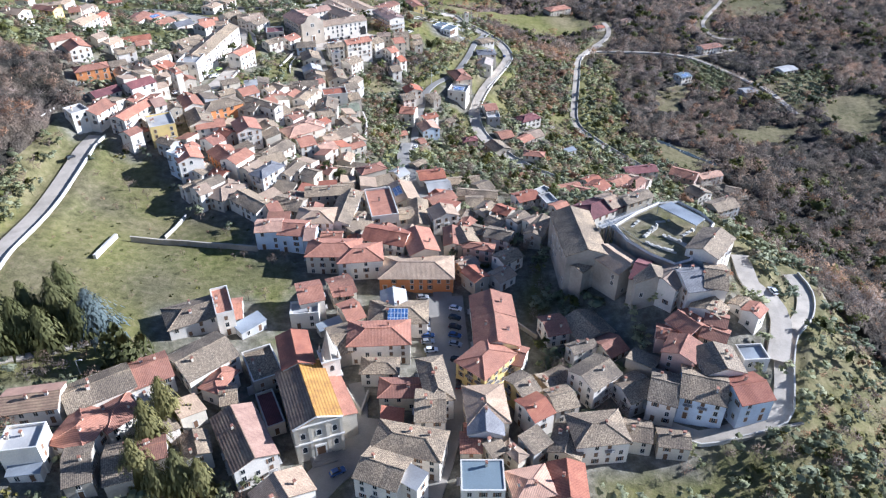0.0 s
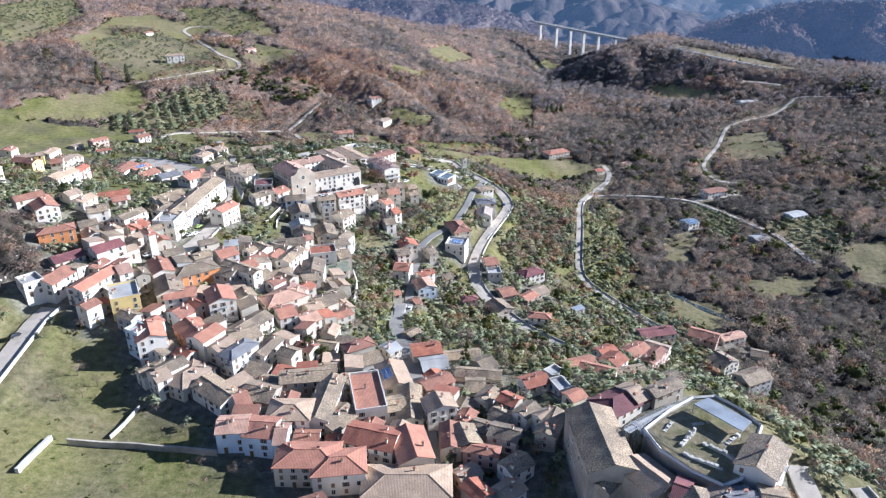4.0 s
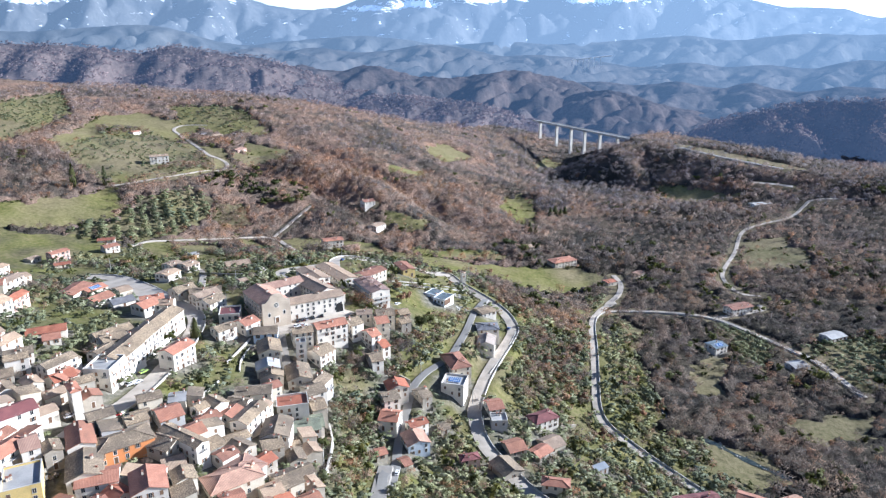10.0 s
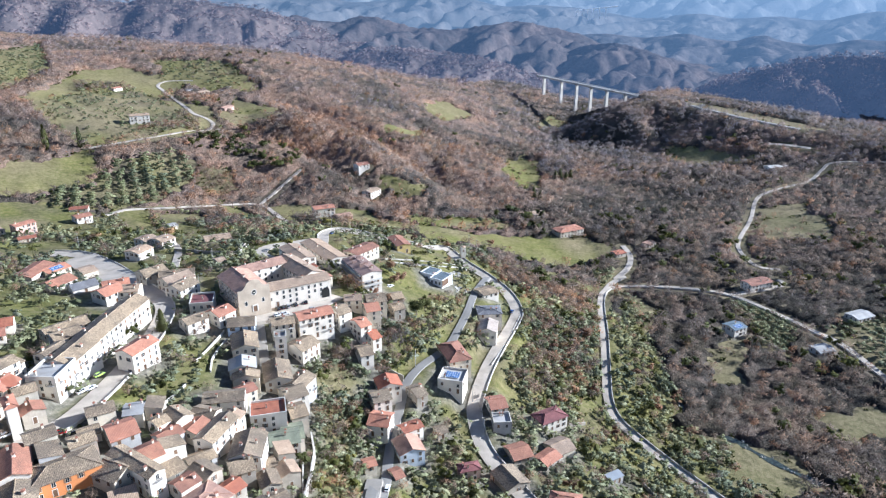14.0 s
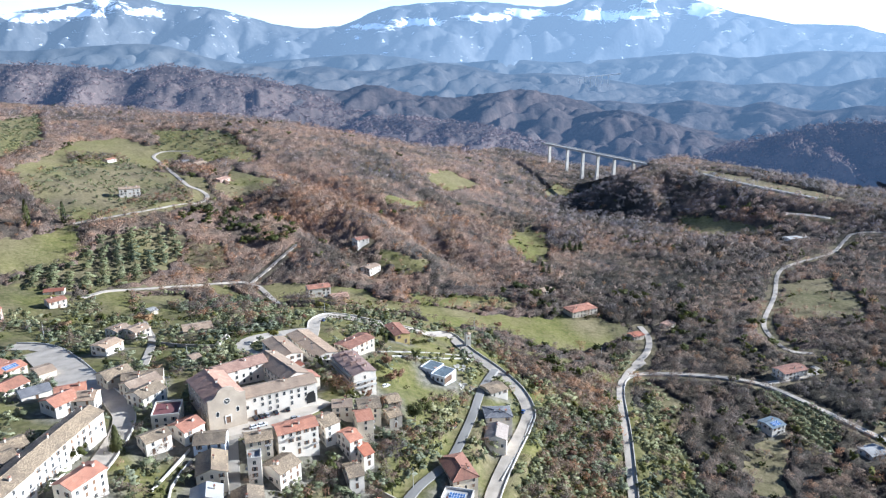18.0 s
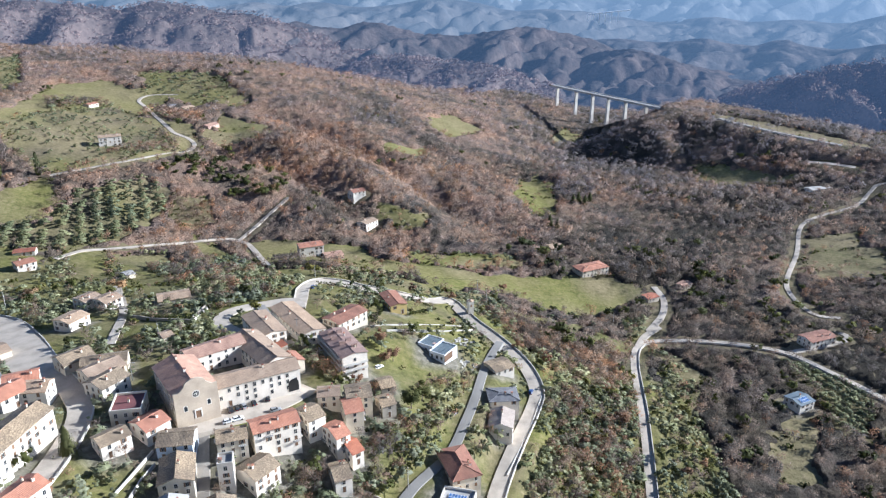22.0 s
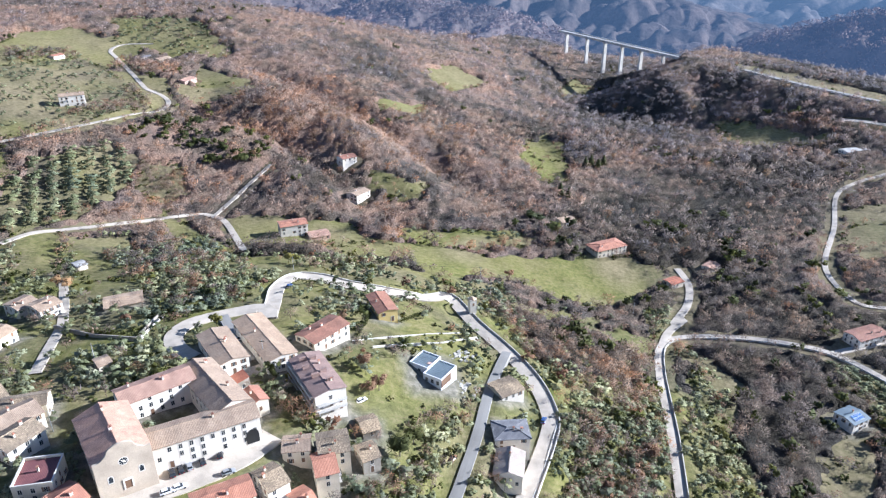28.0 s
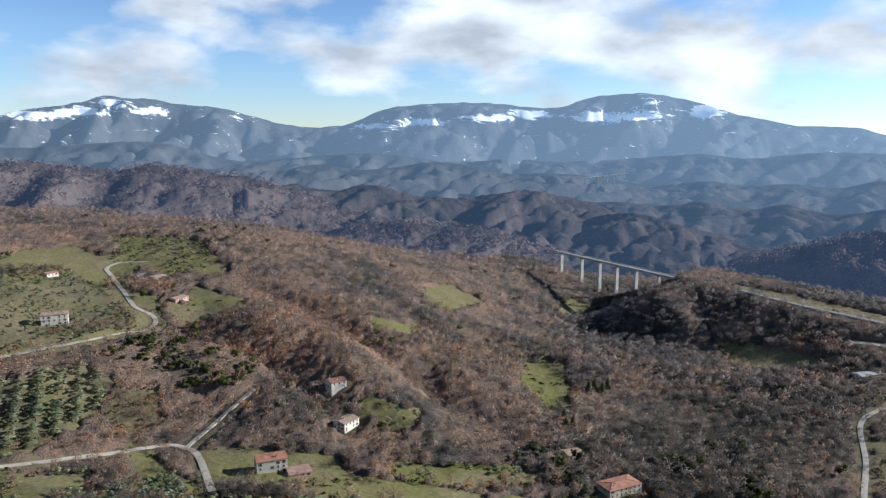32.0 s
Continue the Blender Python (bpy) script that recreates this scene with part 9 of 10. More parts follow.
# ---- church ----
def church():
    x, y, rot, L, W, H = -34.8, 128.0, -68, 21.2, 12.2, 12.0
    root = tagged(CHURCH, "cream stucco church with golden ribbed roof, pilasters and stone portal", "church")
    hl, hw = L / 2 + 0.02, W / 2
    for k, yy in enumerate((-hw + 0.4, -hw * 0.36, hw * 0.36, hw - 0.4)):
        part("pilaster", boxes("pilaster", ["beige"], (hl, hl + 0.28, yy - 0.4, yy + 0.4, -0.5, H)), root)
    for zz in (H * 0.5, H - 0.1):
        part("cornice", boxes("cornice", ["parapet"], (hl, hl + 0.5, -hw - 0.2, hw + 0.2, zz, zz + 0.4)), root)
    rise = hw * 0.36
    part("gable_moulding", rod("gable_moulding", "parapet", (hl + 0.3, -hw - 0.3, H + 0.2), (hl + 0.3, 0, H + rise + 0.3), 0.28, 0.28, 4), root)
    part("gable_moulding", rod("gable_moulding", "parapet", (hl + 0.3, hw + 0.3, H + 0.2), (hl + 0.3, 0, H + rise + 0.3), 0.28, 0.28, 4), root)
    for yy, zz in ((-hw * 0.66, H * 0.72), (0, H * 0.72), (hw * 0.66, H * 0.72), (-hw * 0.66, H * 0.3), (hw * 0.66, H * 0.3)):
        part("window", WIN["arch"], root, "arched church window", pose(hl, yy, zz, 0, 0, -90))
    part("portal", relief("portal", ["parapet", "timber"], [-1.5, -1.1, -0.02, 0.02, 1.1, 1.5], [0, 3.2, 3.8], [[(0.3, 0), (0.05, 1), (0.02, 1), (0.05, 1), (0.3, 0)], [(0.45, 0)] * 5]), root, "carved stone portal with wooden doors", pose(hl, 0, 0.6, 0, 0, -90))
    for k in range(3):
        part("step", boxes("step", ["paving"], (hl, hl + 3.2 - k * 0.6, -3.2 + k * 0.4, 3.2 - k * 0.4, -0.6 + k * 0.2, 0.2 + k * 0.17)), root)
    tx, ty = -30.8, 140.3
    tz = ground(tx, ty)
    tower = thing("bell_tower", pose(tx, ty, tz, 0, 0, rot), "white plastered bell tower with a grey stone spire", "bell tower")
    top = 17.5 - tz + 0.0
    part("shaft", boxes("shaft", ["white"], (-2.4, 2.4, -2.4, 2.4, -3, top)), tower)
    for zz in (top - 6.0, top):
        part("cornice", boxes("cornice", ["parapet"], (-2.75, 2.75, -2.75, 2.75, zz, zz + 0.4)), tower)
    for turn in (0, 90, 180, -90):
        c, s = -math.sin(radians(turn)), math.cos(radians(turn))
        part("bell_opening", WIN["arch"], tower, "arched bell opening", pose(c * 2.41, s * 2.41, top - 2.6, 0, 0, turn))
        part("pinnacle", rod("pinnacle", "stone", (2.0 * (c - s), 2.0 * (s + c), top + 0.4), (2.0 * (c - s), 2.0 * (s + c), top + 2.6), 0.5, 0.06, 6), tower)
    part("spire", rod("spire", "stone", (0, 0, top + 0.4), (0, 0, top + 8.8), 2.3, 0.12, 8), tower, "mossy stone spire")
    part("cross", boxes("cross", ["iron"], (-0.04, 0.04, -0.04, 0.04, top + 8.7, top + 10.0)), tower)


church()


# ---- convent front ----
def convent():
    L, W, H = 23.4, 14.4, 11.0
    root = tagged(CONVENT, "plain tan stuccoed convent church with curved gable and round window", "church")
    hl, hw = L / 2, W / 2
    prof = [(-hw - 0.2, -4)]
    for k in range(33):
        t = k / 16 - 1
        u = abs(t)
        bow = 2.2 + 2.2 * math.sqrt(max(0.0, 1 - (u / 0.5) ** 2)) if u < 0.5 else 2.2 - 1.7 * math.sin(min(1.0, (u - 0.5) / 0.35) * math.pi / 2)
        prof.append((t * (hw + 0.2), H + bow))
    prof.append((hw + 0.2, -4))
    n = len(prof)
    v = [(hl + 0.02, a, b) for a, b in prof] + [(hl + 0.7, a, b) for a, b in prof]
    f = [tuple(range(n))[::-1], tuple(range(n, 2 * n))] + [(k, (k + 1) % n, n + (k + 1) % n, n + k) for k in range(n)]
    part("front_wall", mesh_of("front_wall", v, f, "tan"), root)
    rose = part("rose_window", rod("rose_window", "glass", (hl + 0.6, 0, H - 1.5), (hl + 0.74, 0, H - 1.5), 1.1, 1.1, 20), root, "round window with stone spokes")
    part("rim", rod("rim", "parapet", (hl + 0.62, 0, H - 1.5), (hl + 0.72, 0, H - 1.5), 1.35, 1.35, 20), rose)
    for k in range(4):
        a = k * math.pi / 4
        part("spoke", rod("spoke", "parapet", (hl + 0.78, math.cos(a) * 1.1, H - 1.5 + math.sin(a) * 1.1), (hl + 0.78, -math.cos(a) * 1.1, H - 1.5 - math.sin(a) * 1.1), 0.07, 0.07, 4), rose)
    for yy in (-hw * 0.55, hw * 0.55):
        part("window", WIN["arch"], root, "", pose(hl + 0.7, yy, 5.0, 0, 0, -90))
    part("portal", relief("portal", ["parapet", "timber"], [-1.3, -0.9, -0.02, 0.02, 0.9, 1.3], [0, 2.8, 3.3], [[(0.2, 0), (0.05, 1), (0.02, 1), (0.05, 1), (0.2, 0)], [(0.3, 0)] * 5]), root, "stone portal", pose(hl + 0.7, 0, 0.3, 0, 0, -90))


convent()

arch = [(1.9 * math.cos(k * math.pi / 10), 2.6 + 1.9 * math.sin(k * math.pi / 10)) for k in range(11)]
n_ = len(arch) + 2
front = [(1.9, -0.5)] + arch + [(-1.9, -0.5)]
part("gateway", mesh_of("gateway", [(a, d, b) for d in (-0.1, 0.12) for a, b in front], [tuple(range(n_))[::-1], tuple(range(n_, 2 * n_))] + [(k, (k + 1) % n_, n_ + (k + 1) % n_, n_ + k) for k in range(n_)], "iron"), WING, "tall dark arched gateway", pose(12.6, -4.9, 0, 0, 0, 180))


# ---- flats and the new white house ----
def flats():
    for z in (2.55, 5.05, 7.55):
        bal = part("balcony", boxes("balcony", ["concrete"], (-11.4, 11.4, -6.75, -5.36, z - 0.2, z)), FLATS, "long concrete balcony")
        part("railing", boxes("railing", ["silver_paint"], (-11.4, 11.4, -6.75, -6.68, z + 0.1, z + 0.95), (-11.4, -11.33, -6.68, -5.36, z + 0.1, z + 0.95), (11.33, 11.4, -6.68, -5.36, z + 0.1, z + 0.95)), bal, "pale metal balcony panel")
    for z in (2.55, 5.05):
        bal = part("balcony", boxes("balcony", ["concrete"], (12.01, 13.5, -5.0, 5.0, z - 0.2, z)), FLATS)
        part("railing", boxes("railing", ["parapet"], (13.42, 13.5, -5.0, 5.0, z, z + 0.95)), bal)
    for x, y in ((-8, -2.0), (-7, 1.4), (-3.5, -2.6), (1.5, 1.8), (3, -1.6), (7.2, 1.9)):
        part("chimney", boxes("chimney", ["mauve_tile"], (x - 0.35, x + 0.35, y - 1.1, y + 1.1, 8.6, 11.4 - abs(y) * 0.36), (x - 0.5, x + 0.5, y - 1.25, y + 1.25, 11.4 - abs(y) * 0.36, 11.55 - abs(y) * 0.36)), FLATS, "low wide chimney stack")


flats()


def new_villa():
    """Two low flat-roofed blocks, one set forward, with pale frames round grey roofs."""
    x, y = 0.8, 506.1
    root = thing("villa", pose(x, y, ground(x, y) - 0.3, 0, 0, -32), "new white flat-roofed villa with grey roofs and brown cladding", "house")
    for x0, x1, y0, y1, h in ((-8.2, 0.2, -2.5, 6.8, 3.7), (0.2, 8.4, -5.6, 5.2, 3.4)):
        part("wall", boxes("wall", ["white_paint"], (x0, x1, y0, y1, -3, h), (x0, x1, y0, y0 + 0.35, h, h + 0.45), (x0, x1, y1 - 0.35, y1, h, h + 0.45), (x0, x0 + 0.35, y0 + 0.35, y1 - 0.35, h, h + 0.45), (x1 - 0.35, x1, y0 + 0.35, y1 - 0.35, h, h + 0.45)), root)
        roof = part("roof", boxes("roof", ["blue_grey"], (x0 + 0.35, x1 - 0.35, y0 + 0.35, y1 - 0.35, h - 0.1, h + 0.12)), root, "grey standing-seam metal roof")
        for k in range(1, int((y1 - y0 - 0.7) / 1.1)):
            part("seam", boxes("seam", ["steel"], (x0 + 0.4, x1 - 0.4, y0 + 0.35 + k * 1.1, y0 + 0.4 + k * 1.1, h + 0.12, h + 0.18)), roof)
    part("cladding", boxes("cladding", ["timber"], (8.4, 8.55, -5.6, 1.0, 0, 3.3)), root, "brown timber cladding")
    part("skylight", boxes("skylight", ["pink"], (-1.9, -0.5, 0.2, 1.6, 3.7, 4.0)), root, "small pink roof box")
    for u in (-6.4, -3.6):
        part("window", WIN["plain"], root, "", pose(u, -2.5, 1.6, 0, 0, 180))
    for u in (1.8, 4.4, 6.8):
        part("window", WIN["plain"], root, "", pose(u, -5.6, 1.6, 0, 0, 180))


new_villa()


# ---- castle garden ----
def castle_garden():
    z = 20.0
    rim = [(58.0, 200.1), (67.6, 208.7), (76.4, 214.8), (83.6, 215.6), (89.2, 208.7), (91.7, 201.5), (85.3, 191.3), (77.9, 180.5), (72.5, 178.1), (65.9, 183.6), (60.3, 191.3)]
    root = thing("castle_terrace", Matrix(), "walled castle terrace with lawn and excavated stone ruins", "terrace")
    n = len(rim)
    cx, cy = sum(p[0] for p in rim) / n, sum(p[1] for p in rim) / n
    v = [(a, b, 2.0) for a, b in rim] + [(a, b, z) for a, b in rim]
    part("retaining_wall", mesh_of("retaining_wall", v, [(k, (k + 1) % n, n + (k + 1) % n, n + k) for k in range(n)] + [tuple(range(n, 2 * n))], "stone"), root, "rough stone retaining wall")
    g = np.random.RandomState(5)
    gv, gf = [(cx, cy, z + 0.9)], []
    for ring in (0.35, 0.65, 0.93):
        for a, b in rim:
            gv.append((cx + (a - cx) * ring, cy + (b - cy) * ring, z + 0.25 + 0.6 * (1 - ring) + g.uniform(-0.15, 0.15)))
    gf += [(0, 1 + k, 1 + (k + 1) % n) for k in range(n)]
    for r in range(2):
        gf += [(1 + r * n + k, 1 + (r + 1) * n + k, 1 + (r + 1) * n + (k + 1) % n, 1 + r * n + (k + 1) % n) for k in range(n)]
    lawn = mesh_of("lawn", gv, gf, "ground_cover")
    worn = lawn.attributes.new("cover", "FLOAT_COLOR", "POINT")
    worn.data.foreach_set("color", [c for k in range(len(gv)) for c in (0.2 * g.rand(), 1.0 if g.rand() < 0.42 else 0.15, 0.5 * g.rand(), 1.0)])
    part("lawn", lawn, root, "worn lawn with bare gravel patches")
    for k in range(n):
        a, b = rim[k], rim[(k + 1) % n]
        part("coping", rod("coping", "parapet", (a[0], a[1], z + 0.5), (b[0], b[1], z + 0.5), 0.5, 0.5, 4), root)
    stub = thing("ruin_wall", Matrix(), "broken pale stone ruin wall on the castle lawn", "ruin")
    for p, q, h in (((68.4, 195.9), (71.6, 198.3), 2.4), ((72.4, 193.8), (76.5, 189.9), 1.6), ((76.5, 189.9), (80.3, 185.4), 1.8), ((66.2, 193.2), (69.8, 196.6), 1.3), ((72.1, 201.8), (77.2, 202.8), 1.0), ((63.5, 199.2), (66.9, 203.4), 0.9), ((69.0, 187.4), (74.4, 184.0), 1.2), ((66.0, 190.2), (69.0, 187.4), 1.0), ((78.9, 193.6), (83.6, 197.4), 1.4)):
        m = 6
        for k in range(m):
            t0, t1 = k / m, (k + 1) / m
            hh = h * g.uniform(0.55, 1.1)
            a, b = Vector((p[0] + (q[0] - p[0]) * t0, p[1] + (q[1] - p[1]) * t0, z)), Vector((p[0] + (q[0] - p[0]) * t1, p[1] + (q[1] - p[1]) * t1, z))
            d = (b - a).normalized()
            s = Vector((-d.y, d.x, 0)) * g.uniform(0.4, 0.7)
            u = Vector((0, 0, hh))
            vv = [a - s, b - s, b + s, a + s, a - s * 0.8 + u, b - s * 0.8 + u * g.uniform(0.8, 1), b + s * 0.8 + u * 0.95, a + s * 0.8 + u]
            part("stone_block", mesh_of("stone_block", [tuple(w) for w in vv], BOX_F, "rock"), stub)
    cp = [(74.0, 207.5), (83.4, 195.4), (87.6, 199.5), (79.2, 210.5)]
    shelter = thing("shelter", Matrix(), "grey metal shelter roof on posts over the castle garden", "shelter")
    part("roof", mesh_of("roof", [(a, b, 23.4) for a, b in cp] + [(a, b, 23.7) for a, b in cp], BOX_F, "sheet"), shelter)
    for a, b in cp:
        part("post", rod("post", "steel", (a, b, z), (a, b, 23.5), 0.12, 0.12, 6), shelter)
    for name, line, w in (("ramp", [(55.8, 203.8), (59.5, 196.9), (63.8, 189.7), (66.8, 184.8)], 2.2), ("walkway", [(52.9, 199.4), (61.4, 205.7), (70.5, 211.6), (77.4, 215.5)], 2.0)):
        root2 = thing(name, Matrix(), "pale steel walkway with rails beside the castle terrace", "walkway")
        for k in range(len(line) - 1):
            p, q = Vector((*line[k], 20.2 - k * 0.4)), Vector((*line[k + 1], 20.2 - (k + 1) * 0.4))
            d = (q - p).normalized()
            s = Vector((-d.y, d.x, 0)) * w / 2
            part("deck", mesh_of("deck", [tuple(c) for c in (p - s, q - s, q + s, p + s, p - s + Vector((0, 0, 0.2)), q - s + Vector((0, 0, 0.2)), q + s + Vector((0, 0, 0.2)), p + s + Vector((0, 0, 0.2)))], BOX_F, "concrete"), root2)
            for e in (-1, 1):
                for hh in (0.6, 1.15):
                    part("rail", rod("rail", "steel", p + s * e + Vector((0, 0, hh)), q + s * e + Vector((0, 0, hh)), 0.06, 0.06, 5), root2)
                m = max(2, int((q - p).length / 2.2))
                for i in range(m):
                    c = p + (q - p) * (i / m) + s * e
                    part("post", rod("post", "steel", c, c + Vector((0, 0, 1.2)), 0.06, 0.06, 5), root2)
            for i in range(3):
                c = p + (q - p) * (i / 3)
                part("pillar", rod("pillar", "concrete", (c.x, c.y, ground(c.x, c.y) - 1), (c.x, c.y, c.z), 0.35, 0.35, 6), root2)


castle_garden()


# ---- viaduct ----
def viaduct():
    a, b = Vector((171, 1368, -10.5)), Vector((296, 1158, -13.0))
    root = thing("viaduct", Matrix(), "pale concrete motorway viaduct on tall rectangular piers", "viaduct")
    d = (b - a).normalized()
    s = Vector((-d.y, d.x, 0)) * 5.5
    dz = Vector((0, 0, 2.2))
    part("deck", mesh_of("deck", [tuple(c) for c in (a - s - dz, b - s - dz, b + s - dz, a + s - dz, a - s, b - s, b + s, a + s)], BOX_F, "concrete"), root)
    for e in (-1, 1):
        part("barrier", mesh_of("barrier", [tuple(c + s * e + o) for o in (Vector((0, 0, 0)), Vector((0, 0, 1.0))) for c in (a - s * 0.03, b - s * 0.03, b + s * 0.03, a + s * 0.03)], BOX_F, "parapet"), root)
    for t in (0.06, 0.245, 0.398, 0.535, 0.68, 0.837):
        c = a + (b - a) * t
        g0 = ground(c.x, c.y)
        top = c.z - 2.2
        n2 = s.normalized()
        h = Vector((d.x, d.y, 0)).normalized()
        q = [(c + n2 * u * 2.6 + h * w * 1.5) for u, w in ((-1, -1), (1, -1), (1, 1), (-1, 1))]
        part("pier", mesh_of("pier", [(p.x, p.y, g0 - 3) for p in q] + [(c.x + (p.x - c.x) * 0.85, c.y + (p.y - c.y) * 0.85, top) for p in q], BOX_F, "parapet"), root)
        part("pier_cap", mesh_of("pier_cap", [(c.x + (p.x - c.x) * 1.25, c.y + (p.y - c.y) * 1.25, zz) for zz in (top - 1.2, top) for p in q], BOX_F, "concrete"), root)
    far = thing("far_viaduct", Matrix(), "small pale viaduct on the distant foothills", "viaduct")
    pts = [Vector((MID_X + math.sin(radians(t)) * 2750, MID_Y + math.cos(radians(t)) * 2750, 150 + 2750 * math.tan(radians(-2.7 + 0.115 * (t - 10.8))))) for t in (10.8, 11.25, 11.7, 12.15, 12.6, 13.1, 14.0)]
    for p in pts[:-1]:
        part("pier", boxes("pier", ["white_paint"], (p.x - 2, p.x + 2, p.y - 2, p.y + 2, p.z - 40, p.z - 3)), far)
    a, b = pts[0], pts[-1]
    part("deck", mesh_of("deck", [(c.x, c.y + e, c.z + h) for h in (-3, 2) for c, e in ((a, -6), (b, -6), (b, 6), (a, 6))], BOX_F, "white_paint"), far)


viaduct()


# ---- walls, tower, poles ----
def garden_wall(pts, h, mat="parapet", thick=0.45, label="pale rendered garden wall"):
    root = thing("garden_wall", Matrix(), label, "wall")
    for k in range(len(pts) - 1):
        p, q = Vector((*pts[k], 0)), Vector((*pts[k + 1], 0))
        n = max(1, int((q - p).length / 7))
        d = (q - p).normalized()
        s = Vector((-d.y, d.x, 0)) * thick / 2
        for i in range(n):
            a, b = p + (q - p) * (i / n), p + (q - p) * ((i + 1) / n)
            za, zb = ground(a.x, a.y), ground(b.x, b.y)
            v = [(c.x, c.y, z) for c, z in ((a - s, za - 2), (b - s, zb - 2), (b + s, zb - 2), (a + s, za - 2), (a - s, za + h), (b - s, zb + h), (b + s, zb + h), (a + s, za + h))]
            part("wall_panel", mesh_of("wall_panel", v, BOX_F, mat), root)


garden_wall([(-115.5, 190.8), (-116.0, 199.9), (-116.3, 209.2)], 1.6, "parapet", 1.0, "thick whitish field wall, crumbling at one end")
garden_wall([(-101.2, 213.7), (-100.2, 221.4), (-99.2, 231.0)], 1.3)
garden_wall([(-110.9, 208.0), (-91.8, 209.9), (-77.7, 208.7), (-66.4, 207.2)], 2.2, "stone", 0.6, "long stone retaining wall across the meadow")
garden_wall([(-39.0, 321.4), (-39.6, 335.2), (-41.1, 351.2), (-43.9, 360.9)], 3.0, "parapet", 0.6, "tall pale garden retaining wall")
garden_wall([(-23.8, 413.2), (-19.7, 412.7), (-12.2, 411.1)], 1.5, "stone")
garden_wall([(-84.9, 378.4), (-86.5, 386.2), (-86.2, 395.5), (-84.9, 401.8)], 1.2)
garden_wall([(163.5, 274.4), (134.0, 211.6), (128.5, 189.4), (125.4, 175.2)], 1.4, "stone")
garden_wall([(67.8, 123.0), (79.8, 124.1), (95.9, 127.9)], 1.0, "stone", 0.8, "rough stone retaining wall under the lane")
garden_wall([(-170.6, 262.3), (-168.5, 274.9), (-165.8, 287.8)], 1.3)
garden_wall([(-171.5, 293.6), (-168.2, 302.8), (-165.4, 311.0)], 1.0)
garden_wall([(-148.2, 517.4), (-126.4, 506.2), (-108.4, 502.0), (-109.1, 525.8)], 1.5, "stone", 0.5, "stone wall round a lawn")
garden_wall([(70.8, 193.4), (74.5, 185.8), (78.2, 182.4)], 3.0, "stone")
garden_wall([(16.8, 193.8), (20.3, 203.1), (23.8, 209.3)], 3.0, "white", 0.5, "white rendered yard wall")
garden_wall([(41.2, 425.9), (46.7, 444.7), (51.4, 464.2), (49.1, 485.5)], 0.7, "stone")
garden_wall([(-30.0, 514.0), (-7.7, 530.8), (17.5, 551.7)], 0.5)
garden_wall([(-27.8, 141.2), (-22.1, 131.9), (-20.9, 139.3)], 2.2, "beige")
garden_wall([(-53.5, 136.7), (-47.6, 141.7), (-47.1, 147.3)], 3.0, "grey")

tw = thing("transformer_tower", pose(18.8, 577.5, ground(18.8, 577.5), 0, 0, 20), "slim white transformer tower beside the road", "tower")
part("shaft", boxes("shaft", ["white"], (-1.6, 1.6, -1.6, 1.6, -2, 9.0)), tw)
part("roof", rod("roof", "tan_tile", (0, 0, 9.0), (0, 0, 9.8), 2.5, 0.3, 4), tw)
part("vent", WIN["shut"], tw, "", pose(0, -1.61, 6.5, 0, 0, 180))


def pole(x, y, h, lamp=False):
    z = ground(x, y)
    root = thing("street_lamp" if lamp else "utility_pole", pose(x, y, z), "grey steel street lamp" if lamp else "tall grey concrete utility pole", "lamp" if lamp else "pole", "street lamps" if lamp else "utility poles")
    part("post", rod("post", "steel" if lamp else "concrete", (0, 0, -0.5), (0, 0, h), 0.16, 0.09, 8), root)
    if lamp:
        part("arm", rod("arm", "steel", (0, 0, h - 0.1), (1.3, 0, h + 0.15), 0.05, 0.04, 6), root)
        part("lamp_head", boxes("lamp_head", ["grey"], (1.1, 1.9, -0.16, 0.16, h + 0.06, h + 0.2)), root)
    else:
        part("crossarm", boxes("crossarm", ["iron"], (-0.9, 0.9, -0.06, 0.06, h - 0.8, h - 0.65)), root)


for x, y, h, lamp in [(-209.9, 531.4, 10, False), (-7.2, 420.1, 9, False), (-98.3, 137.9, 6, True), (-115.6, 484.9, 8, False), (-58.0, 490.1, 9, False), (18.4, 410.2, 8, True), (30.0, 615.9, 11, False), (-109.8, 445.8, 7, True), (67.5, 149.9, 8, False), (22.7, 391.5, 8, False), (25.3, 636.6, 10, False), (114.0, 634.4, 9, False), (154.3, 262.2, 7, True), (251.0, 590.5, 8, False), (-69.8, 592.7, 8, False)]:
    pole(x, y, h, lamp)


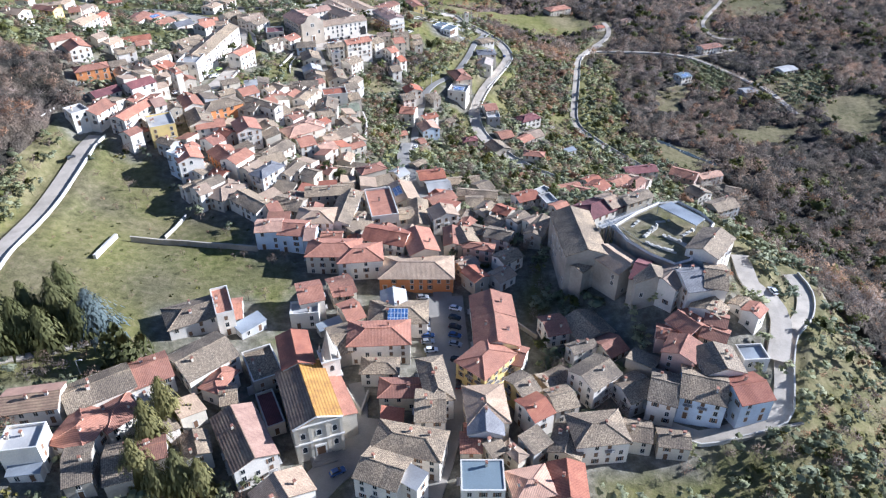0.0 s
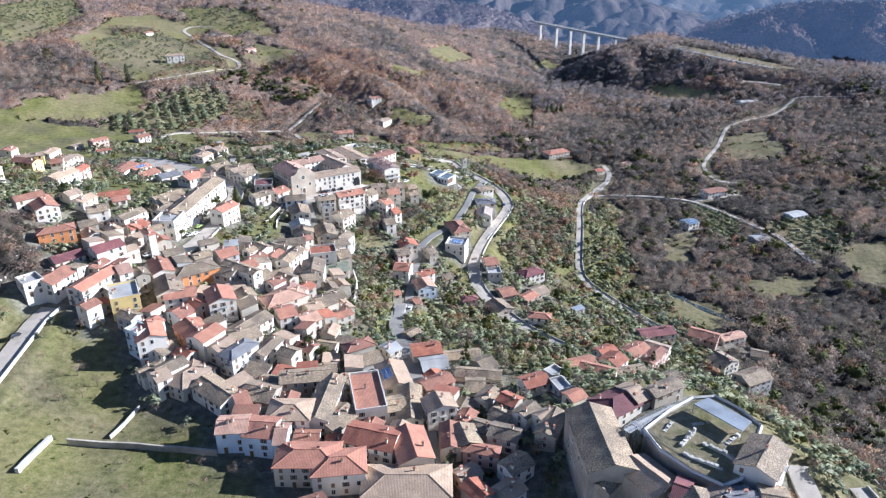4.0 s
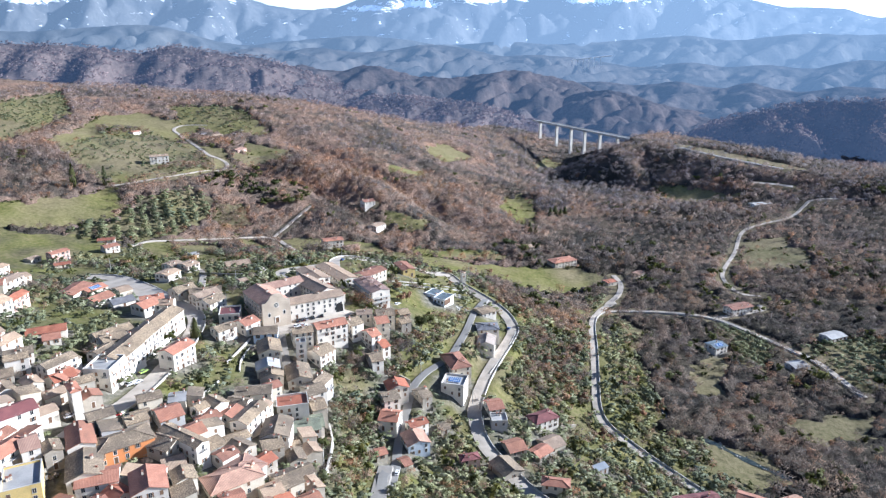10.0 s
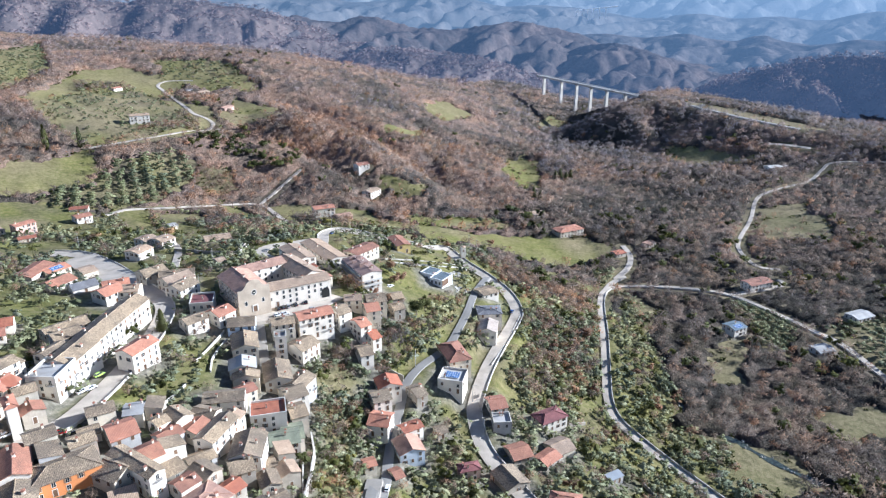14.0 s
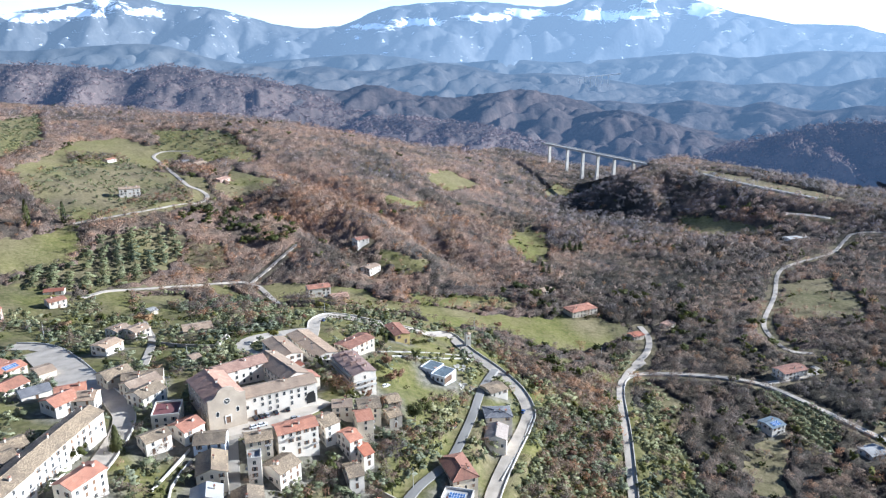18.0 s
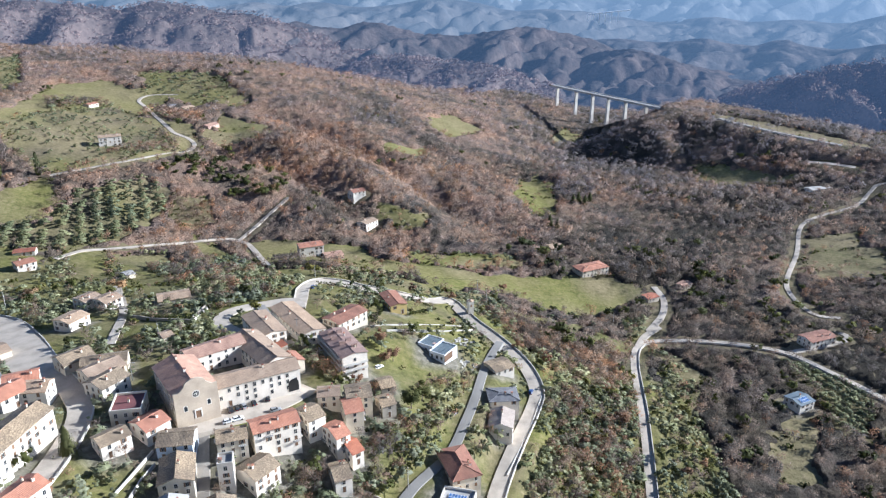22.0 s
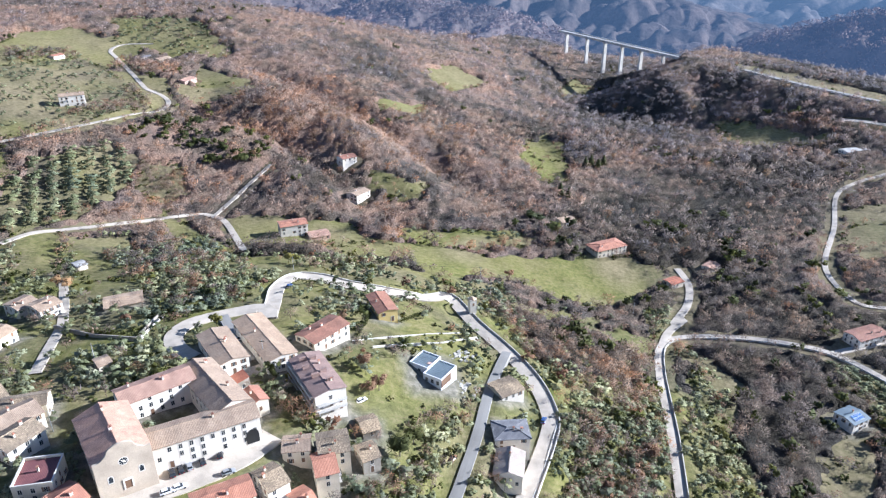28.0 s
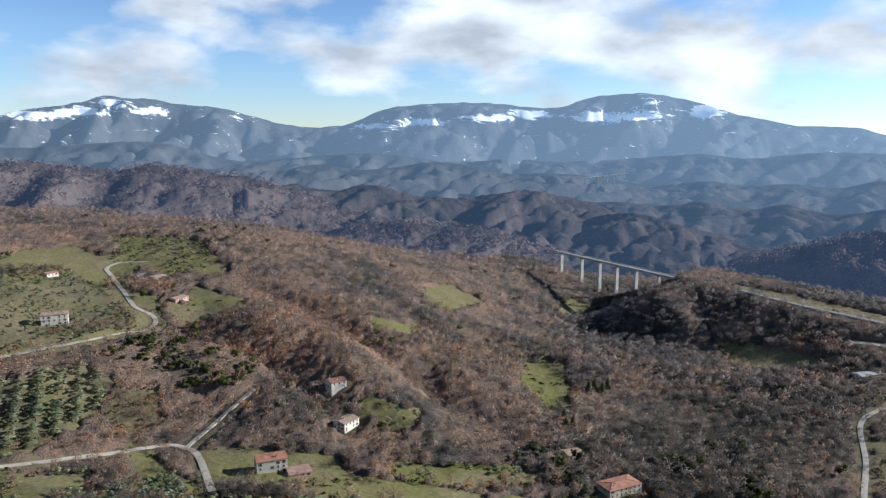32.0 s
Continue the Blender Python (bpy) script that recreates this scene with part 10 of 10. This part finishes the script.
# ---- cars ----
def car_model(paint, label):
    root = thing("car", Matrix(), label, "car", "parked cars")
    secs = [(-2.05, 0.45, 0.72), (-1.95, 0.35, 0.92), (-0.9, 0.35, 0.96), (0.85, 0.35, 0.92), (1.85, 0.35, 0.72), (2.08, 0.42, 0.58)]
    v, f = [], []
    for x, z0, z1 in secs:
        w = 0.86 if abs(x) < 1.9 else 0.74
        v += [(x, -w, z0), (x, -w * 1.0, z1 - 0.12), (x, -w * 0.86, z1), (x, w * 0.86, z1), (x, w, z1 - 0.12), (x, w, z0)]
    for i in range(5):
        f += [(i * 6 + k, i * 6 + 6 + k, i * 6 + 6 + (k + 1) % 6, i * 6 + (k + 1) % 6) for k in range(6)]
    f += [(0, 1, 2, 3, 4, 5), (35, 34, 33, 32, 31, 30)]
    part("body", mesh_of("body", v, f, paint), root)
    cab = [(-1.75, 0.9), (-1.35, 1.4), (0.15, 1.45), (0.95, 0.9)]
    cv = [(x, s * (0.74 if z < 1 else 0.6), z) for x, z in cab for s in (-1, 1)]
    part("cabin_glass", mesh_of("cabin_glass", cv, [(0, 2, 3, 1), (4, 6, 7, 5), (0, 6, 4, 2), (1, 3, 5, 7), (0, 1, 7, 6)], "glass"), root)
    part("car_roof", boxes("car_roof", [paint], (-1.4, 0.2, -0.6, 0.6, 1.4, 1.47)), root)
    for sx in (-1.3, 1.3):
        for sy in (-0.8, 0.8):
            part("wheel", rod("wheel", "rubber", (sx, sy - 0.1, 0.32), (sx, sy + 0.1, 0.32), 0.32, 0.32, 12), root)
    for sy in (-0.55, 0.55):
        part("headlight", boxes("headlight", ["white_paint"], (2.0, 2.1, sy - 0.16, sy + 0.16, 0.5, 0.62)), root)
        part("tail_light", boxes("tail_light", ["red_paint"], (-2.08, -2.0, sy - 0.16, sy + 0.16, 0.6, 0.75)), root)
    return root


MODELS = {}


def car(paint, x, y, rot, lift=0.0):
    words = {"red_paint": "bright red", "white_paint": "white", "black_paint": "dark", "blue_paint": "dark blue", "silver_paint": "silver-grey", "green_paint": "yellow-green"}
    near = 1e9
    z = ground(x, y)
    for line, a in zip(LINES, ROADS):
        d = np.hypot(line[:, 0] - x, line[:, 1] - y)
        if d.min() < a[1] / 2 + 1.5 and d.min() < near:
            near, z = d.min(), line[d.argmin(), 2] + 0.03
    m = pose(x, y, z + lift, 0, 0, rot)
    if paint in MODELS:
        copy_thing(MODELS[paint], m)
    else:
        MODELS[paint] = car_model(paint, f"parked {words[paint]} hatchback car")
        MODELS[paint].matrix_basis = m


for paint, x, y in [("silver_paint", -6.8, 183.9), ("red_paint", -8.5, 179.8), ("black_paint", -7.9, 177.5), ("red_paint", -7.7, 175.3), ("black_paint", -6.3, 173.0), ("white_paint", -6.3, 170.5), ("white_paint", -5.9, 167.6), ("blue_paint", -4.7, 165.0), ("silver_paint", -4.7, 162.2), ("white_paint", -3.6, 158.4)]:
    car(paint, x, y, 8)
for paint, x, y in [("white_paint", 4.1, 178.2), ("black_paint", 3.8, 173.5), ("black_paint", 3.8, 169.1), ("blue_paint", 3.7, 165.1), ("silver_paint", 3.8, 161.1), ("black_paint", 4.2, 154.0)]:
    car(paint, x, y, -14)
for paint, x, y, r in [("silver_paint", 4.6, 149.1, 88), ("black_paint", 4.5, 143.9, 88), ("white_paint", 105.0, 177.0, 100), ("black_paint", -150.5, 255.3, 60), ("blue_paint", -26.3, 112.7, 30), ("green_paint", -118.8, 361.9, 60), ("white_paint", -119.3, 350.2, 60), ("white_paint", -118.2, 353.9, 60), ("red_paint", -114.1, 324.9, 20), ("black_paint", -110.8, 325.7, 70), ("black_paint", -70.3, 432.8, 120), ("black_paint", -68.5, 434.7, 120), ("silver_paint", -66.5, 436.0, 120), ("black_paint", -63.6, 438.5, 120), ("black_paint", -59.3, 441.9, 100), ("white_paint", -68.9, 425.6, 30), ("white_paint", -66.3, 427.6, 30), ("silver_paint", -54.9, 434.5, 30), ("blue_paint", 44.1, 497.3, 70), ("blue_paint", 53.4, 503.0, 20), ("white_paint", -22.3, 477.8, 40), ("white_paint", -15.0, 347.8, 80), ("blue_paint", -65.0, 562.5, 70), ("silver_paint", -71.3, 503.4, 20), ("black_paint", 9.0, 464.0, 60), ("white_paint", -128.0, 321.0, 45), ("silver_paint", -152.9, 449.6, 150), ("white_paint", -148.6, 447.6, 150), ("black_paint", -72.5, 480.4, 0), ("silver_paint", 69.1, 172.3, 30)]:
    car(paint, x, y, r)


# ---- stream ----
def stream(pts, width):
    line = road_line(pts)
    v, f, n = [], [], len(line)
    for i in range(n):
        d = Vector(line[min(i + 1, n - 1)]) - Vector(line[max(i - 1, 0)])
        s = Vector((-d.y, d.x, 0)).normalized() * width * (0.5 + 0.2 * math.sin(i * 1.3))
        x, y = line[i][0], line[i][1]
        z = min(ground(x, y), line[i][2]) + 0.35
        v += [(x + s.x, y + s.y, z), (x - s.x, y - s.y, z)]
    f = [(2 * i, 2 * i + 2, 2 * i + 3, 2 * i + 1) for i in range(n - 1)]
    ob = thing("stream", Matrix(), "shallow dark stream in the wooded valley", "water", kind="structure", me=mesh_of("stream", v, f, "water"))
    g = random.Random(4)
    for k in range(60):
        i = g.randrange(1, n - 1)
        x, y = line[i][0] + g.uniform(-width, width), line[i][1] + g.uniform(-width, width)
        r = g.uniform(0.3, 0.9)
        part("boulder", rod("boulder", "rock", (x, y, ground(x, y) - 0.2), (x + 0.1, y, ground(x, y) + r), r, r * 0.45, 6), ob)


stream([(132.8, 496.0), (130.4, 475.5), (129.9, 446.3), (135.1, 433.2), (147.4, 421.1), (159.0, 406.4), (172.6, 392.9)], 3.2)


# ---- hedges round gardens ----
def hedge(pts, h, w, label="clipped dark green garden hedge"):
    root = thing("hedge", Matrix(), label, "hedge", "garden hedges")
    g = np.random.RandomState(len(pts) * 7 + int(abs(pts[0][0])))
    tri = []
    for (x0, y0), (x1, y1) in zip(pts, pts[1:]):
        n = int(math.hypot(x1 - x0, y1 - y0) * 26)
        t = g.rand(n)
        x, y = x0 + (x1 - x0) * t + g.uniform(-w, w, n) * 0.5, y0 + (y1 - y0) * t + g.uniform(-w, w, n) * 0.5
        z = land(x, y) + h * np.sqrt(g.rand(n))
        c = np.stack([x, y, z], 1)
        tri.append(c[:, None, :] + g.normal(0, 0.26, (n, 3, 3)))
    part("foliage", mesh_of_tris("foliage", np.concatenate(tri), "shrub_leaf", g.rand(sum(len(q) for q in tri)) * 0.35), root)


hedge([(-34.3, 554.6), (-25.9, 539.3), (-28.6, 517.0)], 1.6, 1.2)
hedge([(-16.3, 570.8), (-0.2, 564.4), (-13.7, 539.1)], 1.5, 1.2)
hedge([(-133.2, 512.0), (-107.3, 503.4)], 2.0, 1.6)
hedge([(-64.7, 570.2), (-38.5, 570.0)], 2.2, 1.6)
hedge([(115.6, 708.3), (147.4, 713.1)], 2.0, 1.5)

# ---- yard walls and terraces ----
for pts in ([(-21.9, 512.4), (4.3, 530.4), (20.4, 547.6)], [(-107.3, 503.4), (-107.3, 525.1)], [(49.0, 495.2), (41.4, 472.3), (29.0, 440.2)], [(-50.6, 357.3), (-44.2, 345.8), (-38.9, 317.9)], [(-92.2, 350.6), (-89.9, 365.8)], [(-91.5, 382.7), (-87.6, 407.4)]):
    garden_wall(pts, 1.1, "parapet", 0.4, "low pale garden wall beside a lawn")
for pts in ([(14.7, 249.9), (24.3, 243.7), (24.0, 230.2)], [(11.3, 239.7), (16.5, 245.2)], [(86.6, 374.8), (93.3, 351.8)], [(49.1, 401.7), (71.7, 417.8)], [(31.7, 143.1), (34.0, 136.7)], [(22.1, 173.8), (29.4, 165.5)]):
    garden_wall(pts, 1.6, "stone", 0.5, "rough stone wall between gardens")


# ---- building rubble beside the new white house ----
def rubble(cx, cy, n, spread):
    g = random.Random(int(cx * 3))
    root = thing("rubble_heap", pose(cx, cy, ground(cx, cy)), "heap of pale stone blocks on a building plot", "rubble")
    for k in range(n):
        x, y, r = g.gauss(0, spread), g.gauss(0, spread), g.uniform(0.3, 0.8)
        z = ground(cx + x, cy + y) - ground(cx, cy)
        part("stone_block", boxes("stone_block", ["rock"], (-r, r, -r * 0.7, r * 0.7, -0.3, r)), root, "", pose(x, y, z, g.uniform(-12, 12), g.uniform(-12, 12), g.uniform(0, 90)))


rubble(12.5, 525.4, 34, 3.2)
rubble(13.4, 503.3, 26, 2.4)
rubble(172.0, 260.8, 26, 2.6)
rubble(135.4, 181.3, 22, 2.6)


# ---- overhead wires ----
def wire(p, q, sag):
    root = thing("overhead_wire", Matrix(), "thin dark overhead cable between poles", "cable", "overhead wires")
    a, b = Vector(p), Vector(q)
    pts = [a + (b - a) * (k / 8) - Vector((0, 0, sag * (1 - (k / 4 - 1) ** 2))) for k in range(9)]
    v, f = [], []
    for c in pts:
        v += [(c.x - 0.04, c.y, c.z), (c.x + 0.04, c.y, c.z - 0.04), (c.x, c.y, c.z + 0.05)]
    for k in range(8):
        f += [(3 * k + i, 3 * k + 3 + i, 3 * k + 3 + (i + 1) % 3, 3 * k + (i + 1) % 3) for i in range(3)]
    part("cable", mesh_of("cable", v, f, "iron"), root)


def strung(*spots):
    for (x0, y0, h0), (x1, y1, h1) in zip(spots, spots[1:]):
        wire((x0, y0, ground(x0, y0) + h0), (x1, y1, ground(x1, y1) + h1), 0.9)


strung((-7.2, 420.1, 8.6), (-12.0, 437.0, 7), (30.0, 615.9, 10.5))
strung((30.0, 615.9, 10.5), (25.3, 636.6, 9.5), (-69.8, 592.7, 7.5))
strung((22.7, 391.5, 7.6), (18.4, 410.2, 7.6))
strung((251.0, 590.5, 7.6), (114.0, 634.4, 8.6))
